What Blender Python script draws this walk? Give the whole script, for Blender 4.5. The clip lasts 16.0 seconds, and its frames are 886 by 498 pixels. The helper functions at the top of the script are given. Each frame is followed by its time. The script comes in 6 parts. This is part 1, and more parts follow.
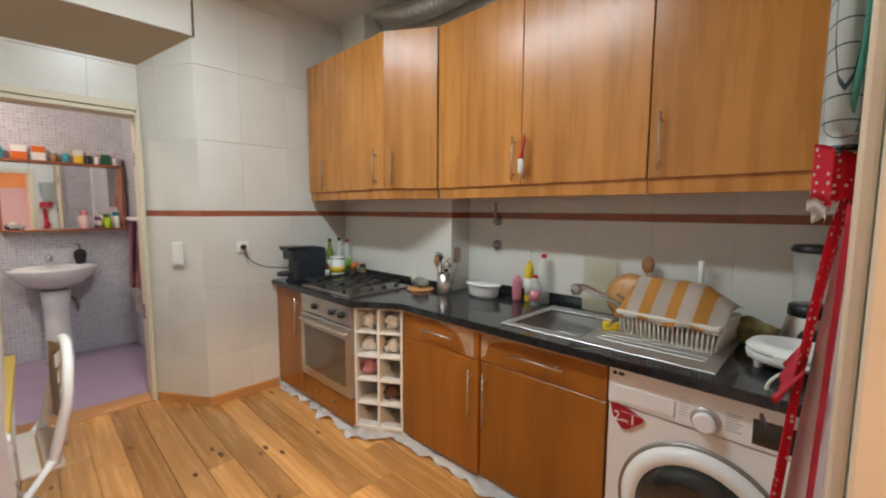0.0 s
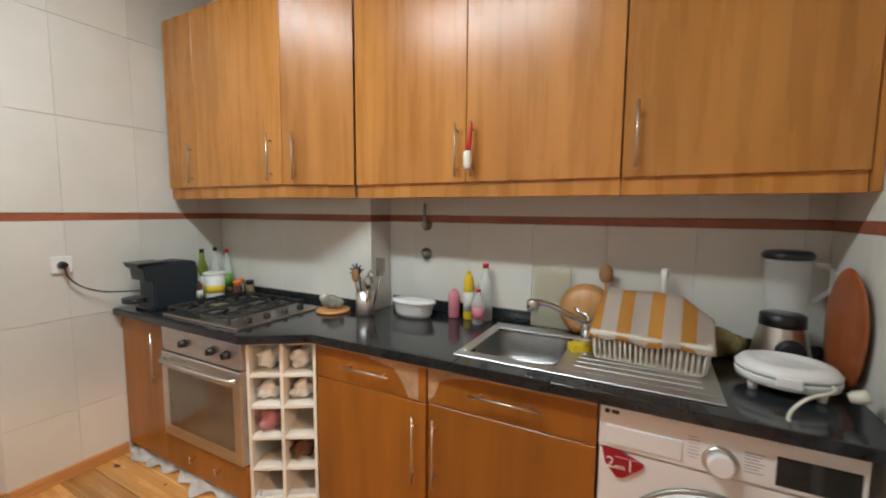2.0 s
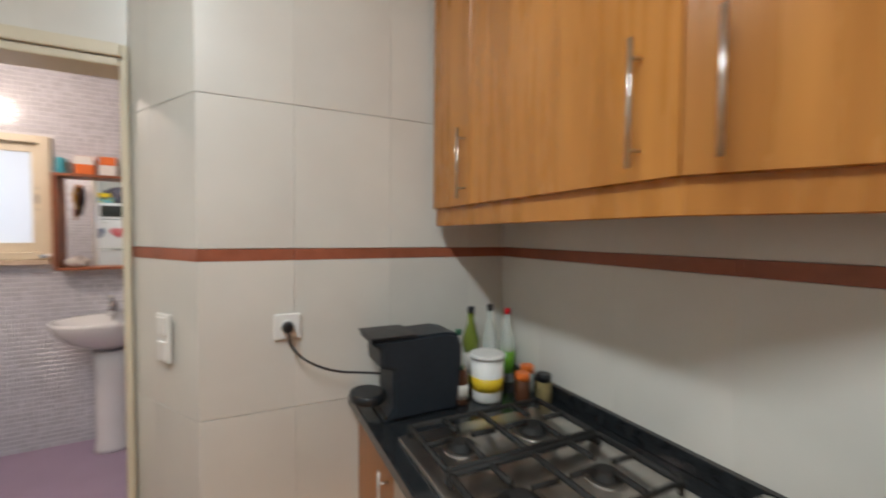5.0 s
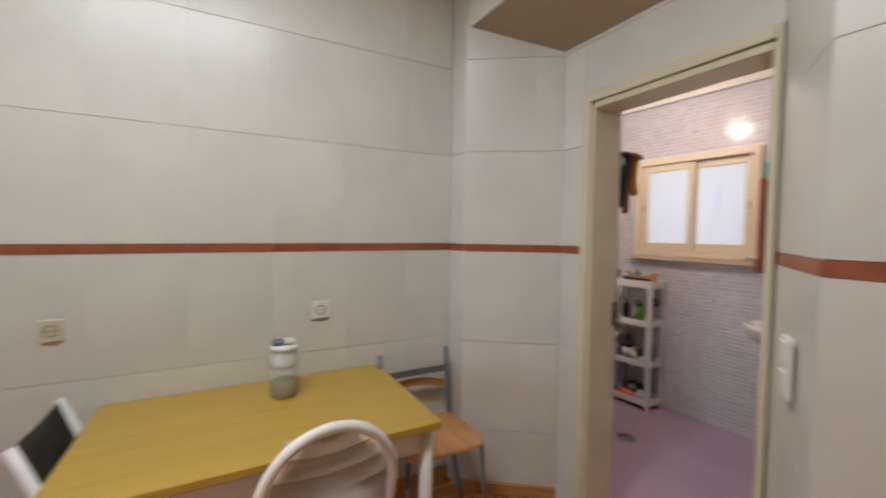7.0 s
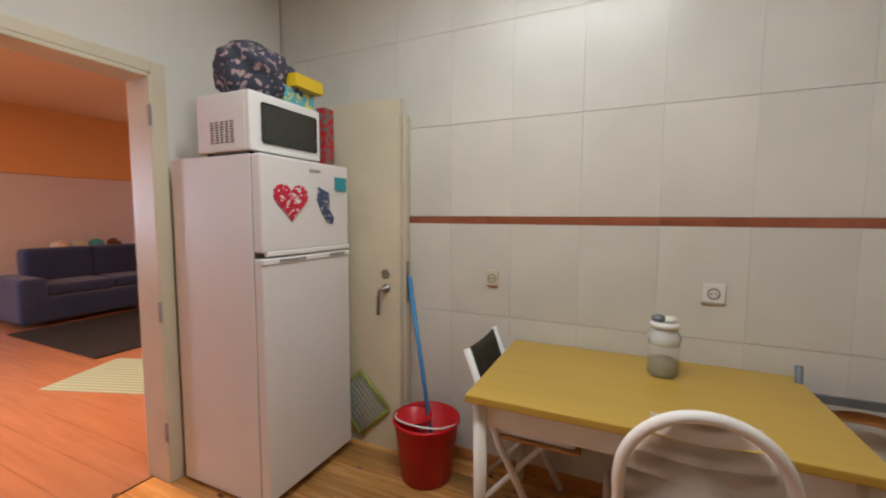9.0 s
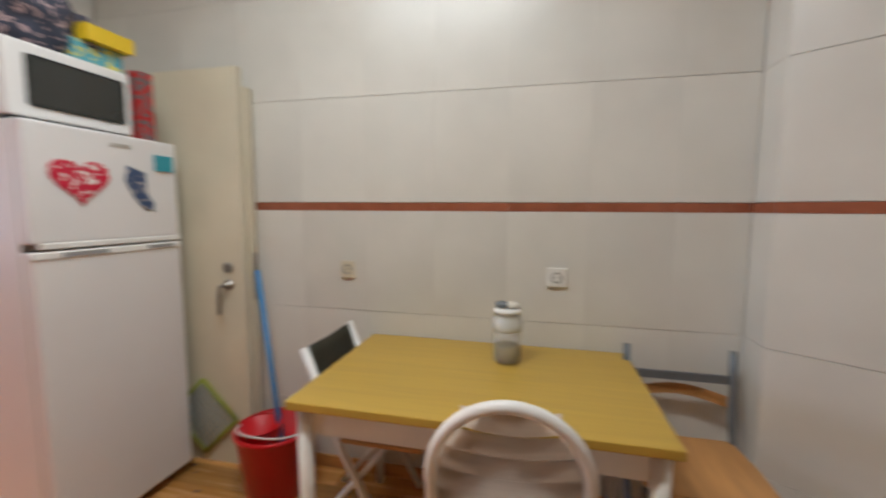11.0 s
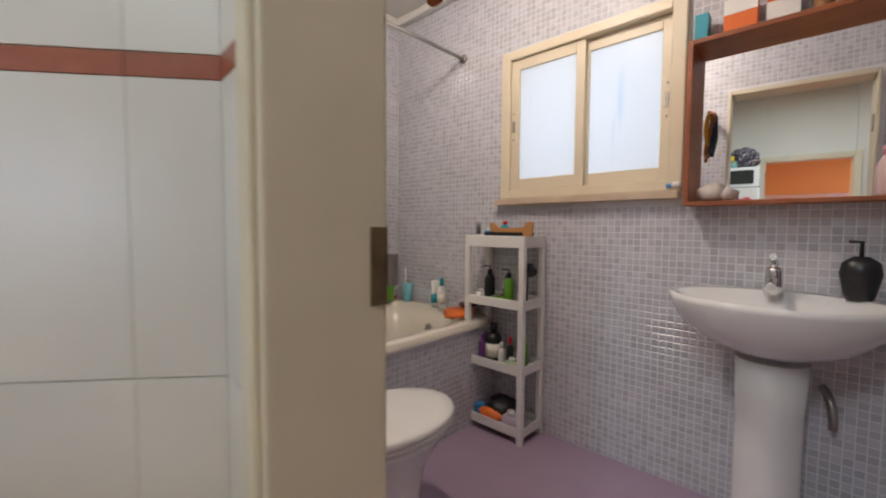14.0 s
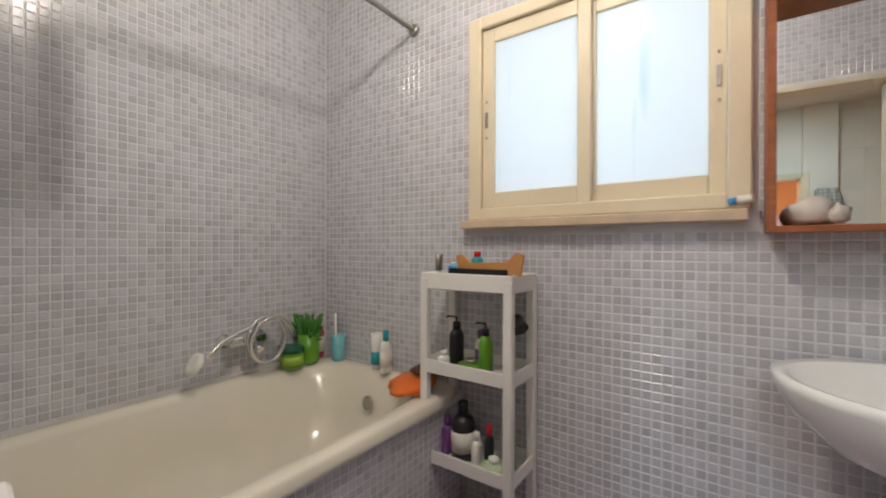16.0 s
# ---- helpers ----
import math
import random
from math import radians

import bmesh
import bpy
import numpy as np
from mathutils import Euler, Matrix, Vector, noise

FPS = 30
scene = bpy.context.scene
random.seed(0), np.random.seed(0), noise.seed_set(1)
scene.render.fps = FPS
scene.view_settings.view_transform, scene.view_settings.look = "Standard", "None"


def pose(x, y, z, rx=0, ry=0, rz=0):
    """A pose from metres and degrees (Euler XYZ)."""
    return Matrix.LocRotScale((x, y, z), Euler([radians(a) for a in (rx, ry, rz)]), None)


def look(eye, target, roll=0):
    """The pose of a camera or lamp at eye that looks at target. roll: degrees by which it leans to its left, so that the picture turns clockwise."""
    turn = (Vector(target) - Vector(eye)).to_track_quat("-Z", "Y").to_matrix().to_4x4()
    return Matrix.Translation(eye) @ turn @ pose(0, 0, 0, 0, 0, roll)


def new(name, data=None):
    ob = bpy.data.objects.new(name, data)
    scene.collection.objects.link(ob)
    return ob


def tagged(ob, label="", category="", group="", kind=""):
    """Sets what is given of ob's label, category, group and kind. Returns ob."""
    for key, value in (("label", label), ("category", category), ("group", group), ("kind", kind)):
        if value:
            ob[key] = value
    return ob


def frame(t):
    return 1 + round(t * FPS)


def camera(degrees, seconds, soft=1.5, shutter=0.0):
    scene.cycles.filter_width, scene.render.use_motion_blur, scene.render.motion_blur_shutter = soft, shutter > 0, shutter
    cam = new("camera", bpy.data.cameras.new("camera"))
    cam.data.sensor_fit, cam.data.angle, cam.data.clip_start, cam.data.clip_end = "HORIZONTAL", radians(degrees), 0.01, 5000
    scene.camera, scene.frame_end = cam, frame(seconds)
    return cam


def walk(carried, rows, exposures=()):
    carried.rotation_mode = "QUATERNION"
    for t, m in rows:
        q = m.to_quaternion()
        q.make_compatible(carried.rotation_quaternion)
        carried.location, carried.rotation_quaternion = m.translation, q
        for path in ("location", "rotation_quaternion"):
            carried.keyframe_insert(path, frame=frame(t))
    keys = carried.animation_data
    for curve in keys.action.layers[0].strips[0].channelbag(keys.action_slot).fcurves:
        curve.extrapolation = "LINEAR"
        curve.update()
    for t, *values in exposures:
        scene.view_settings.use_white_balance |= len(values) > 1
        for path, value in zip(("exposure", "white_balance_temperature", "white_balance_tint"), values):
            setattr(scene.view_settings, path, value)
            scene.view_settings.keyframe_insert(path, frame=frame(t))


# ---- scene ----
cam = camera(95.5, 16.0, soft=2.0, shutter=0.5)
KITCHEN_W, WINDOW_W, BATH_W = 46, 3.4, 39
EXPO = [(0, -0.08, 5850, 11), (1.5, 0.0, 5900, 11), (3.2, 0.12, 5950, 12), (5.5, -0.33, 5950, 14), (8.7, -0.55, 6250, 17),
        (12, -0.42, 6000, 16), (13.5, -0.38, 5800, 12), (15, -0.25, 5650, 6), (16, -0.18, 5600, 3)]
PATH = [
    (0, (0.757, -0.222, 1.405), (-0.618, 1.197, 1.216), 0.3),
    (0.5, (0.678, -0.214, 1.403), (-0.58, 1.314, 1.225), 0.4),
    (1, (0.597, -0.186, 1.41), (-0.544, 1.447, 1.228), 0.4),
    (1.5, (0.497, -0.099, 1.416), (-0.537, 1.602, 1.227), 0.3),
    (2, (0.313, -0.022, 1.415), (-0.616, 1.74, 1.229), 0.4),
    (2.5, (0.101, 0.03, 1.436), (-0.762, 1.825, 1.26), 0.4),
    (3, (-0.123, 0.11, 1.433), (-0.959, 1.921, 1.281), 0.5),
    (3.2, (-0.207, 0.158, 1.438), (-1.047, 1.969, 1.297), 0.5),
    (5.5, (-1.0, 0.82, 1.445), (-2.982, 1.02, 1.378), 0.5),
    (6, (-1.078, 0.842, 1.452), (-2.994, 0.268, 1.381), 0.4),
    (6.5, (-1.115, 0.9, 1.445), (-2.652, -0.377, 1.38), 0.6),
    (7, (-1.15, 0.973, 1.446), (-2.101, -0.788, 1.36), 0.7),
    (7.5, (-1.145, 0.995, 1.43), (-1.525, -0.965, 1.325), 0.7),
    (8, (-1.164, 1.004, 1.4), (-1.05, -0.99, 1.283), 0.3),
    (8.5, (-1.178, 1.014, 1.386), (-0.658, -0.911, 1.245), 0.2),
    (8.7, (-1.188, 1.01, 1.385), (-0.518, -0.869, 1.233), 0.2),
    (9.75, (-1.29, 0.925, 1.375), (-0.33, -0.82, 1.205), 0.3),
    (10.8, (-1.413, 0.814, 1.356), (-0.742, -1.061, 1.172), 0.2),
    (11, (-1.458, 0.764, 1.349), (-1.012, -1.178, 1.155), 0.3),
    (11.5, (-1.635, 0.677, 1.333), (-1.798, -1.307, 1.108), 0.4),
    (12, (-1.843, 0.606, 1.313), (-2.423, -1.291, 1.068), 0.3),
    (12.5, (-1.999, 0.522, 1.245), (-2.884, -1.255, 1.013), 0.4),
    (13, (-2.173, 0.385, 1.161), (-3.257, -1.283, 0.946), 0.4),
    (13.5, (-2.339, 0.258, 1.118), (-3.558, -1.32, 0.956), 0.5),
    (14, (-2.502, 0.154, 1.11), (-3.843, -1.324, 1.003), 0.4),
    (14.5, (-2.682, 0.063, 1.116), (-4.117, -1.332, 1.054), 0.5),
    (15, (-2.833, -0.042, 1.127), (-4.315, -1.388, 1.101), 0.5),
    (15.5, (-2.936, -0.199, 1.146), (-4.445, -1.517, 1.126), 0.3),
    (16, (-2.969, -0.364, 1.16), (-4.504, -1.646, 1.155), 0.1),
]
walk(cam, [(t, look(eye, target, roll)) for t, eye, target, roll in PATH], EXPO)

# ---- world and lights ----
world = bpy.data.worlds.new("sky")
scene.world = world
world.use_nodes = True
_sky = world.node_tree.nodes.new("ShaderNodeTexSky")
_sky.sky_type, _sky.sun_disc, _sky.sun_elevation, _sky.sun_rotation = "NISHITA", False, radians(40), radians(250)
world.node_tree.links.new(_sky.outputs[0], world.node_tree.nodes["Background"].inputs[0])
world.node_tree.nodes["Background"].inputs[1].default_value = 0.1


def area(name, m, sx, sy, power, col):
    d = bpy.data.lights.new(name, "AREA")
    d.shape, d.size, d.size_y, d.energy, d.color = "RECTANGLE", sx, sy, power, col
    ob = new(name, d)
    ob.matrix_world = m
    return ob


# ceiling strip lamp of the kitchen, daylight behind the bathroom window, bathroom bulb, living room window and lamp
area("kitchen_light", pose(-0.85, 0.2, 2.86, 0, 0, 0), 1.2, 0.16, KITCHEN_W, (0.93, 1.0, 0.93))
area("window_light", look((-4.62, -0.88, 1.68), (-3.4, -0.88, 1.55)), 0.95, 0.85, WINDOW_W, (0.95, 0.97, 1.0))
_bulb = bpy.data.lights.new("bathroom_light", "POINT")
_bulb.energy, _bulb.shadow_soft_size, _bulb.color = BATH_W, 0.06, (1.0, 0.81, 0.64)
new("bathroom_light", _bulb).matrix_world = pose(-3.38, -0.86, 2.40)
area("living_window_light", look((6.40, 2.1, 1.55), (1.0, 0.6, 1.1)), 0.7, 1.3, 110, (0.74, 0.84, 1.0))
area("living_lamp_light", pose(2.6, -0.2, 2.75), 0.3, 0.3, 150, (1.0, 0.60, 0.30))


# ---- materials ----
def mat(name, col, rough=0.5, metal=0.0, var=0.10, scale=6.0, stretch=(1, 1, 1), bump=0.05, bscale=80.0, rand=0.0,
        island=False, coat=0.0, second=None, trans=0.0, ior=1.45, sheen=0.0, spec=0.5, alpha=1.0):
    m = bpy.data.materials.new(name)
    m.use_nodes = True
    nt = m.node_tree
    n, l = nt.nodes, nt.links
    b = n["Principled BSDF"]
    b.inputs["Roughness"].default_value = rough
    b.inputs["Metallic"].default_value = metal
    b.inputs["Coat Weight"].default_value = coat
    b.inputs["Coat Roughness"].default_value = 0.08
    b.inputs["Transmission Weight"].default_value = trans
    b.inputs["IOR"].default_value = ior
    b.inputs["Sheen Weight"].default_value = sheen
    b.inputs["Specular IOR Level"].default_value = spec
    b.inputs["Alpha"].default_value = alpha
    tc = n.new("ShaderNodeTexCoord")
    oi = n.new("ShaderNodeObjectInfo")
    add = n.new("ShaderNodeVectorMath"); add.operation = "MULTIPLY_ADD"
    l.new(tc.outputs["Object"], add.inputs[0])
    add.inputs[1].default_value = stretch
    sc = n.new("ShaderNodeVectorMath"); sc.operation = "SCALE"
    sc.inputs[0].default_value = (7.3, 3.1, 5.7)
    l.new(oi.outputs["Random"], sc.inputs["Scale"])
    l.new(sc.outputs[0], add.inputs[2])
    a = n.new("ShaderNodeTexNoise"); a.inputs["Scale"].default_value = scale; a.inputs["Detail"].default_value = 6
    c = n.new("ShaderNodeTexNoise"); c.inputs["Scale"].default_value = scale * 0.21; c.inputs["Detail"].default_value = 3
    l.new(add.outputs[0], a.inputs["Vector"]); l.new(add.outputs[0], c.inputs["Vector"])
    lo = [max(0, v * (1 - var)) for v in col]
    hi = [min(1, v * (1 + var)) for v in col]
    if second:
        lo = list(second)
    mr = n.new("ShaderNodeMapRange"); mr.inputs[1].default_value, mr.inputs[2].default_value = 0.32, 0.68
    avg = n.new("ShaderNodeMath"); avg.operation = "MULTIPLY_ADD"
    l.new(c.outputs["Fac"], avg.inputs[0]); avg.inputs[1].default_value = 0.5
    half = n.new("ShaderNodeMath"); half.operation = "MULTIPLY"; half.inputs[1].default_value = 0.5
    l.new(a.outputs["Fac"], half.inputs[0]); l.new(half.outputs[0], avg.inputs[2])
    l.new(avg.outputs[0], mr.inputs[0])
    mix = n.new("ShaderNodeMix"); mix.data_type = "RGBA"
    mix.inputs["A"].default_value, mix.inputs["B"].default_value = (*lo, 1), (*hi, 1)
    l.new(mr.outputs[0], mix.inputs["Factor"])
    out = mix.outputs["Result"]
    if rand:
        hs = n.new("ShaderNodeHueSaturation")
        rr = n.new("ShaderNodeMapRange")
        rr.inputs[3].default_value, rr.inputs[4].default_value = 1 - rand, 1 + rand
        if island:
            geo = n.new("ShaderNodeNewGeometry")
            l.new(geo.outputs["Random Per Island"], rr.inputs[0])
        else:
            l.new(oi.outputs["Random"], rr.inputs[0])
        l.new(rr.outputs[0], hs.inputs["Value"])
        l.new(out, hs.inputs["Color"])
        out = hs.outputs[0]
    l.new(out, b.inputs["Base Color"])
    if bump:
        fn = n.new("ShaderNodeTexNoise"); fn.inputs["Scale"].default_value = bscale; fn.inputs["Detail"].default_value = 4
        l.new(add.outputs[0], fn.inputs["Vector"])
        bp = n.new("ShaderNodeBump"); bp.inputs["Strength"].default_value = bump; bp.inputs["Distance"].default_value = 0.004
        l.new(fn.outputs["Fac"], bp.inputs["Height"]); l.new(bp.outputs[0], b.inputs["Normal"])
        rm = n.new("ShaderNodeMapRange")
        rm.inputs[3].default_value, rm.inputs[4].default_value = max(0.02, rough * 0.8), min(1, rough * 1.25)
        l.new(a.outputs["Fac"], rm.inputs[0]); l.new(rm.outputs[0], b.inputs["Roughness"])
    return m


def pattern(name, kind, c1, c2, size, rough=0.8, cut=0.5, axis=0):
    """Two colours: dots, stripes or checks of a printed cloth, or brushed blotches."""
    m = mat(name, c1, rough, bump=0.25, bscale=250)
    nt = m.node_tree; n, l = nt.nodes, nt.links
    tc = n.new("ShaderNodeTexCoord")
    b = n["Principled BSDF"]
    base = b.inputs["Base Color"].links[0].from_socket
    mix = n.new("ShaderNodeMix"); mix.data_type = "RGBA"
    l.new(base, mix.inputs["A"]); mix.inputs["B"].default_value = (*c2, 1)
    th = n.new("ShaderNodeMath"); th.operation = "LESS_THAN"; th.inputs[1].default_value = cut
    if kind == "dots":
        v = n.new("ShaderNodeTexVoronoi"); v.inputs["Scale"].default_value = 1 / size; v.inputs["Randomness"].default_value = 0.5
        l.new(tc.outputs["Object"], v.inputs["Vector"]); l.new(v.outputs["Distance"], th.inputs[0])
    elif kind == "blotch":
        v = n.new("ShaderNodeTexNoise"); v.inputs["Scale"].default_value = 1 / size
        l.new(tc.outputs["Object"], v.inputs["Vector"]); l.new(v.outputs["Fac"], th.inputs[0])
    else:
        sp = n.new("ShaderNodeSeparateXYZ"); l.new(tc.outputs["Object"], sp.inputs[0])
        outs = []
        for ax in ((axis,) if kind == "stripes" else axis):
            d = n.new("ShaderNodeMath"); d.operation = "DIVIDE"; d.inputs[1].default_value = size
            l.new(sp.outputs[ax], d.inputs[0])
            f = n.new("ShaderNodeMath"); f.operation = "FRACT"; l.new(d.outputs[0], f.inputs[0])
            outs.append(f.outputs[0])
        if len(outs) == 2:
            mn = n.new("ShaderNodeMath"); mn.operation = "MINIMUM"
            l.new(outs[0], mn.inputs[0]); l.new(outs[1], mn.inputs[1]); outs = [mn.outputs[0]]
        l.new(outs[0], th.inputs[0])
    l.new(th.outputs[0], mix.inputs["Factor"]); l.new(mix.outputs["Result"], b.inputs["Base Color"])
    return m


def glow(name, col, power):
    m = bpy.data.materials.new(name); m.use_nodes = True
    b = m.node_tree.nodes["Principled BSDF"]
    b.inputs["Base Color"].default_value = (*col, 1)
    b.inputs["Emission Color"].default_value = (*col, 1)
    b.inputs["Emission Strength"].default_value = power
    return m


TILE = mat("cream_wall_tile", (0.66, 0.642, 0.59), 0.30, var=0.09, scale=3.0, bump=0.03, bscale=30, rand=0.02, spec=0.5)
GROUT = mat("tile_grout", (0.625, 0.605, 0.55), 0.9, var=0.12)
BORDER = mat("terracotta_border", (0.30, 0.095, 0.05), 0.3, var=0.2, scale=25, rand=0.06)
PLASTER = mat("white_plaster", (0.72, 0.70, 0.65), 0.85, var=0.06, scale=2, bump=0.1, bscale=140)
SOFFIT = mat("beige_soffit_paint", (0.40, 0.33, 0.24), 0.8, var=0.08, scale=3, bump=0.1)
CREAM = mat("cream_gloss_paint", (0.66, 0.60, 0.46), 0.38, var=0.10, scale=4, bump=0.08, bscale=40)
PINE = mat("varnished_pine", (0.54, 0.285, 0.092), 0.26, var=0.26, scale=4, stretch=(0.5, 9, 9), bump=0.05, bscale=30, rand=0.24, coat=0.3, second=(0.36, 0.165, 0.043))
KNOT = mat("dark_pine_knot", (0.10, 0.04, 0.015), 0.4, var=0.4, scale=40)
SUB = mat("dark_gap", (0.05, 0.035, 0.02), 0.9)
SKIRT = mat("pine_skirting", (0.50, 0.24, 0.08), 0.35, var=0.25, scale=6, stretch=(1, 1, 8), bump=0.04)
CHERRY = mat("cherry_laminate", (0.46, 0.20, 0.042), 0.27, var=0.22, scale=4.5, stretch=(4.5, 4.5, 0.35), bump=0.02, bscale=60, rand=0.07, second=(0.34, 0.132, 0.023))
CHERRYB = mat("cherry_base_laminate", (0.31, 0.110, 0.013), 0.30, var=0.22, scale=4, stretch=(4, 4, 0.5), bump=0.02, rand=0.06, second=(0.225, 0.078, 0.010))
WORN = mat("peeled_chipboard", (0.45, 0.28, 0.16), 0.85, var=0.3, scale=30, bump=0.3)
GRANITE = mat("black_granite", (0.018, 0.020, 0.022), 0.12, var=0.6, scale=180, bump=0.01, coat=0.2)
STEEL = mat("brushed_steel", (0.58, 0.56, 0.53), 0.30, 1.0, var=0.12, scale=20, stretch=(1, 1, 12), bump=0.03, bscale=200)
CHROME = mat("chrome", (0.72, 0.72, 0.72), 0.12, 1.0, var=0.05, bump=0.0)
DULLMETAL = mat("dull_metal", (0.36, 0.34, 0.31), 0.4, 1.0, var=0.25, scale=30)
OVENGLASS = mat("dark_oven_glass", (0.10, 0.075, 0.05), 0.08, var=0.2, coat=0.5)
BLACK = mat("black_plastic", (0.012, 0.013, 0.015), 0.35, var=0.3, scale=40)
DARKGREY = mat("anthracite_plastic", (0.022, 0.028, 0.036), 0.42, var=0.15, scale=60, bump=0.1, bscale=300)
IRON = mat("cast_iron", (0.016, 0.015, 0.014), 0.65, var=0.4, scale=50, bump=0.2)
WHITE = mat("white_plastic", (0.78, 0.77, 0.74), 0.35, var=0.04, scale=10, bump=0.02)
ENAMEL = mat("white_enamel", (0.76, 0.75, 0.74), 0.22, var=0.03, scale=5, bump=0.02)
WHITEWOOD = mat("white_painted_board", (0.74, 0.71, 0.65), 0.5, var=0.07, scale=10)
CERAMIC = mat("white_ceramic", (0.80, 0.79, 0.78), 0.08, var=0.02, bump=0.0, coat=0.4)
TUB = mat("cream_enamel", (0.74, 0.70, 0.60), 0.14, var=0.03, bump=0.0)
YELLOWTOP = mat("mustard_laminate", (0.50, 0.32, 0.055), 0.35, var=0.10, scale=7, stretch=(0.4, 6, 1), bump=0.03)
GREYPAINT = mat("grey_metal_paint", (0.16, 0.18, 0.20), 0.4, 0.3, var=0.15, scale=20)
SEATWOOD = mat("honey_plywood", (0.52, 0.26, 0.09), 0.35, var=0.2, scale=5, stretch=(6, 1, 1))
SLAT = mat("whitewashed_slat", (0.66, 0.55, 0.46), 0.5, var=0.1, scale=6, stretch=(1, 1, 10))
MESHCLOTH = mat("olive_mesh_cloth", (0.08, 0.075, 0.055), 0.8, var=0.2, scale=60, bump=0.3)
RED = mat("red_plastic", (0.55, 0.008, 0.014), 0.3, var=0.1, bump=0.01)
BLUE = mat("blue_plastic", (0.05, 0.25, 0.55), 0.35, var=0.1)
LIME = mat("olive_green_plastic", (0.30, 0.33, 0.06), 0.4, var=0.1)
PALEMESH = mat("pale_blue_grille", (0.42, 0.48, 0.47), 0.6, var=0.1, scale=90, bump=0.4, bscale=200)
FRIDGESIDE = mat("fridge_white", (0.74, 0.72, 0.71), 0.42, var=0.03, scale=4, bump=0.10, bscale=300)
DARKGLASS = mat("dark_glass", (0.02, 0.022, 0.02), 0.06, var=0.2, bump=0, coat=0.4)
GLASS = mat("clear_glass", (0.80, 0.82, 0.80), 0.03, var=0, bump=0, alpha=0.15)
GREENGLASS = mat("green_bottle_glass", (0.20, 0.26, 0.03), 0.08, var=0.1, bump=0, alpha=0.8)
YELLOW = mat("yellow_plastic", (0.75, 0.52, 0.02), 0.4, var=0.06)
ORANGE = mat("orange_plastic", (0.72, 0.16, 0.02), 0.4, var=0.1)
GREEN = mat("green_plastic", (0.12, 0.30, 0.02), 0.3, var=0.15)
TEAL = mat("teal_plastic", (0.03, 0.30, 0.38), 0.35, var=0.1)
PINK = mat("pink_plastic", (0.62, 0.22, 0.28), 0.35, var=0.08)
PURPLE = mat("purple_plastic", (0.16, 0.05, 0.22), 0.4, var=0.1)
BROWN = mat("brown_jar", (0.10, 0.04, 0.02), 0.25, var=0.2)
GREENDARK = mat("dark_green_plastic", (0.02, 0.12, 0.06), 0.35)
PAPER = mat("paper_label", (0.75, 0.72, 0.66), 0.7, var=0.08, scale=60)
SPICE = mat("dried_herbs", (0.22, 0.17, 0.07), 0.9, var=0.4, scale=120, bump=0.5)
TOWELPINK = mat("pink_towel", (0.55, 0.22, 0.25), 0.95, var=0.15, scale=40, bump=0.6, bscale=400, sheen=0.3)
TOWELDARK = mat("purple_towel", (0.10, 0.04, 0.10), 0.95, var=0.2, scale=40, bump=0.6, bscale=400)
TOWELWHITE = mat("white_towel", (0.70, 0.66, 0.64), 0.95, var=0.1, scale=40, bump=0.6, bscale=400)
CURTAIN = mat("green_curtain", (0.14, 0.42, 0.06), 0.6, var=0.15, scale=6, bump=0.1)
CLOTHRAG = mat("white_rag", (0.82, 0.81, 0.79), 0.95, var=0.2, scale=20, bump=0.5, bscale=200)
MITTPRINT = pattern("checked_quilt", "checks", (0.72, 0.73, 0.68), (0.10, 0.13, 0.17), 0.042, cut=0.07, axis=(1, 2))
TRIMGREEN = mat("green_binding", (0.05, 0.20, 0.14), 0.9)
APRON = pattern("red_dotted_cotton", "dots", (0.74, 0.03, 0.06), (0.82, 0.62, 0.58), 0.016, cut=0.26)
APRONIN = mat("pale_pink_cotton", (0.88, 0.74, 0.73), 0.9, var=0.08, scale=20, bump=0.3, bscale=300)
RED_CLOTH = mat("red_cotton", (0.70, 0.06, 0.09), 0.9, var=0.2, scale=25, bump=0.3, bscale=300)
STRIPED = pattern("orange_striped_cloth", "stripes", (0.72, 0.62, 0.53), (0.76, 0.38, 0.08), 0.098, cut=0.45, axis=0)
BAGPRINT = pattern("dark_floral_cloth", "blotch", (0.045, 0.05, 0.075), (0.42, 0.30, 0.30), 0.022, cut=0.42)
BOXPRINT = pattern("printed_carton", "blotch", (0.10, 0.35, 0.42), (0.62, 0.55, 0.12), 0.03, cut=0.45)
REDBOX = pattern("red_carton", "blotch", (0.45, 0.02, 0.02), (0.16, 0.12, 0.12), 0.03, cut=0.5)
MAGRED = pattern("red_white_magnet", "blotch", (0.55, 0.02, 0.05), (0.75, 0.70, 0.68), 0.02, cut=0.42)
MAGDARK = pattern("dark_magnet", "blotch", (0.05, 0.08, 0.16), (0.45, 0.40, 0.38), 0.02, cut=0.40)
MOSAIC = mat("lilac_glass_mosaic", (0.50, 0.50, 0.545), 0.17, var=0.06, scale=3, bump=0.02, rand=0.13, island=True)
MOSAIC1 = mat("lilac_glass_mosaic_piece", (0.50, 0.50, 0.545), 0.17, var=0.06, scale=3, bump=0.02, rand=0.13)
MGROUT = mat("pale_mosaic_grout", (0.66, 0.655, 0.67), 0.4, var=0.05, scale=20, bump=0.05)
LILAC = mat("lilac_floor_paint", (0.36, 0.27, 0.37), 0.35, var=0.08, scale=5, bump=0.05)
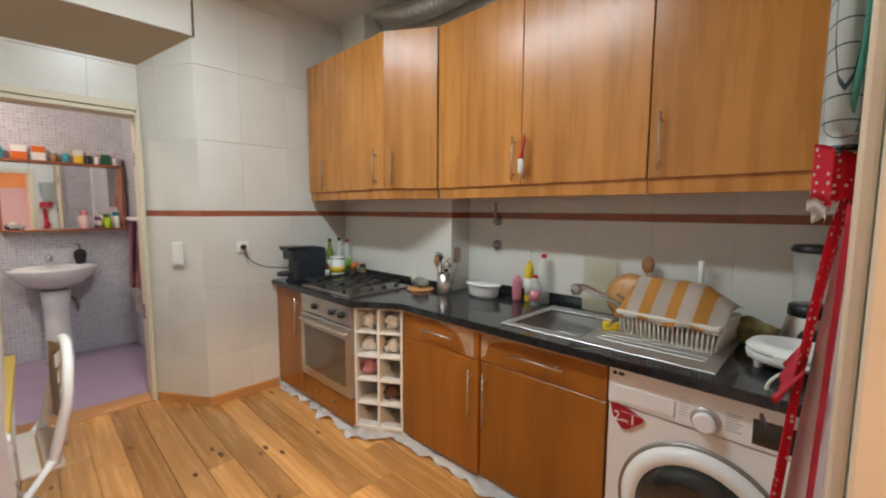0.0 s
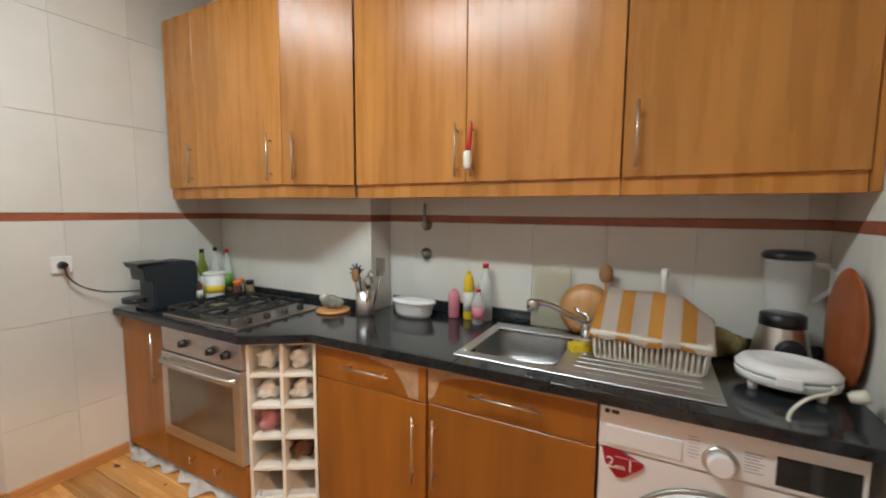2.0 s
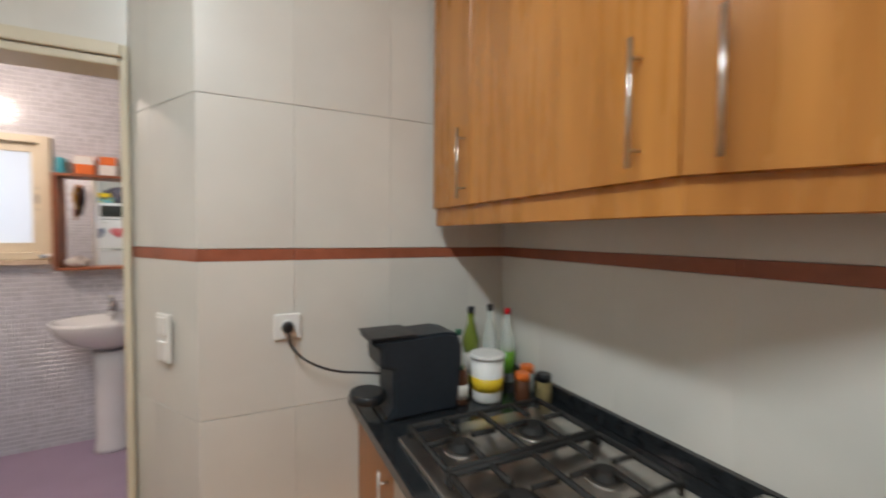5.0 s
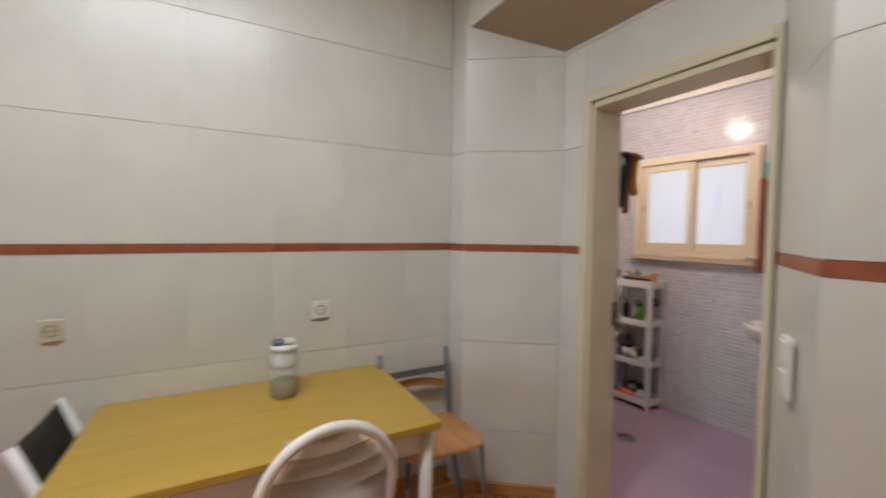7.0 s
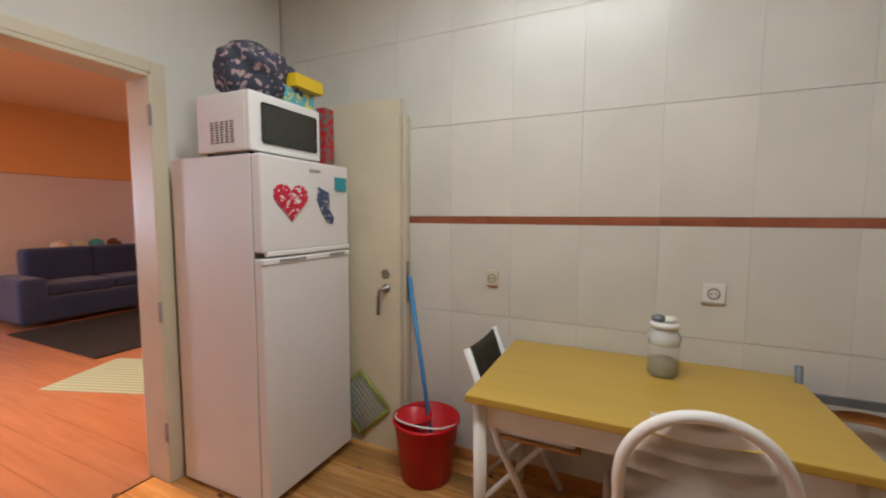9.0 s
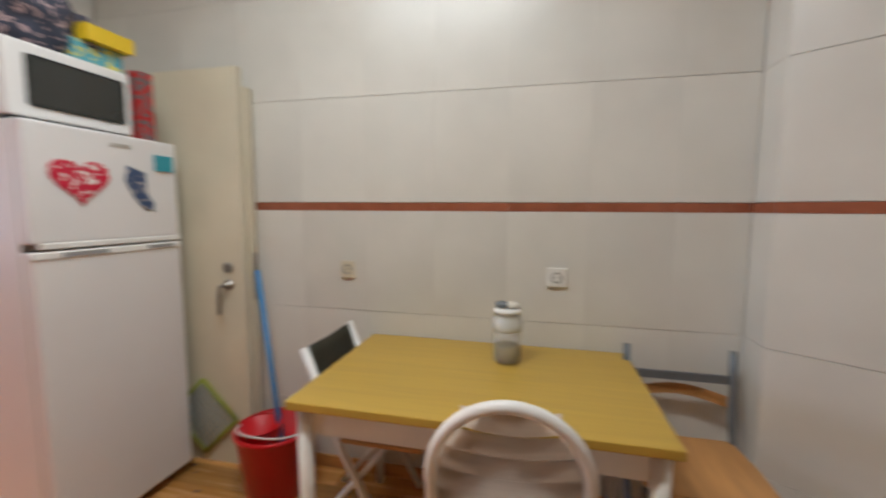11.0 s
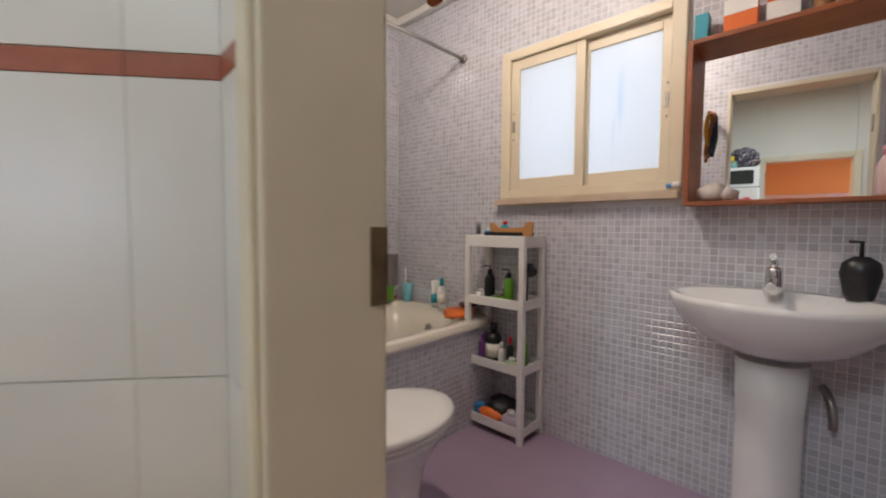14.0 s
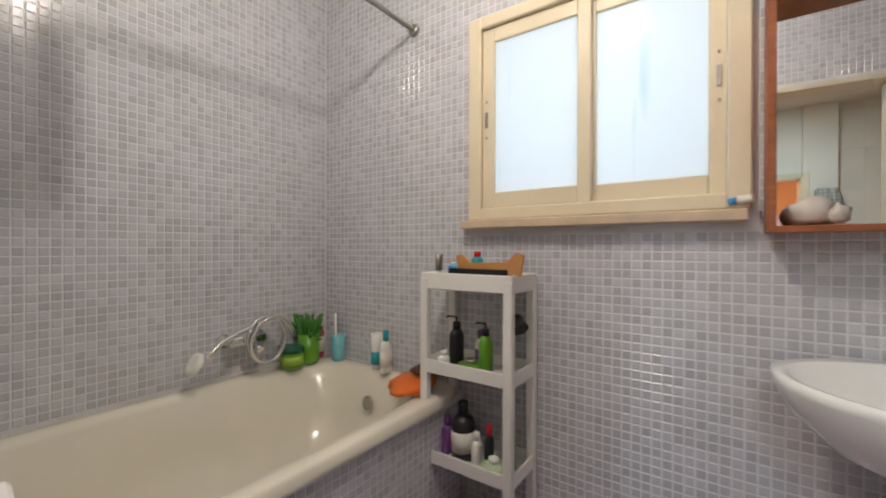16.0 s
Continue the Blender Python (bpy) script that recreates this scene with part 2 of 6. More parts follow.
WINFRAME = mat("cream_aluminium", (0.70, 0.62, 0.46), 0.4, var=0.05, scale=8)
MARBLE = mat("beige_marble", (0.58, 0.46, 0.33), 0.35, var=0.25, scale=12)
MIRROR = mat("mirror_silver", (0.9, 0.9, 0.9), 0.0, 1.0, var=0.0, bump=0.0)
MIRRORWOOD = mat("red_brown_wood", (0.30, 0.10, 0.04), 0.4, var=0.3, scale=8, stretch=(2, 1, 8))
NICHEGREY = mat("grey_niche", (0.16, 0.16, 0.17), 0.6)
BRONZE = mat("bronze_cork", (0.30, 0.15, 0.06), 0.7, var=0.3, scale=60)
SOFA = mat("navy_sofa_cloth", (0.018, 0.034, 0.12), 0.85, var=0.2, scale=12, bump=0.4, bscale=300, sheen=0.2)
RUG = mat("black_rug", (0.015, 0.016, 0.02), 0.98, var=0.4, scale=40, bump=0.8, bscale=200)
MAT2 = pattern("pale_green_woven_mat", "stripes", (0.45, 0.52, 0.48), (0.22, 0.42, 0.38), 0.05, cut=0.5, axis=1)
LAMINATE = mat("reddish_laminate", (0.46, 0.22, 0.13), 0.22, var=0.15, scale=5, stretch=(0.5, 8, 8), rand=0.12, coat=0.3)
LIVWALL = mat("lilac_white_wall", (0.62, 0.58, 0.66), 0.85, var=0.05, scale=2)
LIVTOP = mat("apricot_wall", (0.72, 0.42, 0.18), 0.85, var=0.05, scale=2)
LED = glow("lamp_diffuser", (1.0, 0.95, 0.86), 6.0)
BULB = glow("warm_bulb", (1.0, 0.75, 0.5), 14.0)
FROST = bpy.data.materials.new("frosted_pane"); FROST.use_nodes = True
_n, _l = FROST.node_tree.nodes, FROST.node_tree.links
_t = _n.new("ShaderNodeBsdfTranslucent"); _t.inputs[0].default_value = (0.92, 0.95, 0.97, 1)
_g = _n.new("ShaderNodeMixShader"); _g.inputs[0].default_value = 0.12
_w = _n.new("ShaderNodeTexNoise"); _w.inputs["Scale"].default_value = 3
_c = _n.new("ShaderNodeTexCoord"); _m = _n.new("ShaderNodeVectorMath"); _m.operation = "MULTIPLY"
_m.inputs[1].default_value = (1, 5, 0.5); _l.new(_c.outputs["Object"], _m.inputs[0]); _l.new(_m.outputs[0], _w.inputs["Vector"])
_x = _n.new("ShaderNodeMix"); _x.data_type = "RGBA"; _x.inputs["A"].default_value, _x.inputs["B"].default_value = (0.74, 0.83, 0.90, 1), (0.95, 0.95, 0.94, 1)
_r = _n.new("ShaderNodeMapRange"); _r.inputs[1].default_value, _r.inputs[2].default_value = 0.28, 0.40
_l.new(_w.outputs["Fac"], _r.inputs[0]); _l.new(_r.outputs[0], _x.inputs["Factor"]); _l.new(_x.outputs["Result"], _t.inputs[0])
_l.new(_t.outputs[0], _g.inputs[1]); _l.new(_n["Principled BSDF"].outputs[0], _g.inputs[2])
_n["Principled BSDF"].inputs["Roughness"].default_value = 0.25
_l.new(_g.outputs[0], _n["Material Output"].inputs["Surface"])


# ---- building helpers ----
def bx(bm, x0, x1, y0, y1, z0, z1, bev=0.0, seg=1):
    v = [bm.verts.new((x, y, z)) for x in (min(x0, x1), max(x0, x1)) for y in (min(y0, y1), max(y0, y1)) for z in (min(z0, z1), max(z0, z1))]
    f = [bm.faces.new([v[i] for i in q]) for q in ((0, 1, 3, 2), (4, 6, 7, 5), (0, 4, 5, 1), (2, 3, 7, 6), (0, 2, 6, 4), (1, 5, 7, 3))]
    if bev:
        e = list({e for g in f for e in g.edges})
        bmesh.ops.bevel(bm, geom=e, offset=bev, segments=seg, affect="EDGES", profile=0.6)
    return bm


def box(x0, x1, y0, y1, z0, z1, bev=0.0, seg=1):
    return bx(bmesh.new(), x0, x1, y0, y1, z0, z1, bev, seg)


def prism(bm, pts, z0, z1, bev=0.0):
    lo = [bm.verts.new((x, y, z0)) for x, y in pts]
    hi = [bm.verts.new((x, y, z1)) for x, y in pts]
    k = len(pts)
    f = [bm.faces.new(lo[::-1]), bm.faces.new(hi)] + [bm.faces.new((lo[i], lo[(i + 1) % k], hi[(i + 1) % k], hi[i])) for i in range(k)]
    bmesh.ops.recalc_face_normals(bm, faces=f)
    if bev:
        bmesh.ops.bevel(bm, geom=list({e for g in f[:2] for e in g.edges}), offset=bev, segments=2, affect="EDGES")
    return bm


def lathe(bm, prof, c=(0, 0, 0), seg=20, sx=1.0, sy=1.0, m=None):
    rings = []
    for r, z in prof:
        ring = []
        for i in range(seg):
            a = 2 * math.pi * i / seg
            p = Vector((r * sx * math.cos(a), r * sy * math.sin(a), z))
            if m:
                p = m @ p
            ring.append(bm.verts.new(p + Vector(c)))
        rings.append(ring)
    f = []
    for a, b in zip(rings, rings[1:]):
        for i in range(seg):
            j = (i + 1) % seg
            f.append(bm.faces.new((a[i], a[j], b[j], b[i])))
    f.append(bm.faces.new(rings[0][::-1])); f.append(bm.faces.new(rings[-1]))
    for g in f[:-2]:
        g.smooth = True
    bmesh.ops.recalc_face_normals(bm, faces=f)
    return bm


def tube(bm, pts, r, seg=8, smooth=0):
    pts = [Vector(p) for p in pts]
    for _ in range(smooth):
        q = [pts[0]]
        for a, b in zip(pts, pts[1:]):
            q += [a.lerp(b, 0.25), a.lerp(b, 0.75)]
        pts = q + [pts[-1]]
    rings, ref = [], None
    for i, p in enumerate(pts):
        d = (pts[min(i + 1, len(pts) - 1)] - pts[max(i - 1, 0)]).normalized()
        if ref is None:
            ref = d.orthogonal().normalized()
        ref = (ref - d * ref.dot(d)).normalized()
        s = d.cross(ref)
        rr = r(i / (len(pts) - 1)) if callable(r) else r
        rings.append([bm.verts.new(p + rr * (math.cos(2 * math.pi * k / seg) * ref + math.sin(2 * math.pi * k / seg) * s)) for k in range(seg)])
    f = []
    for a, b in zip(rings, rings[1:]):
        for i in range(seg):
            j = (i + 1) % seg
            g = bm.faces.new((a[i], a[j], b[j], b[i])); g.smooth = True
            f.append(g)
    f += [bm.faces.new(rings[0][::-1]), bm.faces.new(rings[-1])]
    bmesh.ops.recalc_face_normals(bm, faces=f)
    return bm


def sheet(bm, fn, nu, nv, thick=0.003):
    """A cloth or moulded sheet through fn(u, v), given a thickness."""
    v = [[bm.verts.new(fn(i / nu, j / nv)) for j in range(nv + 1)] for i in range(nu + 1)]
    f = []
    for i in range(nu):
        for j in range(nv):
            g = bm.faces.new((v[i][j], v[i + 1][j], v[i + 1][j + 1], v[i][j + 1])); g.smooth = True
            f.append(g)
    r = bmesh.ops.solidify(bm, geom=f, thickness=thick)
    return bm


def blob(bm, c, s, rough=0.15, seed=0, sub=3):
    r = bmesh.ops.create_icosphere(bm, subdivisions=sub, radius=1)
    for v in r["verts"]:
        k = 1 + rough * noise.noise(v.co * 2.2 + Vector((seed, seed * 0.7, 0)))
        v.co = Vector((v.co.x * s[0] * k, v.co.y * s[1] * k, v.co.z * s[2] * k)) + Vector(c)
    for f in bm.faces:
        f.smooth = True
    return bm


def thing(name, base, label, category, rz=0, group="", kind=""):
    ob = new(name)
    ob.empty_display_size = 0.05
    ob.matrix_basis = pose(*base, 0, 0, rz)
    return tagged(ob, label, category, group, kind)


def part(name, bm, material, parent, label="", w=False):
    """One mesh under a thing or part; w: bm is in world metres, and the thing is not turned."""
    if w:
        root = parent
        while root.parent:
            root = root.parent
        bmesh.ops.translate(bm, verts=bm.verts, vec=-root.matrix_basis.translation)
    me = bpy.data.meshes.new(name)
    bm.to_mesh(me); bm.free()
    me.materials.append(material)
    ob = new(name, me)
    ob.parent = parent
    return tagged(ob, label)


def solid(name, bm, material, label="", category="", kind="structure", group=""):
    me = bpy.data.meshes.new(name)
    bm.to_mesh(me); bm.free()
    me.materials.append(material)
    return tagged(new(name, me), label, category, group, kind)


def single(name, bm, base, material, label, category, rz=0, group=""):
    me = bpy.data.meshes.new(name)
    bm.to_mesh(me); bm.free()
    me.materials.append(material)
    ob = new(name, me)
    ob.matrix_basis = pose(*base, 0, 0, rz)
    return tagged(ob, label, category, group)


# ---- structure: kitchen ----
FZ = 0.03       # kitchen floor
CZ = 2.92       # kitchen ceiling
BZ = 2.55       # bathroom ceiling
T = 0.008       # tile thickness
SILL_Z = 1.27
floor = solid("floor", box(-2.72, 0.98, -1.10, 1.95, -0.10, FZ - 0.016), SUB, "varnished pine plank kitchen floor", "floor")
solid("ceiling", box(-2.45, 0.98, -1.15, 2.0, CZ, CZ + 0.1), PLASTER, "plain white plaster kitchen ceiling", "ceiling")
bm = bmesh.new()
prism(bm, [(-2.30 - T, 0.593), (-2.30 - T, 2.02), (-2.80, 2.02), (-2.80, 0.345), (-2.68 - T, 0.345), (-2.68 - T, 0.355)], -0.1, CZ)
wall_west = solid("wall_west", bm, GROUT, "cream tiled wall with splayed doorway side", "wall")
bm = bmesh.new()
prism(bm, [(-2.68 - T, -0.385), (-2.80, -0.385), (-2.80, -1.17), (-2.27 - T, -1.17), (-2.27 - T, -0.871), (-2.68 - T, -0.581)], -0.1, CZ)
wall_west_b = solid("wall_splay", bm, GROUT, "cream tiled splayed wall beside bathroom doorway", "wall")
bm = bmesh.new()
bx(bm, -2.80, -2.68 - T, -0.385, 0.345, 2.06, CZ)
wall_door = solid("wall_doorhead", bm, GROUT, "cream tiled wall over the bathroom door", "wall")
# sloping soffit and the wall above it
bm = bmesh.new()
prof = [(-2.70, 2.36), (-2.30, 2.51), (-2.30, CZ), (-2.70, CZ)]
va = [bm.verts.new((x, -1.03, z)) for x, z in prof]; vb = [bm.verts.new((x, 0.61, z)) for x, z in prof]
bm.faces.new(va[::-1]); bm.faces.new(vb)
for i in range(4):
    bm.faces.new((va[i], va[(i + 1) % 4], vb[(i + 1) % 4], vb[i]))
bmesh.ops.recalc_face_normals(bm, faces=bm.faces[:])
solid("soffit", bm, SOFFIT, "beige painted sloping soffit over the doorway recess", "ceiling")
solid("wall_over_soffit", box(-2.299, -2.285, -1.02, 0.593, 2.515, CZ), PLASTER, "cream wall above the soffit", "wall")
wall_south = solid("wall_south", box(-2.276, 1.0, -1.17, -1.02 - T, -0.1, CZ), GROUT, "cream tiled wall with a terracotta stripe", "wall")
wall_north = solid("wall_north", box(-2.29, 1.0, 1.877 + T, 2.02, -0.1, CZ), GROUT, "cream tiled wall behind the worktop", "wall")
pier = solid("wall_pier", box(-2.30 + T, -1.03 - T, 1.70 + T, 1.877 + T, -0.1, 2.46), GROUT, "tiled pier behind the hob", "wall")
solid("wall_flue", box(-2.30, -1.97, 1.70, 1.877, 2.464, CZ), PLASTER, "white boxed flue above the cupboards", "wall")
wall_east = solid("wall_east", box(0.87 + T, 1.0, 1.0, 1.88, -0.1, CZ), GROUT, "cream tiled end wall beside the worktop", "wall")
solid("wall_east_pier", box(0.80, 1.0, 0.68, 0.999, -0.1, CZ), PLASTER, "cream wall edge beside the hall doorway", "wall")
solid("wall_east_b", box(0.87, 1.0, -1.02, -0.215, -0.1, CZ), PLASTER, "cream painted wall behind the fridge", "wall")
solid("wall_east_head", box(0.87, 1.0, -0.2149, 0.679, 2.06, CZ), PLASTER, "cream wall over the hall doorway", "wall")


def casing(name, bars, label):
    root = thing(name, (0, 0, 0), label, "door frame", kind="structure")
    for nm, b in bars:
        part(nm, box(*b, 0.006, 2), CREAM, root)
    return root


d1 = casing("door_1", [
    ("architrave", (-2.68, -2.662, -0.435, -0.386, FZ, 2.105)), ("architrave", (-2.68, -2.662, 0.336, 0.354, FZ, 2.105)),
    ("architrave", (-2.68, -2.660, -0.385, 0.335, 2.062, 2.107)),
    ("jamb", (-2.857, -2.67, -0.384, -0.366, FZ, 2.05)), ("jamb", (-2.83, -2.67, 0.327, 0.344, FZ, 2.05)), ("jamb", (-2.83, -2.67, -0.366, 0.327, 2.03, 2.058))],
    "cream painted bathroom door frame without its leaf")
plate = part("strike_plate", box(-2.8555, -2.826, -0.3665, -0.362, 0.99, 1.11, 0.001), mat("tarnished_brass", (0.20, 0.15, 0.09), 0.45, 0.8, var=0.3, scale=30), d1, "tarnished brown strike plate")
part("strike_box", box(-2.872, -2.853, -0.362, -0.355, 1.02, 1.07, 0.002), DULLMETAL, plate)
part("hinge", box(-2.79, -2.76, 0.321, 0.328, 0.62, 0.72, 0.002), KNOT, d1, "rusty steel hinge")
part("hinge", box(-2.79, -2.76, 0.321, 0.328, 1.70, 1.80, 0.002), DULLMETAL, d1)
d2 = casing("door_2", [
    ("architrave", (0.838, 0.87, -0.268, -0.201, FZ, 2.10)), ("architrave", (0.777, 0.80, 0.672, 0.735, FZ, 2.10)),
    ("architrave", (0.838, 0.869, -0.20, 0.671, 2.045, 2.10)),
    ("jamb", (0.842, 1.02, -0.214, -0.19, FZ, 2.04)), ("jamb", (0.802, 1.02, 0.66, 0.678, FZ, 2.04)), ("jamb", (0.842, 1.02, -0.19, 0.66, 2.025, 2.055))],
    "cream painted frame of the doorway to the living room")
for z in (0.25, 0.86, 1.80):
    part("hinge", box(0.83, 0.852, -0.191, -0.183, z, z + 0.10, 0.003), DULLMETAL, d2, "worn steel hinge")
solid("threshold", box(-2.84, -2.665, -0.366, 0.327, 0.0, 0.045, 0.006), SKIRT, "worn wooden threshold strip", "threshold")

# ---- structure: bathroom ----
solid("bathroom_floor", box(-4.9, -2.80, -2.7, 0.95, -0.1, 0.02), LILAC, "lilac painted smooth bathroom floor", "floor")
solid("bathroom_ceiling", box(-4.9, -2.805, -2.7, 0.95, BZ, BZ + 0.1), PLASTER, "white bathroom ceiling", "ceiling")
WX = -4.325
wy0, wy1, wz0, wz1 = -1.30, -0.44, SILL_Z, 2.05
bm = bmesh.new()
bx(bm, WX - 0.16, WX, -2.4, wy0, 0, BZ); bx(bm, WX - 0.16, WX, wy1, 0.70, 0, BZ)
bx(bm, WX - 0.16, WX, wy0, wy1, 0, wz0); bx(bm, WX - 0.16, WX, wy0, wy1, wz1, BZ)
bath_w = solid("bathroom_wall_west", bm, MGROUT, "lilac mosaic wall around the window", "wall")
bath_s = solid("bathroom_wall_south", box(WX, -2.66, -2.40, -2.235, 0, BZ), MGROUT, "lilac mosaic wall behind the bathtub", "wall")
bm = bmesh.new()
bx(bm, WX, -3.95, 0.50, 0.62, 0, BZ); bx(bm, -3.55, -2.62, 0.50, 0.62, 0, BZ)
bx(bm, -3.95, -3.55, 0.50, 0.62, 0, 1.42); bx(bm, -3.95, -3.55, 0.50, 0.62, 1.86, BZ)
bath_n = solid("bathroom_wall_north", bm, MGROUT, "lilac wall with a recessed niche", "wall")
solid("niche_back", box(-3.96, -3.54, 0.621, 0.65, 1.40, 1.88), NICHEGREY, "grey back of the wall niche", "niche")
solid("bathroom_wall_east", box(-2.80, -2.70, -2.40, -1.171, 0, BZ), MGROUT, "bathroom wall behind the toilet", "wall")
bm = bmesh.new()
for p in ((WX + 0.002, WX + 0.05, -2.23, 0.49), (WX + 0.05, -2.81, -2.23, -2.185)):
    bx(bm, *p, BZ - 0.055, BZ - 0.002, 0.012, 2)
solid("trim", bm, PLASTER, "white plaster ceiling cornice", "cornice")

# ---- structure: living room ----
solid("living_floor", box(1.0, 6.6, -4.0, 3.0, -0.1, 0.022), SUB, "reddish laminate living room floor", "floor")
bm = bmesh.new(); bx(bm, 6.5, 6.6, -4.0, 3.0, 0.022, 1.95); bx(bm, 1.0, 6.5, -4.1, -4.0, 0.022, 1.95)
solid("living_wall", bm, LIVWALL, "lilac white living room wall", "wall")
bm = bmesh.new(); bx(bm, 6.49, 6.6, -4.0, 3.0, 1.955, 2.9); bx(bm, 1.0, 6.49, -4.1, -3.99, 1.955, 2.9)
solid("living_wall_upper", bm, LIVTOP, "apricot lit upper wall", "wall")
solid("living_wall_north", box(1.0, 6.6, 3.0, 3.1, 0, 2.9), LIVWALL, "living room side wall", "wall")
solid("living_ceiling", box(1.0, 6.6, -4.1, 3.1, 2.9, 3.0), LIVTOP, "warm toned living room ceiling", "ceiling")
bm = bmesh.new(); bx(bm, 1.0, 1.02, -4.0, -0.22, 0.022, 2.9); bx(bm, 1.0, 1.02, 0.685, 3.0, 0.022, 2.9); bx(bm, 1.0, 1.02, -0.2199, 0.684, 2.07, 2.9)
solid("living_wall_west", bm, LIVTOP, "apricot wall beside the kitchen doorway", "wall")
wl = thing("window_2", (6.485, -3.55, 0.95), "bright narrow living room window", "window", kind="structure")
part("window_frame", bx(bx(bx(bx(bmesh.new(), -.03, 0, -.3, -.25, 0, 1.3), -.03, 0, .25, .3, 0, 1.3), -.03, 0, -.25, .25, 0, .05), -.03, 0, -.25, .25, 1.25, 1.3), WHITE, wl)
part("pane", box(-.018, -.008, -.25, .25, .05, 1.25), glow("bright_daylight_pane", (0.85, 0.92, 1.0), 4.0), wl)

wl = thing("window_3", (6.485, 2.1, 0.85), "bright tall living room window", "window", kind="structure")
part("window_frame", bx(bx(bx(bx(bmesh.new(), -.03, 0, -.45, -.38, 0, 1.45), -.03, 0, .38, .45, 0, 1.45), -.03, 0, -.38, .38, 0, .07), -.03, 0, -.38, .38, 1.38, 1.45), WHITE, wl)
part("pane", box(-.018, -.008, -.38, .38, .07, 1.38), glow("cool_daylight_pane", (0.80, 0.89, 1.0), 4.0), wl)

# ---- bathroom window ----
win = thing("window_1", (WX, -0.8675, wz0), "cream aluminium sliding window with frosted panes", "window", kind="structure")
bm = bmesh.new()
for b in ((wy0 - .02, wy0 + .035, wz0, wz1 + .01), (wy1 - .035, wy1 + .02, wz0, wz1 + .01), (wy0 + .035, wy1 - .035, wz0, wz0 + .045), (wy0 + .035, wy1 - .035, wz1 - .035, wz1 + .01)):
    bx(bm, WX - .07, WX + .03, b[0], b[1], b[2], b[3], 0.004)
part("window_frame", bm, WINFRAME, win, w=True)
part("window_sill", box(WX - .02, WX + .055, wy0 - .045, wy1 + .012, wz0 - .035, wz0 - .002, .004), MARBLE, win, "worn beige marble sill", w=True)
ym = (wy0 + wy1) / 2
for a, b, xo in ((wy0 + .036, ym + .02, 0.0), (ym - .02, wy1 - .036, -.026)):
    bm = bmesh.new()
    z0, z1 = wz0 + .046, wz1 - .036
    for q in ((a, a + .05, z0, z1), (b - .045, b, z0, z1), (a + .05, b - .045, z0, z0 + .06), (a + .05, b - .045, z1 - .055, z1)):
        bx(bm, WX - .012 + xo, WX + .012 + xo, *q, .003)
    s = part("sash", bm, WINFRAME, win, w=True)
    p = part("pane", box(WX - .004 + xo, WX + .001 + xo, a + .045, b - .04, z0 + .055, z1 - .05), FROST, s, "frosted glass pane", w=True)
    bm = bmesh.new()
    hy = a + .018 if xo == 0 else b - .02
    for q in (-.07, 0, .07):
        bx(bm, WX + .012 + xo, WX + .018 + xo, hy - (.004 if q else .006), hy + (.004 if q else .006), 1.66 + q - (.004 if q else .03), 1.66 + q + (.004 if q else .03), .001)
    part("latch", bm, DULLMETAL, s, w=True)

# ---- kitchen: wall cupboards ----
def bar_handle(parent, p, q, off, r=0.0042):
    """A steel bar on two studs; off: the way out from the door."""
    p, q, o = Vector(p), Vector(q), Vector(off)
    h = part("handle", tube(bmesh.new(), [p + o, q + o], r, 8), STEEL, parent, "brushed steel bar handle")
    d = (q - p) * 0.14
    for c in (p + d, q - d):
        part("stud", tube(bmesh.new(), [c, c + o], r * 0.8, 6), STEEL, h)
    return h


UB, UT = 1.54, 2.49


def cupboard(a, b, depth, doors, hand, label, z0=UB, z1=UT, name="wall_cupboard", rail=True, material=CHERRY, hz=(0.04, 0.262)):
    """A cupboard whose front runs from a to b (plan), doors as split shares, hand: handle share along each door."""
    a, b = Vector(a), Vector(b)
    L = (b - a).length
    ang = math.degrees(math.atan2(b.y - a.y, b.x - a.x))
    root = thing(name, (a.x, a.y, z0), label, "cupboard", ang, group=name + "s")
    H = z1 - z0
    part("body", box(0.002, L - 0.002, 0.021, depth, 0.004, H, 0.001), material, root)
    if rail:
        part("pelmet", box(0.0, L, 0.014, 0.032, -0.064, 0.002, 0.002), material, root)
    for (u0, u1), hs in zip(zip(doors, doors[1:]), hand):
        d = part("door", box(u0 * L + 0.0015, u1 * L - 0.0015, 0.0, 0.019, 0.0, H + 0.002, 0.0018), material, root)
        x = hs * L
        bar_handle(d, (x, 0, hz[0]), (x, 0, hz[1]), (0, -0.028, 0))
    return root


HZ = (0.022, 0.245)
cupboard((-2.262, 1.362), (-1.300, 1.362), 0.335, (0, 0.285, 1), (0.25, 0.922), "cherry laminate wall cupboard over the hob", hz=HZ)
cupboard((-1.298, 1.363), (-1.008, 1.546), 0.02 + 0.12, (0, 1), (0.15,), "slanted cherry laminate corner wall cupboard", hz=HZ)
cupboard((-1.004, 1.550), (0.194, 1.550), 0.32, (0, 0.496, 1), (0.464, 0.524), "wide cherry laminate wall cupboard over the sink", hz=HZ)
cupboard((0.197, 1.550), (0.843, 1.550), 0.32, (0, 1), (0.07,), "cherry laminate wall cupboard above the washing machine", hz=(0.03, 0.255))
single("filler_strip", box(0, 0.023, 0, 0.02, -0.06, 0.95, 0.001), (0.845, 1.552, UB), CHERRY, "narrow cherry laminate filler strip by the wall", "panel")
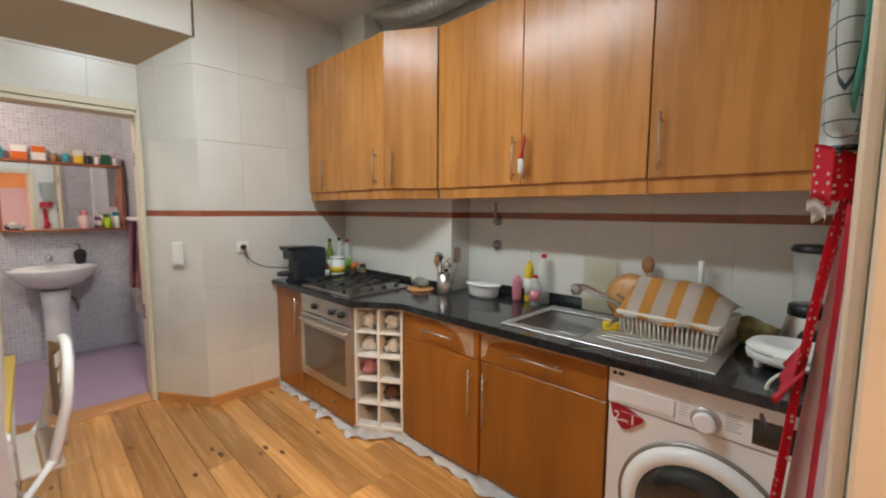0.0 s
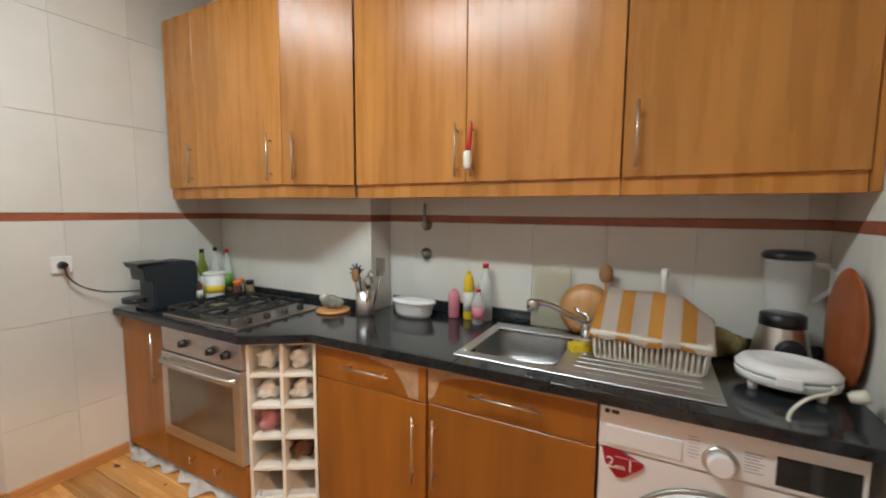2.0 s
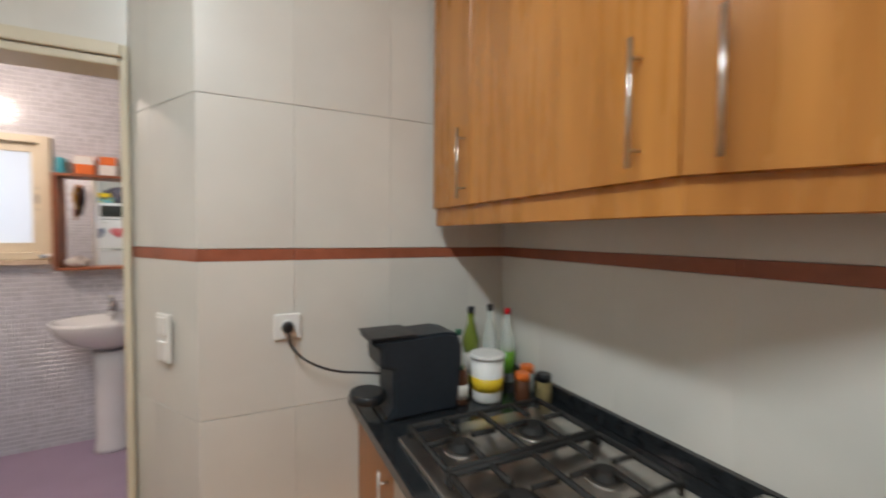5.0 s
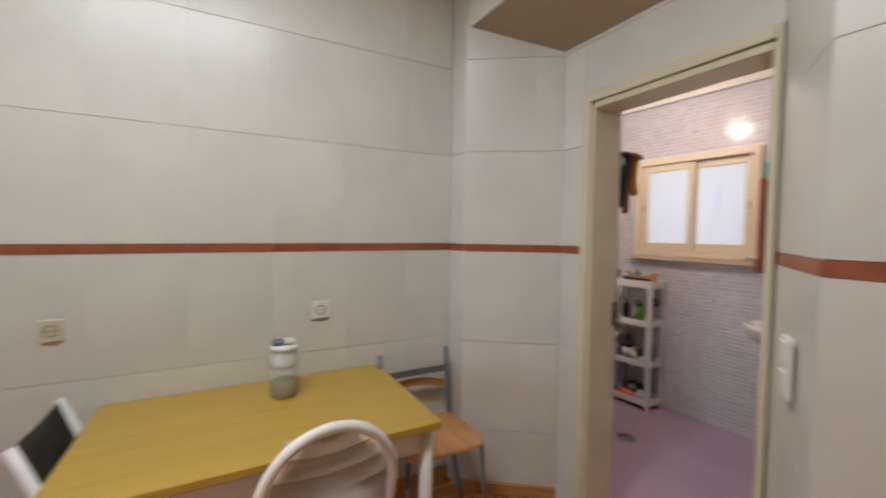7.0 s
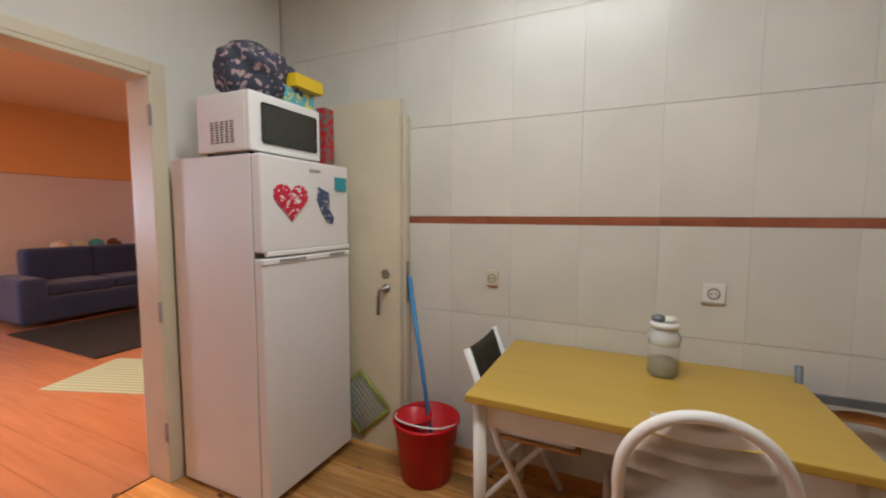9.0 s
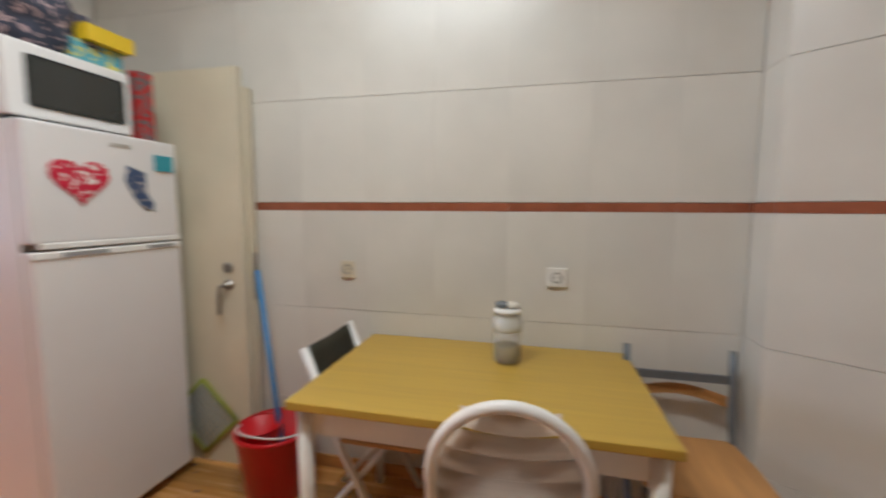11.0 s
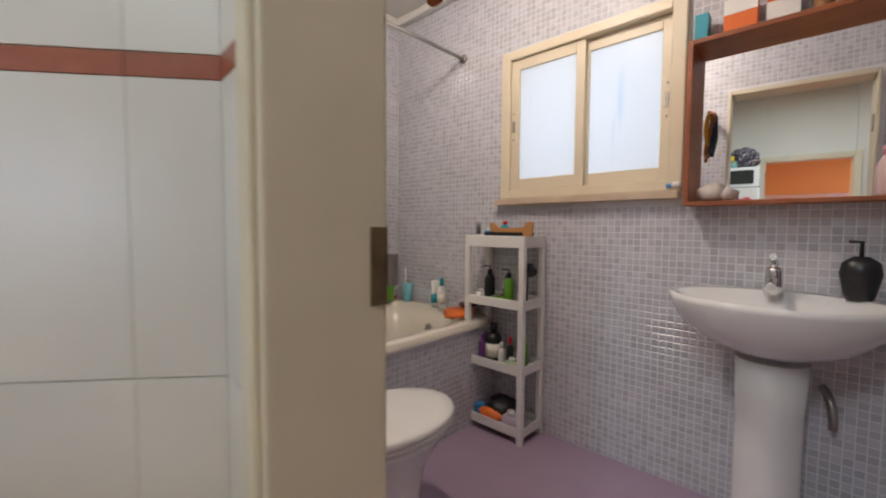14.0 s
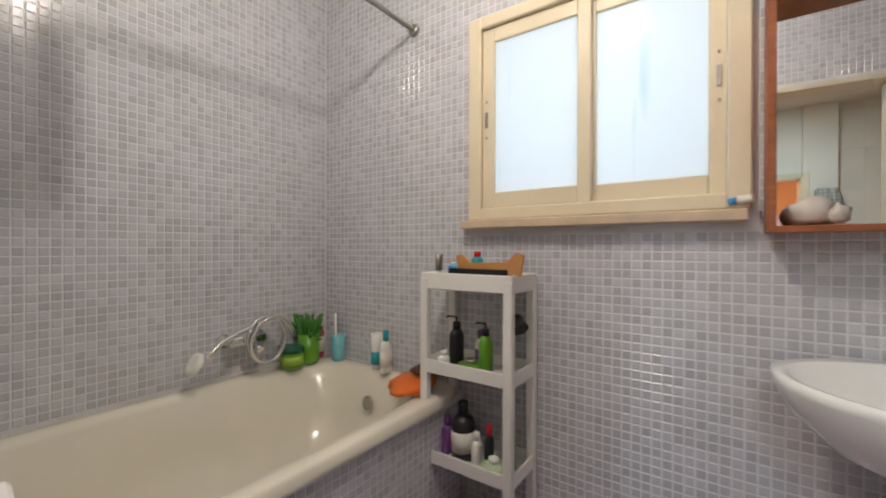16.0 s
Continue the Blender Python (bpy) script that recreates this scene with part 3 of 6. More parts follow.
# net bag on the handle
n = thing("net_bag", (-0.383, 1.508, 1.585), "small red net bag hanging from a cupboard handle", "bag")
part("bag", blob(bmesh.new(), (0, 0, 0.045), (0.018, 0.014, 0.045), 0.3, 3), PAPER, n)
part("net", tube(bmesh.new(), [(0, 0, 0.08), (0.008, 0.0, 0.12), (0.012, 0.01, 0.19)], lambda u: 0.012 - 0.008 * u, 8, 1), RED, n)
# flexible duct above the cupboards
n = thing("air_duct", (-1.3, 1.72, 2.5), "ribbed grey flexible air duct over the cupboards", "duct")
def _rib(u): return 0.062 + 0.006 * math.sin(u * 2 * math.pi * 34)
part("hose", tube(bmesh.new(), [Vector((-0.55, 0.05, 0.30)) + Vector((1.25 * k / 180, -0.03 * math.sin(k / 57), 0.12 * (k / 180 - 0.45) ** 2 * 4 - 0.1 * (k / 180))) for k in range(181)], _rib, 14), mat("ribbed_aluminium_hose", (0.45, 0.43, 0.38), 0.45, 0.4), n)

# ---- kitchen: base units ----
def base_unit(x0, x1, y, label, drawer=True, hand=None, z0=0.09, group="base units"):
    root = thing("base_cupboard", (x0, y, z0), label, "cupboard", group=group)
    L, H = x1 - x0, 0.745
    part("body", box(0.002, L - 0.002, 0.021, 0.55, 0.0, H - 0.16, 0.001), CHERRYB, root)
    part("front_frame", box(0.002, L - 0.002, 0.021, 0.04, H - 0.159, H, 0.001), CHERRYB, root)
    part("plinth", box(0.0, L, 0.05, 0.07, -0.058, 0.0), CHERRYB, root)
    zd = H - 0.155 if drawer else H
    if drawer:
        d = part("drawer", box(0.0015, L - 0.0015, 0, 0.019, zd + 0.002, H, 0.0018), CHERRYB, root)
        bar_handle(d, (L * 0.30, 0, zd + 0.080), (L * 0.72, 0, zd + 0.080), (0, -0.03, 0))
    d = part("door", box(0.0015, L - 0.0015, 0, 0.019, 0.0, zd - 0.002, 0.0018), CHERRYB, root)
    hx = L - 0.045 if hand == "r" else 0.035
    hz = zd - 0.05
    bar_handle(d, (hx, 0, hz - 0.27), (hx, 0, hz), (0, -0.03, 0))
    return root


base_unit(-2.29, -1.897, 1.085, "narrow cherry laminate base cupboard beside the oven", False, "r")
u1 = base_unit(-0.998, -0.432, 1.258, "cherry laminate base cupboard with a drawer", True, "r")
u2 = base_unit(-0.430, 0.183, 1.270, "cherry laminate base cupboard with a peeling drawer", True, "l")
def ragged(pts, y0, y1, seed):
    bm = bmesh.new(); rr = random.Random(seed)
    lo, hi = [], []
    for x, z0, z1 in pts:
        lo.append((x, z0 + rr.uniform(-.008, .008))); hi.append((x, z1))
    poly = lo + hi[::-1]
    va = [bm.verts.new((x, y0, z)) for x, z in poly]; vb = [bm.verts.new((x, y1, z)) for x, z in poly]
    bm.faces.new(va); bm.faces.new(vb[::-1])
    for i in range(len(poly)):
        j = (i + 1) % len(poly); bm.faces.new((va[i], vb[i], vb[j], va[j]))
    bmesh.ops.recalc_face_normals(bm, faces=bm.faces[:])
    return bm
part("peeled_patch", ragged([(0.30, .728, .744), (0.36, .72, .744), (0.42, .705, .744), (0.46, .66, .744), (0.49, .605, .744), (0.534, .60, .744)], -0.0015, 0.003, 4), WORN, u1, "bare chipboard where the laminate peeled off")
part("peeled_patch", ragged([(0.002, .60, .744), (0.03, .62, .744), (0.05, .68, .744), (0.10, .70, .744), (0.18, .715, .744), (0.30, .728, .744), (0.45, .733, .744), (0.59, .735, .744)], -0.0015, 0.003, 5), WORN, u2, "bare chipboard where the laminate peeled off")

ov = thing("oven", (-1.893, 1.085, 0.09), "stainless built-in oven with a dark glass door", "oven")
part("body", box(0.003, 0.625, 0.03, 0.55, 0.17, 0.745), STEEL, ov)
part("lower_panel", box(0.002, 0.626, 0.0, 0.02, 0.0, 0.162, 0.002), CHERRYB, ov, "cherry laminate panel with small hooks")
for x in (0.24, 0.44):
    part("hook", tube(bmesh.new(), [(x, 0, 0.10), (x, -0.03, 0.085), (x, -0.03, 0.12)], 0.004, 6), CHROME, ov)
part("control_panel", box(0.004, 0.624, -0.004, 0.03, 0.615, 0.738, 0.003), STEEL, ov)
dr = part("door", box(0.004, 0.624, -0.012, 0.03, 0.168, 0.61, 0.004), STEEL, ov)
part("window", box(0.06, 0.57, -0.0145, -0.008, 0.23, 0.53, 0.002), OVENGLASS, dr, "dark brown oven glass")
part("handle", tube(bmesh.new(), [(0.03, -0.012, 0.572), (0.05, -0.045, 0.572), (0.58, -0.045, 0.572), (0.60, -0.012, 0.572)], 0.011, 8, 1), STEEL, dr)
for x in (0.20, 0.42, 0.53):
    k = part("knob", lathe(bmesh.new(), [(0.021, 0), (0.020, 0.006), (0.016, 0.024), (0.013, 0.026)], (x, -0.004, 0.675), 16, m=Matrix.Rotation(radians(90), 4, "X")), BLACK, ov)
    part("grip", box(x - .003, x + .003, -.034, -.028, .66, .69, .001), BLACK, k)
part("worktop_filler", box(0.0, 0.63, 0.004, 0.03, 0.738, 0.747), WORN, ov)

# wine rack set at an angle
a, b = Vector((-1.262, 1.100)), Vector((-1.002, 1.258))
L = (b - a).length
wr = thing("bottle_rack", (a.x, a.y, 0.085), "white painted pigeonhole bottle rack stuffed with plastic bags", "rack", math.degrees(math.atan2(b.y - a.y, b.x - a.x)))
H = 0.748
for x in (0, L / 2 - .007, L - .014):
    part("upright", box(x, x + .014, 0, 0.30, 0, H, 0.001), WHITEWOOD, wr)
for i in range(6):
    z = i * (H - .014) / 5
    part("shelf", box(0.0142, L / 2 - .0072, 0.002, 0.30, z, z + .014), WHITEWOOD, wr)
    part("shelf", box(L / 2 + .0072, L - .0142, 0.002, 0.30, z, z + .014), WHITEWOOD, wr)
part("back", box(0, L, 0.3005, 0.306, 0, H), WHITEWOOD, wr)
rb = random.Random(5)
cw = wr.matrix_basis
for c in range(2):
    for r in range(5):
        if (c, r) in ((0, 0), (0, 1), (1, 0), (1, 2)):
            continue
        col = {(1, 1): BROWN, (0, 2): TOWELPINK, (1, 3): BLACK}.get((c, r), CLOTHRAG)
        bm = bmesh.new()
        blob(bm, (0, 0, 0.045), (0.042, 0.07, 0.044), 0.55, c * 7 + r, 3)
        p = cw @ Vector((L * (0.25 + 0.5 * c), 0.10, r * (H - .014) / 5 + .016))
        bag = single("plastic_bag", bm, p, col if col is not BLACK else CLOTHRAG, "crumpled plastic bag pushed into the bottle rack", "bag", group="bags in the rack")

# ---- worktop ----
wt = thing("worktop", (-0.6, 1.5, 0.835), "polished black granite worktop", "worktop")
SX0, SX1, SY0, SY1 = -0.305, 0.035, 1.35, 1.72      # sink bowl hole
bm = bmesh.new()
prism(bm, [(-2.298, 1.05), (-1.245, 1.055), (-0.99, 1.226), (SX0, 1.232), (SX0, 1.875), (-1.02, 1.875), (-1.02, 1.695), (-2.298, 1.695)], 0.837, 0.875, 0.004)
part("slab", bm, GRANITE, wt, w=True)
part("slab", box(SX0, SX1, 1.233, SY0, 0.837, 0.875), GRANITE, wt, w=True)
part("slab", box(SX0, SX1, SY1, 1.875, 0.837, 0.875), GRANITE, wt, w=True)
part("slab", box(SX1, 0.868, 1.233, 1.875, 0.837, 0.875, 0.003), GRANITE, wt, w=True)
part("upstand", box(-1.0, 0.866, 1.857, 1.8765, 0.876, 0.935, 0.002), GRANITE, wt, w=True)
part("upstand", box(-2.285, -1.03, 1.68, 1.6995, 0.876, 0.925, 0.002), GRANITE, wt, w=True)
part("edge_strip", box(-0.985, 0.183, 1.243, 1.249, 0.826, 0.836), WORN, wt, "bare edging strip under the slab", w=True)

# washing machine
wm = thing("washing_machine", (0.188, 1.275, FZ), "white front-loading washing machine with a dark round door", "washing machine")
part("cabinet", box(0, 0.615, 0.012, 0.56, 0.012, 0.80, 0.008, 2), ENAMEL, wm)
part("front_panel", box(0.002, 0.613, 0.0, 0.014, 0.05, 0.655, 0.005, 2), ENAMEL, wm)
cp = part("control_panel", box(0.0, 0.615, -0.006, 0.014, 0.66, 0.80, 0.006, 2), ENAMEL, wm)
part("drawer", box(0.02, 0.225, -0.010, -0.004, 0.675, 0.735, 0.004, 2), ENAMEL, cp)
part("display", box(0.436, 0.602, -0.008, -0.004, 0.675, 0.755, 0.001), DARKGLASS, cp, "black glass display")
RX = Matrix.Rotation(radians(90), 4, "X")
kn = part("dial", lathe(bmesh.new(), [(0.044, 0), (0.043, 0.006), (0.036, 0.008)], (0.315, -0.005, 0.70), 28, m=RX), STEEL, cp, "chrome dial ring")
part("dial_cap", lathe(bmesh.new(), [(0.034, 0), (0.033, 0.02), (0.027, 0.024)], (0.315, -0.012, 0.70), 28, m=RX), ENAMEL, kn)
bm = bmesh.new()
for i in range(7):
    bx(bm, 0.368, 0.412 - 0.006 * (i % 3), -0.0068, -0.0058, 0.745 - i * 0.009, 0.748 - i * 0.009)
    bx(bm, 0.238, 0.262 + 0.005 * (i % 2), -0.0068, -0.0058, 0.755 - i * 0.010, 0.757 - i * 0.010)
tagged(part("printed_lines", bm, mat("grey_print", (0.35, 0.35, 0.36), 0.6), cp), kind="stuff")
part("badge", lathe(bmesh.new(), [(0.008, 0), (0.008, 0.001)], (0.022, -0.006, 0.778), 14, m=RX), DARKGREY, cp)
part("badge_bar", box(0.034, 0.056, -0.0068, -0.0058, 0.772, 0.784), DARKGREY, cp)
bm = bmesh.new()
pts = [(0.012, 0.655), (0.022, 0.612), (0.055, 0.572), (0.075, 0.575), (0.125, 0.618), (0.130, 0.630), (0.07, 0.655), (0.02, 0.662)]
va = [bm.verts.new((x, -0.0085, z)) for x, z in pts]; vb = [bm.verts.new((x, 0.0, z)) for x, z in pts]
bm.faces.new(va); bm.faces.new(vb[::-1])
for i in range(8):
    bm.faces.new((va[i], vb[i], vb[(i + 1) % 8], va[(i + 1) % 8]))
bmesh.ops.recalc_face_normals(bm, faces=bm.faces[:])
st = part("sticker", bm, mat("crimson_sticker", (0.32, 0.005, 0.02), 0.4), wm, "dark red shield sticker")
def words(parent, text, size, m, material=WHITE, name="lettering"):
    cu = bpy.data.curves.new(name, "FONT"); cu.body = text; cu.size = size; cu.extrude = 0.0004; cu.resolution_u = 2
    tmp = bpy.data.objects.new(name, cu)
    scene.collection.objects.link(tmp)
    me = bpy.data.meshes.new_from_object(tmp.evaluated_get(bpy.context.evaluated_depsgraph_get()))
    bpy.data.objects.remove(tmp)
    me.transform(m); me.materials.clear(); me.materials.append(material)
    ob = new(name, me); ob.parent = parent
    return ob
words(st, "2", 0.05, pose(0.024, -0.0092, 0.600, 90, 0, 0))
words(st, "em", 0.024, pose(0.049, -0.0092, 0.600, 90, 0, 0))
words(st, "1", 0.05, pose(0.080, -0.0092, 0.600, 90, 0, 0))
part("print_bar", box(0.05, 0.115, -0.0095, -0.0085, 0.637, 0.641), PINK, st)
dz, dxc = 0.345, 0.31
dr = part("door", lathe(bmesh.new(), [(0.245, 0), (0.245, 0.012), (0.225, 0.03), (0.20, 0.034), (0.19, 0.026)], (dxc, 0.0, dz), 48, m=RX), WHITE, wm, "white and grey porthole door")
part("grey_rim", lathe(bmesh.new(), [(0.258, 0), (0.257, 0.008), (0.246, 0.0085)], (dxc, 0.0, dz), 48, m=RX), DULLMETAL, dr)
part("porthole", lathe(bmesh.new(), [(0.195, 0.0), (0.19, 0.028), (0.12, 0.040), (0.03, 0.044)], (dxc, 0.0, dz), 48, m=RX), DARKGLASS, dr, "dark domed glass")

# rags along the plinth
def rag(x0, x1, yf, seed, label):
    rr = random.Random(seed)
    def fn(u, v):
        x = x0 + (x1 - x0) * u
        y = yf(x) + 0.05 - 0.13 * v * (0.62 + 0.75 * noise.noise((x * 9, seed, 0)))
        z = 0.075 * (1 - v) ** 2 + 0.022 + 0.02 * noise.noise((x * 14, v * 4, seed)) * (0.3 + v)
        return (x, y, max(z, 0.006) + FZ - 0.005)
    ob = solid("floor_rag", sheet(bmesh.new(), fn, 60, 10, 0.004), CLOTHRAG, label, "rag", kind="", group="rags along the plinth")
rag(-2.27, -1.24, lambda x: 1.09, 2, "crumpled white rag stuffed under the oven")
rag(-1.25, -0.1, lambda x: 1.10 + min(max((x + 1.23) * 0.62, 0), 0.16), 9, "long white cloth laid along the plinth")

# ---- hob and things on the worktop ----
WT = 0.8755
hob = thing("gas_hob", (-1.612, 1.352, WT), "stainless gas hob with black cast iron grates", "hob")
part("tray", box(-0.30, 0.30, -0.25, 0.25, 0.0, 0.010, 0.004, 2), STEEL, hob)
for (x, y, r) in ((-0.17, 0.11, 0.045), (-0.17, -0.12, 0.036), (0.08, 0.12, 0.036), (0.08, -0.12, 0.05)):
    bu = part("burner", lathe(bmesh.new(), [(r, 0.010), (r, 0.020), (r * .8, 0.022), (r * .8, 0.028), (r * .5, 0.030)], (x, y, 0), 18), IRON, hob)
    part("burner_ring", lathe(bmesh.new(), [(r * 1.4, 0.0101), (r * 1.35, 0.014)], (x, y, 0), 18), DULLMETAL, bu)
for x in (-0.17, 0.08):
    bm = bmesh.new()
    for yy in (-0.22, 0.0, 0.22):
        tube(bm, [(x - .115, yy, .038), (x + .115, yy, .038)], .0075, 6)
    for xx in (-.115, .115):
        tube(bm, [(x + xx, -.22, .038), (x + xx, .22, .038)], .0075, 6)
        for yy in (-.22, .22):
            tube(bm, [(x + xx, yy, .038), (x + xx, yy, .008)], .0075, 6)
    for yc in (-.12, .115):
        for k in range(4):
            an = k * math.pi / 2
            tube(bm, [(x + .03 * math.cos(an), yc + .03 * math.sin(an), .042), (x + .108 * math.cos(an), yc + .1 * math.sin(an), .040)], .0075, 6)
    part("grate", bm, IRON, hob)
for i in range(4):
    part("knob", lathe(bmesh.new(), [(0.017, 0.010), (0.016, 0.03), (0.012, 0.032)], (0.25, -0.16 + i * 0.105, 0), 14), BLACK, hob)

cm = thing("coffee_machine", (-2.10, 1.222, WT), "dark blue-grey capsule coffee machine", "coffee machine", 0)
bm = bmesh.new()
prism(bm, [(-.13, 0), (.13, 0), (.135, .03), (.15, .14), (.15, .19), (.13, .225), (.09, .232), (-.17, .228), (-.17, .218), (-.145, .20), (-.14, .15), (-.10, .14), (-.10, .03)], -.07, .07, .008)
bmesh.ops.transform(bm, matrix=Matrix.Rotation(radians(90), 4, "X"), verts=bm.verts)
bmesh.ops.transform(bm, matrix=Matrix.Rotation(radians(90), 4, "Z"), verts=bm.verts)
part("body", bm, DARKGREY, cm)
part("lid", box(-.072, .072, -.175, -.02, .229, .236, .003), BLACK, cm)
part("drip_tray", lathe(bmesh.new(), [(.055, .045), (.057, .05), (.057, .068), (.05, .07)], (0, -.165, 0), 20), BLACK, cm)
part("foot", box(-.06, .06, -.13, .13, 0, .012, .003), BLACK, cm)

PLUGX = -2.298
so = thing("wall_socket", (PLUGX, 0.848, 1.137), "white wall socket with a black plug in it", "socket")
part("plate", box(0, .010, -.042, .042, -.042, .042, .004, 2), WHITE, so)
part("insert", lathe(bmesh.new(), [(.022, 0), (.022, .012), (.018, .013)], (0, 0, 0), 20, m=Matrix.Rotation(radians(90), 4, "Y")), WHITE, so)
pc = thing("power_cable", (PLUGX + .013, 0.848, 1.137), "black plug and cable of the coffee machine", "cable")
part("plug", lathe(bmesh.new(), [(.019, 0), (.018, .02), (.012, .038)], (0, 0, 0), 14, m=Matrix.Rotation(radians(90), 4, "Y")), BLACK, pc)
part("cord", tube(bmesh.new(), [(.03, 0, -.005), (.032, .005, -.06), (.03, .06, -.12), (.04, .15, -.16), (.06, .24, -.168), (.09, .32, -.175)], .004, 6, 3), BLACK, pc)


def bottle(base, h, r, col, cap, label, neck=0.35, capc=None, fill=None, wide=1.0, name="bottle", group="bottles by the hob", labelmat=None):
    root = thing(name, base, label, name.replace("_", " "), group=group)
    hb = h * (1 - neck)
    part("body", lathe(bmesh.new(), [(r * .9, 0), (r, .006), (r, hb * .86), (r * .8, hb), (r * .42, hb + (h - hb) * .4), (r * .36, h * .93)], seg=18, sy=wide), col, root)
    part("cap", lathe(bmesh.new(), [(r * .42, h * .92), (r * .42, h * .995), (r * .36, h)], seg=14, sy=1), capc or cap, root)
    if labelmat:
        part("label", lathe(bmesh.new(), [(r * 1.012, hb * .2), (r * 1.012, hb * .65)], seg=18, sy=wide), labelmat, root)
    return root


CLEARPL = mat("clear_plastic", (0.75, 0.80, 0.76), 0.12, var=0.05, bump=0, alpha=0.38)
bottle((-2.16, 1.42, WT), .225, .030, CLEARPL, GREENDARK, "clear glass bottle with a dark green cap", labelmat=PAPER)
bottle((-2.21, 1.50, WT), .295, .033, GREENGLASS, BLACK, "green olive oil bottle with a dark cap", labelmat=PAPER)
bottle((-2.20, 1.58, WT), .30, .030, CLEARPL, BLACK, "clear vinegar bottle with a black cap", labelmat=PAPER)
bottle((-2.17, 1.64, WT), .285, .030, CLEARPL, RED, "clear bottle with a red cap", labelmat=GREEN)
bottle((-2.06, 1.375, WT), .125, .028, BROWN, GREENDARK, "small brown sauce jar with a paper label", neck=.15, name="sauce_jar", labelmat=PAPER)
tb = thing("plastic_tub", (-2.05, 1.475, WT), "white round plastic tub with a yellow band", "tub")
part("tub", lathe(bmesh.new(), [(.048, 0), (.052, .01), (.058, .15)], seg=24), WHITE, tb)
part("band", lathe(bmesh.new(), [(.0537, .04), (.0562, .085)], seg=24), YELLOW, tb)
part("lid", lathe(bmesh.new(), [(.062, .148), (.062, .16), (.057, .163)], seg=24), WHITE, tb)
for i, (x, y) in enumerate(((-1.99, 1.58), (-2.05, 1.645), (-1.95, 1.64))):
    j = thing("spice_jar", (x, y, WT), "small glass spice jar with a coloured lid", "jar", group="spice jars")
    part("jar", lathe(bmesh.new(), [(.024, 0), (.026, .01), (.026, .07), (.022, .075)], seg=16), (BROWN, CLEARPL, SPICE)[i], j)
    part("lid", lathe(bmesh.new(), [(.025, .072), (.025, .096), (.022, .098)], seg=16), (ORANGE, ORANGE, BLACK)[i], j)

sr = thing("spoon_rest", (-1.20, 1.585, WT), "round wooden trivet with a small grey animal ornament", "trivet")
part("trivet", lathe(bmesh.new(), [(.085, 0), (.09, .006), (.088, .014), (.07, .016)], seg=24), SEATWOOD, sr)
part("ornament", blob(bmesh.new(), (0, 0, .05), (.065, .035, .035), .5, 8), mat("grey_stoneware", (0.22, 0.22, 0.19), 0.5, var=0.4, scale=60), sr)
part("ornament_head", blob(bmesh.new(), (-.06, 0, .065), (.026, .024, .028), .3, 4, 2), mat("pale_stoneware", (0.5, 0.48, 0.42), 0.5, var=0.5, scale=70), sr)
ut = thing("utensil_holder", (-1.005, 1.612, WT), "perforated steel utensil holder full of kitchen tools", "utensil holder")
part("can", lathe(bmesh.new(), [(.045, 0), (.047, .004), (.047, .13), (.044, .13), (.043, .02)], seg=24), STEEL, ut)
for (dx, dy, h, kind, col) in ((-.02, .01, .19, "claw", DARKGREY), (.015, .0, .17, "spoon", CHROME), (.03, .015, .21, "spatula", DULLMETAL), (-.01, -.02, .18, "spoon", BRONZE), (.02, -.02, .15, "spoon", CHROME)):
    t = (dx * 2.6, dy * 2.2, h)
    tl = part("utensil", tube(bmesh.new(), [(dx, dy, .01), t], .004, 6), col, ut)
    bm = bmesh.new()
    if kind == "spoon":
        blob(bm, (t[0], t[1], t[2] + .03), (.024, .010, .036), .0, 1, 2)
    elif kind == "spatula":
        bx(bm, t[0] - .03, t[0] + .03, t[1] - .003, t[1] + .003, t[2] - .01, t[2] + .09, .002)
    else:
        blob(bm, (t[0] - .02, t[1], t[2] + .03), (.030, .018, .026), .1, 1, 2)
        for k in range(9):
            a = k * math.pi / 5 + .3
            tube(bm, [(t[0] - .02 + .028 * math.cos(a), t[1], t[2] + .03 + .024 * math.sin(a)), (t[0] - .02 + .048 * math.cos(a), t[1], t[2] + .03 + .043 * math.sin(a))], .004, 5)
    part("head", bm, col, tl)
dish = thing("oval_dish", (-0.775, 1.72, WT), "white oval oven dish with a lid rim", "dish")
part("dish", lathe(bmesh.new(), [(.09, 0), (.105, .02), (.115, .07), (.118, .075), (.112, .075), (.10, .02), (.08, .012)], seg=32, sy=.62), CERAMIC, dish)
part("lid", lathe(bmesh.new(), [(.124, .072), (.126, .08), (.12, .086), (.06, .088)], seg=32, sy=.62), CERAMIC, dish)
bottle((-0.58, 1.80, WT), .145, .030, PINK, PINK, "pink rounded detergent bottle", neck=.1, group="cleaning bottles", labelmat=None, capc=PINK)
bottle((-0.50, 1.80, WT), .245, .026, YELLOW, YELLOW, "yellow spray can of cleaner", neck=.12, group="cleaning bottles", labelmat=PAPER)
bottle((-0.425, 1.745, WT), .17, .030, CLEARPL, RED, "clear dish soap bottle with a red cap", neck=.25, group="cleaning bottles", labelmat=PINK)
bottle((-0.42, 1.825, WT), .285, .036, CLEARPL, RED, "tall clear bottle with a red cap", neck=.25, group="cleaning bottles")

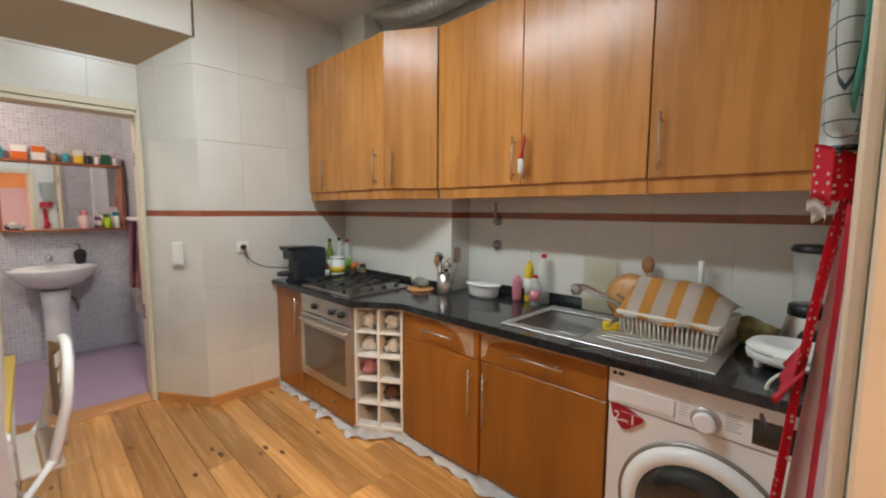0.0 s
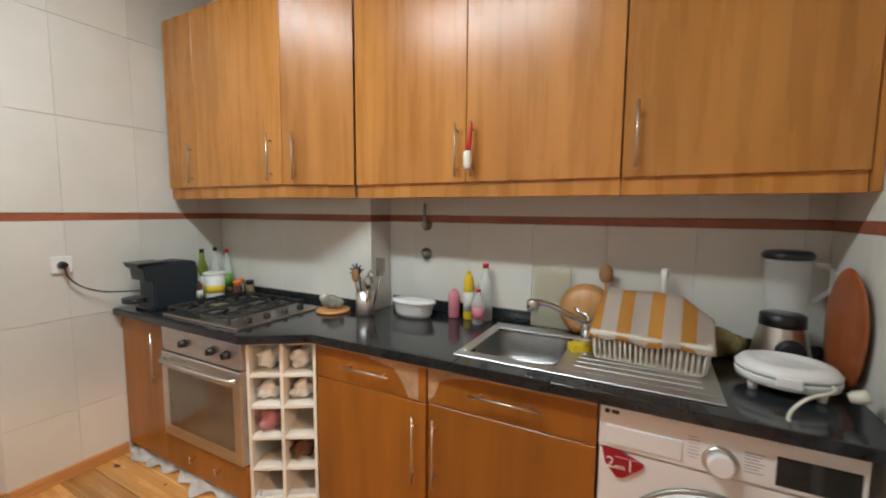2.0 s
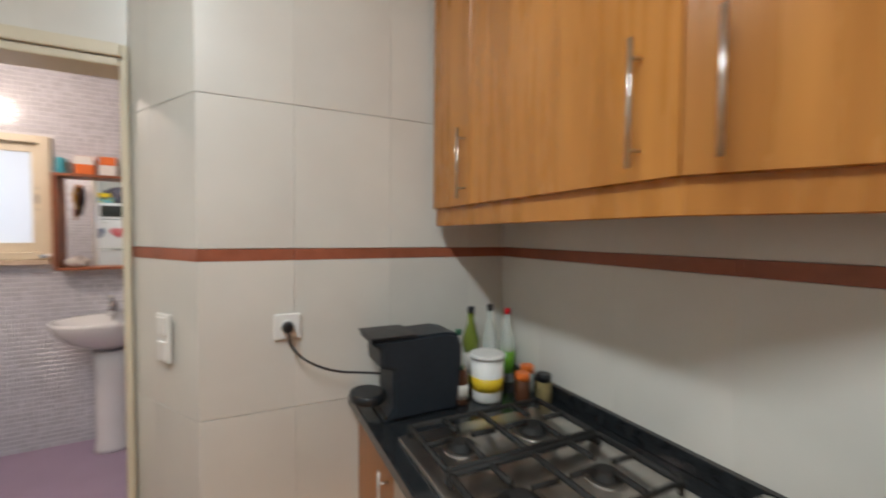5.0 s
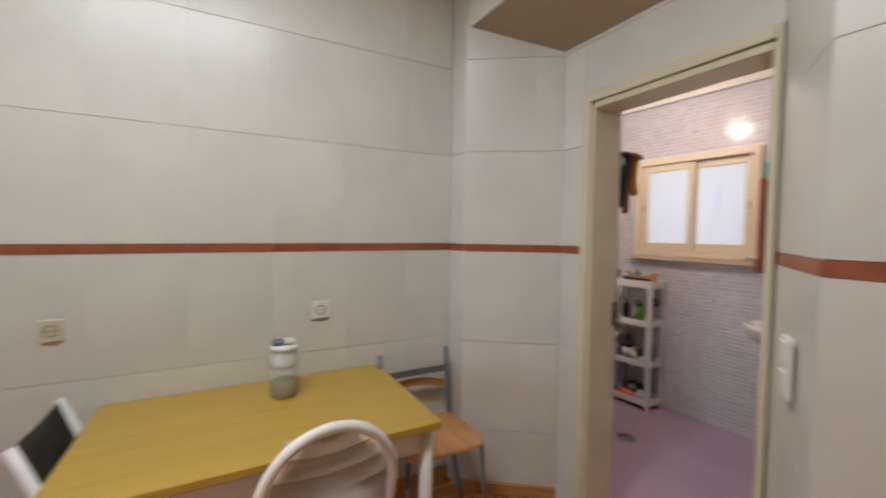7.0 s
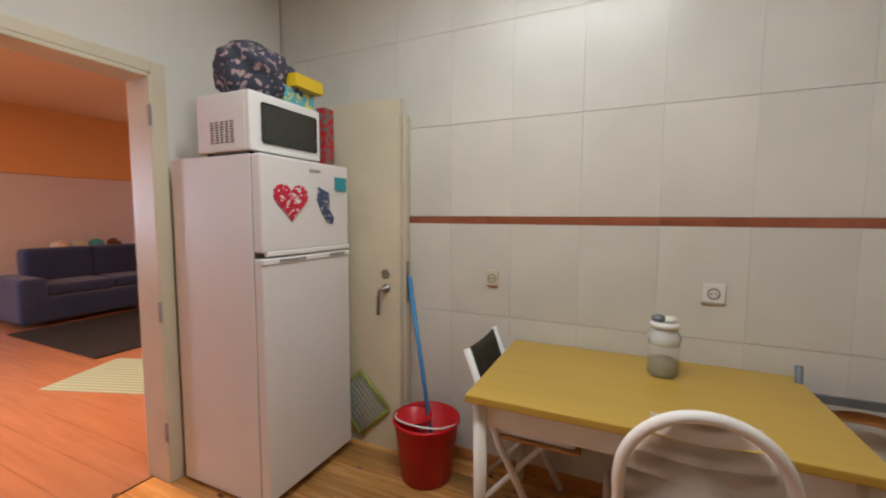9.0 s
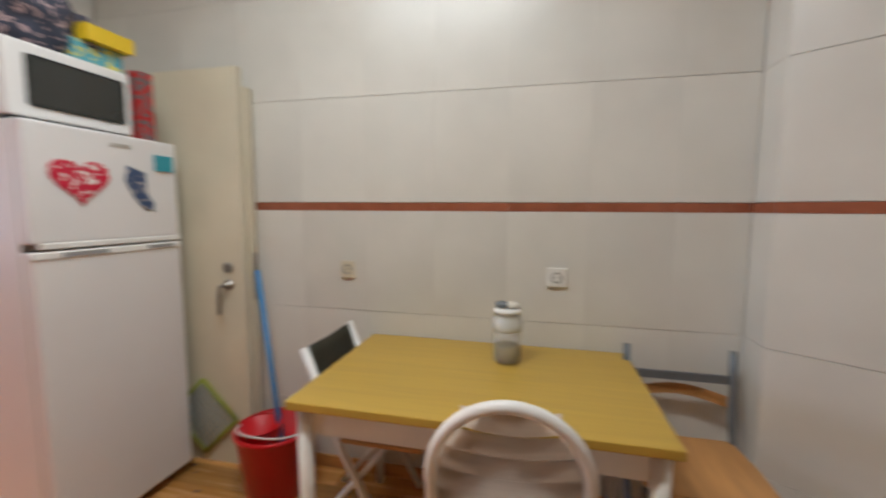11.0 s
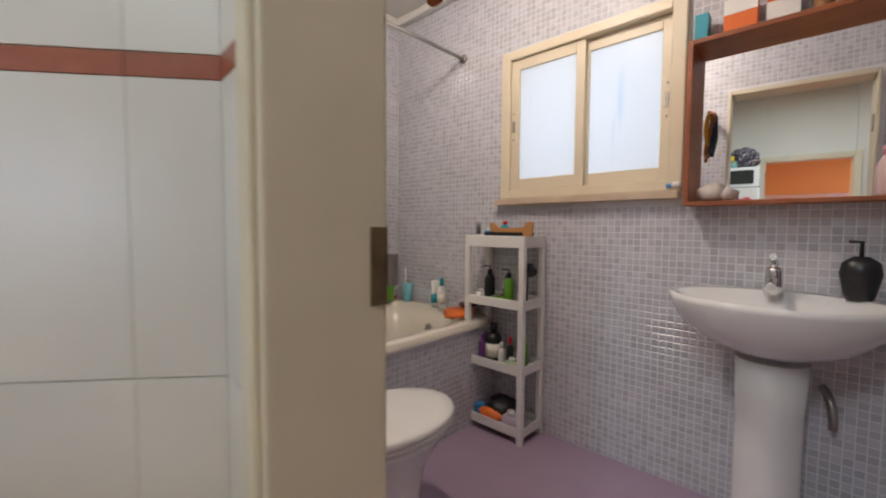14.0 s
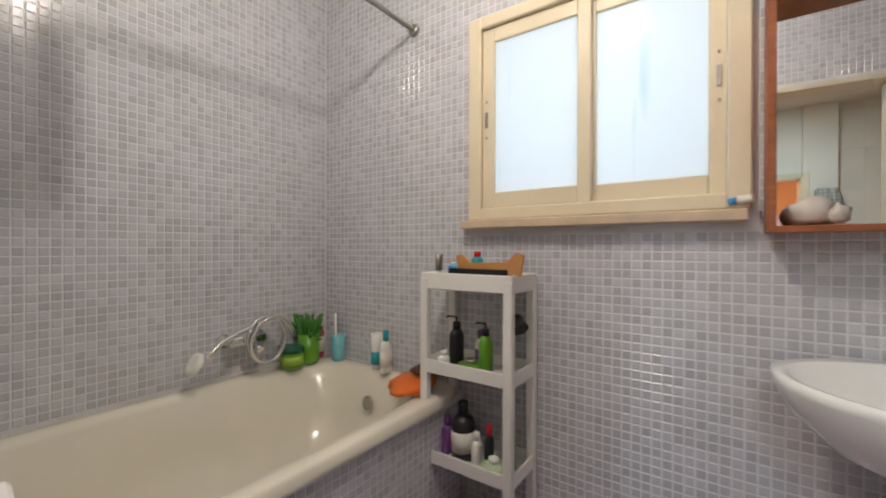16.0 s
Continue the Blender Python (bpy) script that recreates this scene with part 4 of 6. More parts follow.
# sink
SINKST = mat("satin_sink_steel", (0.66, 0.66, 0.65), 0.42, 1.0, var=0.08, scale=20, bump=0.02)
sk = thing("sink", (-0.135, 1.535, WT), "stainless steel inset sink with a ribbed drainer", "sink")
bm = bmesh.new()
bx(bm, -.205, .65, -.233, -.178, .0, .006, .002); bx(bm, -.205, .65, .182, .262, .0, .006, .002)
bx(bm, -.205, -.163, -.178, .182, .0, .006, .002); bx(bm, .163, .65, -.178, .182, .0, .005, .002)
part("rim", bm, SINKST, sk)
def bowl(u, v):
    a = u * 2 * math.pi
    k = (1.0, 0.97, 0.92, 0.86, 0.5, 0.02)[round(v * 5)]
    z = (0.004, -0.01, -0.08, -0.14, -0.15, -0.152)[round(v * 5)]
    c, s = math.cos(a), math.sin(a)
    q = (abs(c) ** 5 + abs(s) ** 5) ** -0.2
    return (.166 * q * c * k, .002 + .182 * q * s * k, z)
part("bowl", sheet(bmesh.new(), bowl, 48, 5, 0.001), SINKST, sk)
bm = bmesh.new()
for i in range(7):
    bx(bm, .22, .60, -.135 + i * .045, -.125 + i * .045, .005, .008, .001)
part("ribs", bm, SINKST, sk)
part("drain", lathe(bmesh.new(), [(.03, -.150), (.03, -.146), (.02, -.145)], seg=18), CHROME, sk)
tp = thing("kitchen_tap", (0.075, 1.757, WT + .006), "chrome kitchen mixer tap with a pull-out spout", "tap")
part("base", lathe(bmesh.new(), [(.026, 0), (.026, .05), (.02, .07)], seg=18), CHROME, tp)
part("spout", tube(bmesh.new(), [(0, 0, .05), (-.05, -.04, .095), (-.17, -.10, .155), (-.20, -.115, .15)], lambda u: .014 + .012 * max(0, u - .6), 12, 2), CHROME, tp)
part("spray_head", lathe(bmesh.new(), [(.02, 0), (.027, .02), (.027, .045), (.015, .055)], (-.205, -.118, .115), 16), CHROME, tp)
part("lever", tube(bmesh.new(), [(0, 0, .07), (.01, .0, .09), (-.06, .03, .115)], .007, 8, 1), CHROME, tp)
single("sponge", box(-.05, .05, -.03, .03, 0, .03, .006, 2), (0.085, 1.575, WT + .006), YELLOW, "yellow and green kitchen sponge by the sink", "sponge", 30)

# dish rack with a striped cloth over it
rk = thing("dish_rack", (0.318, 1.635, WT + .008), "cream plastic dish rack under a striped cloth", "dish rack", -4)
CR = mat("cream_plastic", (0.70, 0.66, 0.56), 0.4, var=0.05)
bm = bmesh.new()
W, D, HH = .175, .15, .095
for z, o in ((.0, -.012), (HH, .012)):
    for q in ((-W - o, W + o, -D - o, -D - o + .016), (-W - o, W + o, D + o - .016, D + o), (-W - o, -W - o + .016, -D - o + .016, D + o - .016), (W + o - .016, W + o, -D - o + .016, D + o - .016)):
        bx(bm, *q, z, z + .016, .004)
part("rim", bm, CR, rk)
for i in range(21):
    x = -W + .01 + i * (2 * W - .02) / 20
    for y in (-D, D):
        part("slat", tube(bmesh.new(), [(x, y * .99, .012), (x * 1.04, y * 1.05, HH + .004)], .0042, 5), CR, rk)
for i in range(13):
    y = -D + .02 + i * (2 * D - .04) / 12
    for x in (-W, W):
        part("slat", tube(bmesh.new(), [(x * .99, y, .012), (x * 1.05, y * 1.03, HH + .004)], .0042, 5), CR, rk)
part("tray", box(-W + .01, W - .01, -D + .01, D - .01, .004, .010), CR, rk)
def drape(u, v):
    x = -.215 + .41 * u
    y = -.178 + .345 * v
    side = min(1, .25 + u * 5, .45 + (1 - u) * 2.2)
    k = min(1, v / .42) ** .8 if v < .42 else 1 - .5 * max(0, (v - .6) / .4) ** 1.5
    h = .085 + (.150 * k) * side + .012 * noise.noise((x * 9, y * 9, 1)) + .006 * math.sin(x * 40 + y * 9) * (1 - v)
    if u < .06: h -= (.06 - u) * 1.2
    return (x, y + .012 * noise.noise((x * 8, 2, 4)), h)
single("dish_cloth", sheet(bmesh.new(), drape, 44, 30, .003), (0.318, 1.645, WT + .008), STRIPED, "cream and orange striped cloth over the dish rack", "cloth", -4)
pl = thing("plates_in_rack", (0.318, 1.655, WT + .02), "white plates standing in the dish rack", "plates", -4)
for i in range(4):
    part("plate", lathe(bmesh.new(), [(.04, 0), (.07, .006), (.072, .010), (.04, .006)], (-.09 + i * .05, 0, .075), 20, m=Matrix.Rotation(radians(78), 4, "Y")), CERAMIC, pl)
n = thing("wooden_spoon", (0.135, 1.80, WT), "worn wooden spoon standing in the rack", "spoon")
part("spoon_handle", tube(bmesh.new(), [(0, 0, 0.0), (.0, .02, .24)], .006, 6), SEATWOOD, n)
part("spoon_bowl", blob(bmesh.new(), (0, .025, .275), (.03, .012, .042), .1, 3, 2), BRONZE, n)
n = thing("scrubbing_brush", (0.355, 1.82, WT), "white handled washing-up brush in the rack", "brush")
part("brush_handle", tube(bmesh.new(), [(0, 0, 0.0), (.0, .0, .26), (0, 0, .315)], lambda u: .008 + .006 * u, 8), WHITE, n)
single("pan_lid", lathe(bmesh.new(), [(.11, 0), (.115, .005), (.08, .02), (.02, .025)], seg=28, m=Matrix.Rotation(radians(76), 4, "X")), (0.06, 1.82, WT + .112), SEATWOOD, "round wooden board leaning behind the tap", "board")
single("glass_board", box(-.09, .09, 0, .006, 0, .285, .002), (-.105, 1.845, WT), mat("frosted_board", (0.62, 0.58, 0.42), 0.2, var=0.05, alpha=0.4), "pale translucent chopping board leaning on the wall", "board")

# sandwich toaster, blender, wooden board
sg = thing("sandwich_toaster", (0.69, 1.535, WT), "white sandwich toaster with a curled flex", "toaster", -8)
part("lower_shell", lathe(bmesh.new(), [(.10, .022), (.125, .03), (.13, .05), (.128, .056)], seg=36, sy=.85), WHITE, sg)
part("upper_shell", lathe(bmesh.new(), [(.128, .058), (.13, .07), (.115, .088), (.085, .095), (.075, .086), (.03, .086)], seg=36, sy=.85), WHITE, sg)
part("latch", box(-.03, .03, -.118, -.10, .04, .07, .005, 2), WHITE, sg)
for x in (-.08, .08):
    part("foot", lathe(bmesh.new(), [(.012, 0), (.014, .03)], (x, -.05, 0), 10), WHITE, sg)
part("flex", tube(bmesh.new(), [(.10, -.03, .05), (.09, -.17, .075), (.02, -.22, .06), (-.02, -.24, .0), (0.02, -.27, -.03)], .005, 6, 3), CR, sg)
part("plug", lathe(bmesh.new(), [(.012, 0), (.018, .015), (.018, .04)], (.12, -.12, .05), 12, m=Matrix.Rotation(radians(70), 4, "Y")), CR, sg)
bl = thing("blender", (0.72, 1.745, WT), "steel and black blender with a glass jug", "blender")
part("base", lathe(bmesh.new(), [(.085, 0), (.087, .02), (.062, .13), (.06, .135)], seg=24), STEEL, bl)
part("collar", lathe(bmesh.new(), [(.064, .132), (.062, .165), (.05, .17)], seg=24), BLACK, bl)
part("dial", lathe(bmesh.new(), [(.04, 0), (.038, .02), (.03, .024)], (.01, -.068, .065), 20, m=RX), BLACK, bl)
part("jug", lathe(bmesh.new(), [(.050, .168), (.054, .18), (.064, .335), (.061, .335), (.050, .185), (.02, .178)], seg=24), GLASS, bl, "clear glass jug")
part("jug_handle", tube(bmesh.new(), [(.07, 0, .32), (.115, 0, .31), (.12, 0, .25), (.068, 0, .21)], .008, 8, 2), GLASS, bl)
part("lid", lathe(bmesh.new(), [(.066, .333), (.070, .345), (.060, .356), (.03, .358)], seg=24), BLACK, bl)
bl.scale = (1.05, 1.05, 1.16)
bm = bmesh.new()
blob(bm, (0, 0, .19), (.11, .011, .19), 0.03, 2, 3)
single("chopping_board", bm, (0.835, 1.60, WT), mat("red_brown_board", (0.26, 0.07, 0.02), 0.3, var=0.3, scale=6, stretch=(6, 1, 1)), "oval red-brown wooden board leaning on the wall", "board", -82)
single("bread_bag", blob(bmesh.new(), (0, 0, .05), (.08, .05, .05), .4, 5), (.545, 1.79, WT), SPICE, "olive cloth bag behind the sandwich toaster", "bag")

# water valves and pipe
vp = thing("wall_valves", (-0.786, 1.87, 1.186), "two tarnished water valves under a pipe stub", "valve")
part("lower_valve", lathe(bmesh.new(), [(.032, 0), (.032, .008), (.02, .012), (.016, .035), (.010, .036)], (0, .006, 0), 18, m=RX), DULLMETAL, vp)
part("upper_valve", lathe(bmesh.new(), [(.030, 0), (.030, .008), (.018, .012), (.016, .035)], (0, .006, .155), 18, m=RX), DULLMETAL, vp)
part("pipe", tube(bmesh.new(), [(0, -.02, .155), (0, -.025, .19), (0, -.02, .27)], .008, 8, 1), DULLMETAL, vp)

# oven mitts and apron on the end wall
mt = thing("oven_mitts", (0.799, 0.93, 1.53), "pair of checked quilted oven mitts with green binding on a hook", "oven mitt")
for k, (dy, dx) in enumerate(((0, 0), (-.07, .01))):
    def mitt(u, v, dy=dy, dx=dx):
        a = u * 2 * math.pi
        wdt = (.055 + .03 * math.sin(v * 3.0)) * (1 if v > .04 else .4)
        return (-.035 - dx - .03 * math.cos(a), dy + wdt * math.sin(a) + .03 * (1 - v), .36 * v)
    part("mitt", sheet(bmesh.new(), mitt, 20, 12, .004), MITTPRINT, mt)
    part("binding", tube(bmesh.new(), [(-.022, dy - .072, .34), (-.022, dy - .075, .2), (-.03, dy - .055, .08), (-.04, dy + .02, .0)], .005, 6, 2), TRIMGREEN, mt)
ap = thing("apron", (0.799, 0.85, 0.35), "red dotted apron with pale lining hanging from a hook", "apron")
def reach(v): return .028 + .095 * (1 - v) ** .7
def fold(u, v, k): return .007 * math.sin(u * k + v * 3) * (1.1 - v)
def front(u, v):
    e = reach(v)
    return (-e - .008 + (.020 * u) + fold(u, v, 9), -.05 + .065 * u + fold(u, v, 13), .02 + 1.06 * v)
def lining(u, v):
    e = reach(v)
    return (-e + .012 + (e - .016) * u + fold(u, v, 8), .010 - (.075 + .02 * (1 - v)) * u + fold(u, v, 11), .02 + 1.06 * v)
def strap(u, v):
    return (-.018 - .030 * (1 - v) - .010 * u, -.088 - .01 * math.sin(v * 7), .05 + 1.02 * v)
def bib(u, v):
    return (-.012 - .06 * math.sin(u * 2.6) - .008 * math.sin(u * 20), .10 - .19 * u, 1.07 + .10 * v + .012 * math.sin(u * 11))
def ruffle(u, v):
    return (-.062 - .040 * v * (1 - .3 * u) - .008 * math.sin(u * 23) * v, -.06 + .10 * u, .75 + .06 * u - .075 * v + .008 * math.sin(u * 31) * v)
def lace(u, v):
    p = Vector(bib(u, 0))
    return p + Vector((-.004, 0, -.022 * (1 - v) + .004 * math.sin(u * 50)))
part("front_panel", sheet(bmesh.new(), front, 16, 24, .003), APRON, ap, "red dotted cotton front")
part("lining", sheet(bmesh.new(), lining, 24, 24, .003), APRONIN, ap, "pale pink lining")
part("strap", sheet(bmesh.new(), strap, 4, 20, .003), RED_CLOTH, ap, "plain red tie")
part("bib", sheet(bmesh.new(), bib, 40, 8, .003), APRON, ap)
part("lace_edge", sheet(bmesh.new(), lace, 60, 2, .002), PAPER, ap, "white lace edging")
part("ruffle", sheet(bmesh.new(), ruffle, 40, 10, .003), RED_CLOTH, ap, "red gathered frill")
part("button", lathe(bmesh.new(), [(.014, 0), (.014, .004), (.008, .006)], (-.118, -.02, .62), 14, m=Matrix.Rotation(radians(-110), 4, "Y")), DARKGREY, ap)
part("hook", tube(bmesh.new(), [(.0, 0, 1.2), (-.03, 0, 1.2), (-.035, 0, 1.23)], .005, 6), DULLMETAL, ap)

# sockets and switches
# grey insert colour carries the shade inside the socket well
SOCKETIN = mat("socket_well_shade", (0.26, 0.25, 0.23), 0.5)
for i, (x, lab) in enumerate(((-0.578, "old cream wall socket"), (-1.552, "square white wall socket"))):
    s = thing("wall_socket", (x, -1.019, 1.061), lab, "socket", group="table wall sockets")
    w = (.032, .042)[i]
    part("plate", box(-w, w, 0, .012, -.04, .042, .004, 2), (CREAM, WHITE)[i], s)
    k = part("insert", lathe(bmesh.new(), [(.024, 0), (.024, .014), (.019, .0145), (.018, .008)], (0, 0, 0), 20, m=Matrix.Rotation(radians(-90), 4, "X")), SOCKETIN, s)
    for d in (-.008, .008):
        part("pin_hole", lathe(bmesh.new(), [(.003, 0), (.003, .0152)], (d, 0, 0), 8, m=Matrix.Rotation(radians(-90), 4, "X")), BLACK, k)
sp = Vector((-2.30, 0.593, 0)).lerp(Vector((-2.68, 0.355, 0)), .42)
s = thing("light_switch", (sp.x + .004, sp.y - .006, 1.10), "tall white double light switch on the splayed wall", "switch", math.degrees(math.atan2(.355 - .593, -2.68 + 2.30)) - 180)
part("plate", box(-.04, .04, -.012, 0, -.08, .08, .004, 2), WHITE, s)
for z in (-.04, .04):
    part("rocker", box(-.025, .025, -.018, -.011, z - .03, z + .03, .003, 2), WHITE, s)

# ceiling lamp
cm.scale = (1.1, 0.94, 1.10)
cl = thing("ceiling_lamp", (-0.85, 0.2, 2.875), "long white fluorescent ceiling lamp", "lamp")
part("housing", box(-.64, .64, -.06, .06, .01, .045, .006, 2), WHITE, cl)
part("diffuser", box(-.62, .62, -.05, .05, -.006, .012, .01, 2), LED, cl)

# ---- table and chairs ----
tab = thing("kitchen_table", (-1.275, -0.655, FZ), "kitchen table with a mustard laminate top and white frame", "table")
TW, TD, TH = .567, .358, .722
part("tabletop", box(-TW, TW, -TD, TD, TH - .028, TH, .004, 2), YELLOWTOP, tab)
for b in ((-TW + .04, TW - .04, TD - .06, TD - .04), (-TW + .04, TW - .04, -TD + .04, -TD + .06)):
    part("apron_rail", box(*b, TH - .12, TH - .029, .002), WHITEWOOD, tab)
for b in ((-TW + .03, -TW + .05, -TD + .06, TD - .06), (TW - .05, TW - .03, -TD + .06, TD - .06)):
    part("apron_rail", box(*b, TH - .12, TH - .029, .002), WHITEWOOD, tab)
for x in (-TW + .045, TW - .045):
    for y in (-TD + .045, TD - .045):
        part("leg", tube(bmesh.new(), [(x, y, 0), (x, y, TH - .03)], lambda u: .018 + .010 * u, 10), WHITEWOOD, tab)

rc = thing("garden_chair", (-1.40, -0.355, FZ), "pale slatted folding chair with a round white hoop back", "chair", 3)
hoop = [(-.19, .13, .45), (-.195, .17, .62)] + [(-.195 * math.cos(a), .18 + .025 * math.sin(a), .655 + .205 * math.sin(a)) for a in [k * math.pi / 16 for k in range(17)]] + [(.195, .17, .62), (.19, .13, .45)]
part("hoop", tube(bmesh.new(), hoop, .017, 10, 1), WHITE, rc)
for i in range(6):
    z = .50 + i * .056
    hw = .182 * math.sqrt(max(.05, 1 - max(0, (z + .028 - .66) / .20) ** 2))
    def sl(u, v, z=z, hw=hw):
        return (-hw + 2 * hw * u, .165 + .028 * math.sin(u * math.pi), z + .0555 * v)
    part("back_slat", sheet(bmesh.new(), sl, 12, 1, .010), SLAT, rc)
for i in range(6):
    part("seat_slat", box(-.20, .20, -.20 + i * .062, -.145 + i * .062, .43, .445, .003), SLAT, rc)
for sx in (-1, 1):
    part("leg", tube(bmesh.new(), [(sx * .215, .20, 0), (sx * .215, -.17, .44)], .012, 8), WHITE, rc)
    part("leg", tube(bmesh.new(), [(sx * .20, -.20, 0), (sx * .21, .13, .47)], .012, 8), WHITE, rc)

fc = thing("metal_chair", (-2.02, -0.74, FZ), "grey metal chair with a honey plywood seat", "chair", 0)
# back stands against the wall, the seat looks to the room
for x in (-.19, .19):
    part("back_leg", tube(bmesh.new(), [(x * .95, .02, 0), (x, -.16, .40), (x * 1.0, -.205, .785)], .013, 10, 1), GREYPAINT, fc)
    part("front_leg", tube(bmesh.new(), [(x, .21, 0), (x, .16, .42)], .011, 8), GREYPAINT, fc)
part("back_rail", box(-.18, .18, -.202, -.192, .655, .69, .003), GREYPAINT, fc)
def brest(u, v):
    return (-.18 + .36 * u, -.20 - .02 * math.sin(u * math.pi), .56 + .045 * v + .03 * math.sin(u * math.pi))
part("backrest", sheet(bmesh.new(), brest, 14, 2, .010), SEATWOOD, fc)
bm = bmesh.new(); prism(bm, [(-.19, -.17), (.19, -.17), (.205, .0), (.20, .15), (.16, .205), (-.16, .205), (-.20, .15), (-.205, .0)], .425, .442, .004)
part("seat", bm, SEATWOOD, fc)

wc = thing("folding_chair", (-0.78, -0.76, FZ), "white folding chair with an olive mesh back", "chair", 90)
for x in (-.19, .19):
    part("back_post", tube(bmesh.new(), [(x, .18, .02), (x, -.02, .40), (x, -.17, .79)], .016, 8), WHITE, wc)
    part("leg", tube(bmesh.new(), [(x * .9, -.20, .0), (x * .9, .17, .45)], .012, 8), WHITE, wc)
def meshb(u, v):
    return (-.18 + .36 * u, -.105 - .065 * v + .01 * math.sin(u * 3.1), .60 + .19 * v)
part("backrest", sheet(bmesh.new(), meshb, 8, 4, .008), MESHCLOTH, wc)
part("seat", box(-.20, .20, -.05, .30, .435, .45, .004), SEATWOOD, wc)
part("cushion", box(-.19, .19, -.03, .28, .451, .49, .014, 3), CLOTHRAG, wc)
bm = bmesh.new(); blob(bm, (0, 0, .04), (.13, .12, .045), .4, 6)
single("red_cloth", bm, (-0.90, -0.72, FZ + .49), APRON, "bundled dark red cloth on the folding chair seat", "cloth")

jr = thing("storage_jar", (-1.36, -0.80, FZ + TH), "faceted glass jar of dried herbs with a grey clip lid", "jar")
part("jar", lathe(bmesh.new(), [(.048, 0), (.053, .01), (.053, .118), (.050, .124)], seg=8), mat("misty_glass", (0.72, 0.72, 0.66), 0.1, var=0.05, bump=0, alpha=0.30), jr)
part("shoulder", lathe(bmesh.new(), [(.0535, .119), (.055, .128), (.058, .148), (.046, .170), (.044, .185)], seg=8), mat("milky_glass", (0.74, 0.76, 0.72), 0.15, var=0.05, bump=0, alpha=0.75), jr, "milky glass shoulder")
part("herbs", lathe(bmesh.new(), [(.046, .006), (.049, .012), (.049, .06), (.04, .066)], seg=8), SPICE, jr)
part("lid", lathe(bmesh.new(), [(.05, .183), (.05, .196), (.045, .20)], seg=20), WHITE, jr)
part("spout_flap", blob(bmesh.new(), (.02, 0, .212), (.028, .022, .014), .1, 2, 2), GREYPAINT, jr)
part("spout", blob(bmesh.new(), (-.018, 0, .212), (.026, .022, .014), .1, 3, 2), CR, jr)

jr.scale = (1.05, 1.05, 1.08)

# ---- fridge corner ----
FX0, FX1, FY0, FY1, FH = 0.205, 0.80, -0.835, -0.246, 1.648
fr = thing("fridge_freezer", (FX0, FY0, FZ), "white two-door fridge freezer with magnets", "fridge")
part("body", box(.06, FX1 - FX0, 0, FY1 - FY0, .02, FH - FZ, .006, 2), FRIDGESIDE, fr)
W = FY1 - FY0
d = part("upper_door", box(0, .055, 0, W, 1.19, FH - FZ, .012, 3), FRIDGESIDE, fr)
part("grip", box(-.004, .02, .0, W * .96, 1.172, 1.195, .004), WHITE, d)
d = part("lower_door", box(0, .055, 0, W, .05, 1.165, .012, 3), FRIDGESIDE, fr)
part("grip", box(-.006, .02, .0, W, 1.135, 1.164, .005), WHITE, d)
# raised grey bars paint the shade of the two finger recesses
bm = bmesh.new(); bx(bm, -.008, 0, .05, .17, 1.142, 1.158)
part("grip_recess", box(-.008, 0, .34, .50, 1.142, 1.158), mat("recess_shade_grey_b", (0.28, 0.28, 0.28), 0.5), d)
part("grip_recess", bm, mat("grey_recess", (0.28, 0.28, 0.28), 0.5), d)
part("gasket", box(.055, .062, .005, W - .005, .05, FH - FZ - .005), mat("grey_gasket", (0.4, 0.38, 0.38), 0.7), fr)
part("badge", box(-.002, 0.001, .22, .30, 1.565, 1.58), STEEL, fr)
# heart, stocking and photo magnets
heart = [(.105 * (math.sin(a) ** 3), .095 * (.8125 * math.cos(a) - .3125 * math.cos(2 * a) - .125 * math.cos(3 * a) - .0625 * math.cos(4 * a))) for a in [k * 2 * math.pi / 28 for k in range(28)]]
def flat(pts, material, name, y, z, label, rz=0):
    bm = bmesh.new()
    va = [bm.verts.new((0, p, q)) for p, q in pts]; vb = [bm.verts.new((-.006, p, q)) for p, q in pts]
    bm.faces.new(va); bm.faces.new(vb[::-1])
    for i in range(len(pts)):
        j = (i + 1) % len(pts); bm.faces.new((va[i], vb[i], vb[j], va[j]))
    bmesh.ops.recalc_face_normals(bm, faces=bm.faces[:])
    return single(name, bm, (FX0 - .001, y, z), material, label, "magnet", group="fridge magnets")
flat(heart, MAGRED, "heart_magnet", FY0 + .42, 1.455, "red and white heart shaped fridge magnet")
flat([(.04, .095), (-.035, .07), (-.04, -.02), (-.07, -.06), (-.06, -.09), (-.02, -.08), (.02, -.03), (.05, .03)], MAGDARK, "stocking_magnet", FY0 + .20, 1.43, "dark blue stocking shaped fridge magnet")
flat([(-.045, -.035), (.045, -.035), (.045, .035), (-.045, .035)], TEAL, "photo_magnet", FY0 + .07, 1.55, "small blue rectangular picture magnet")

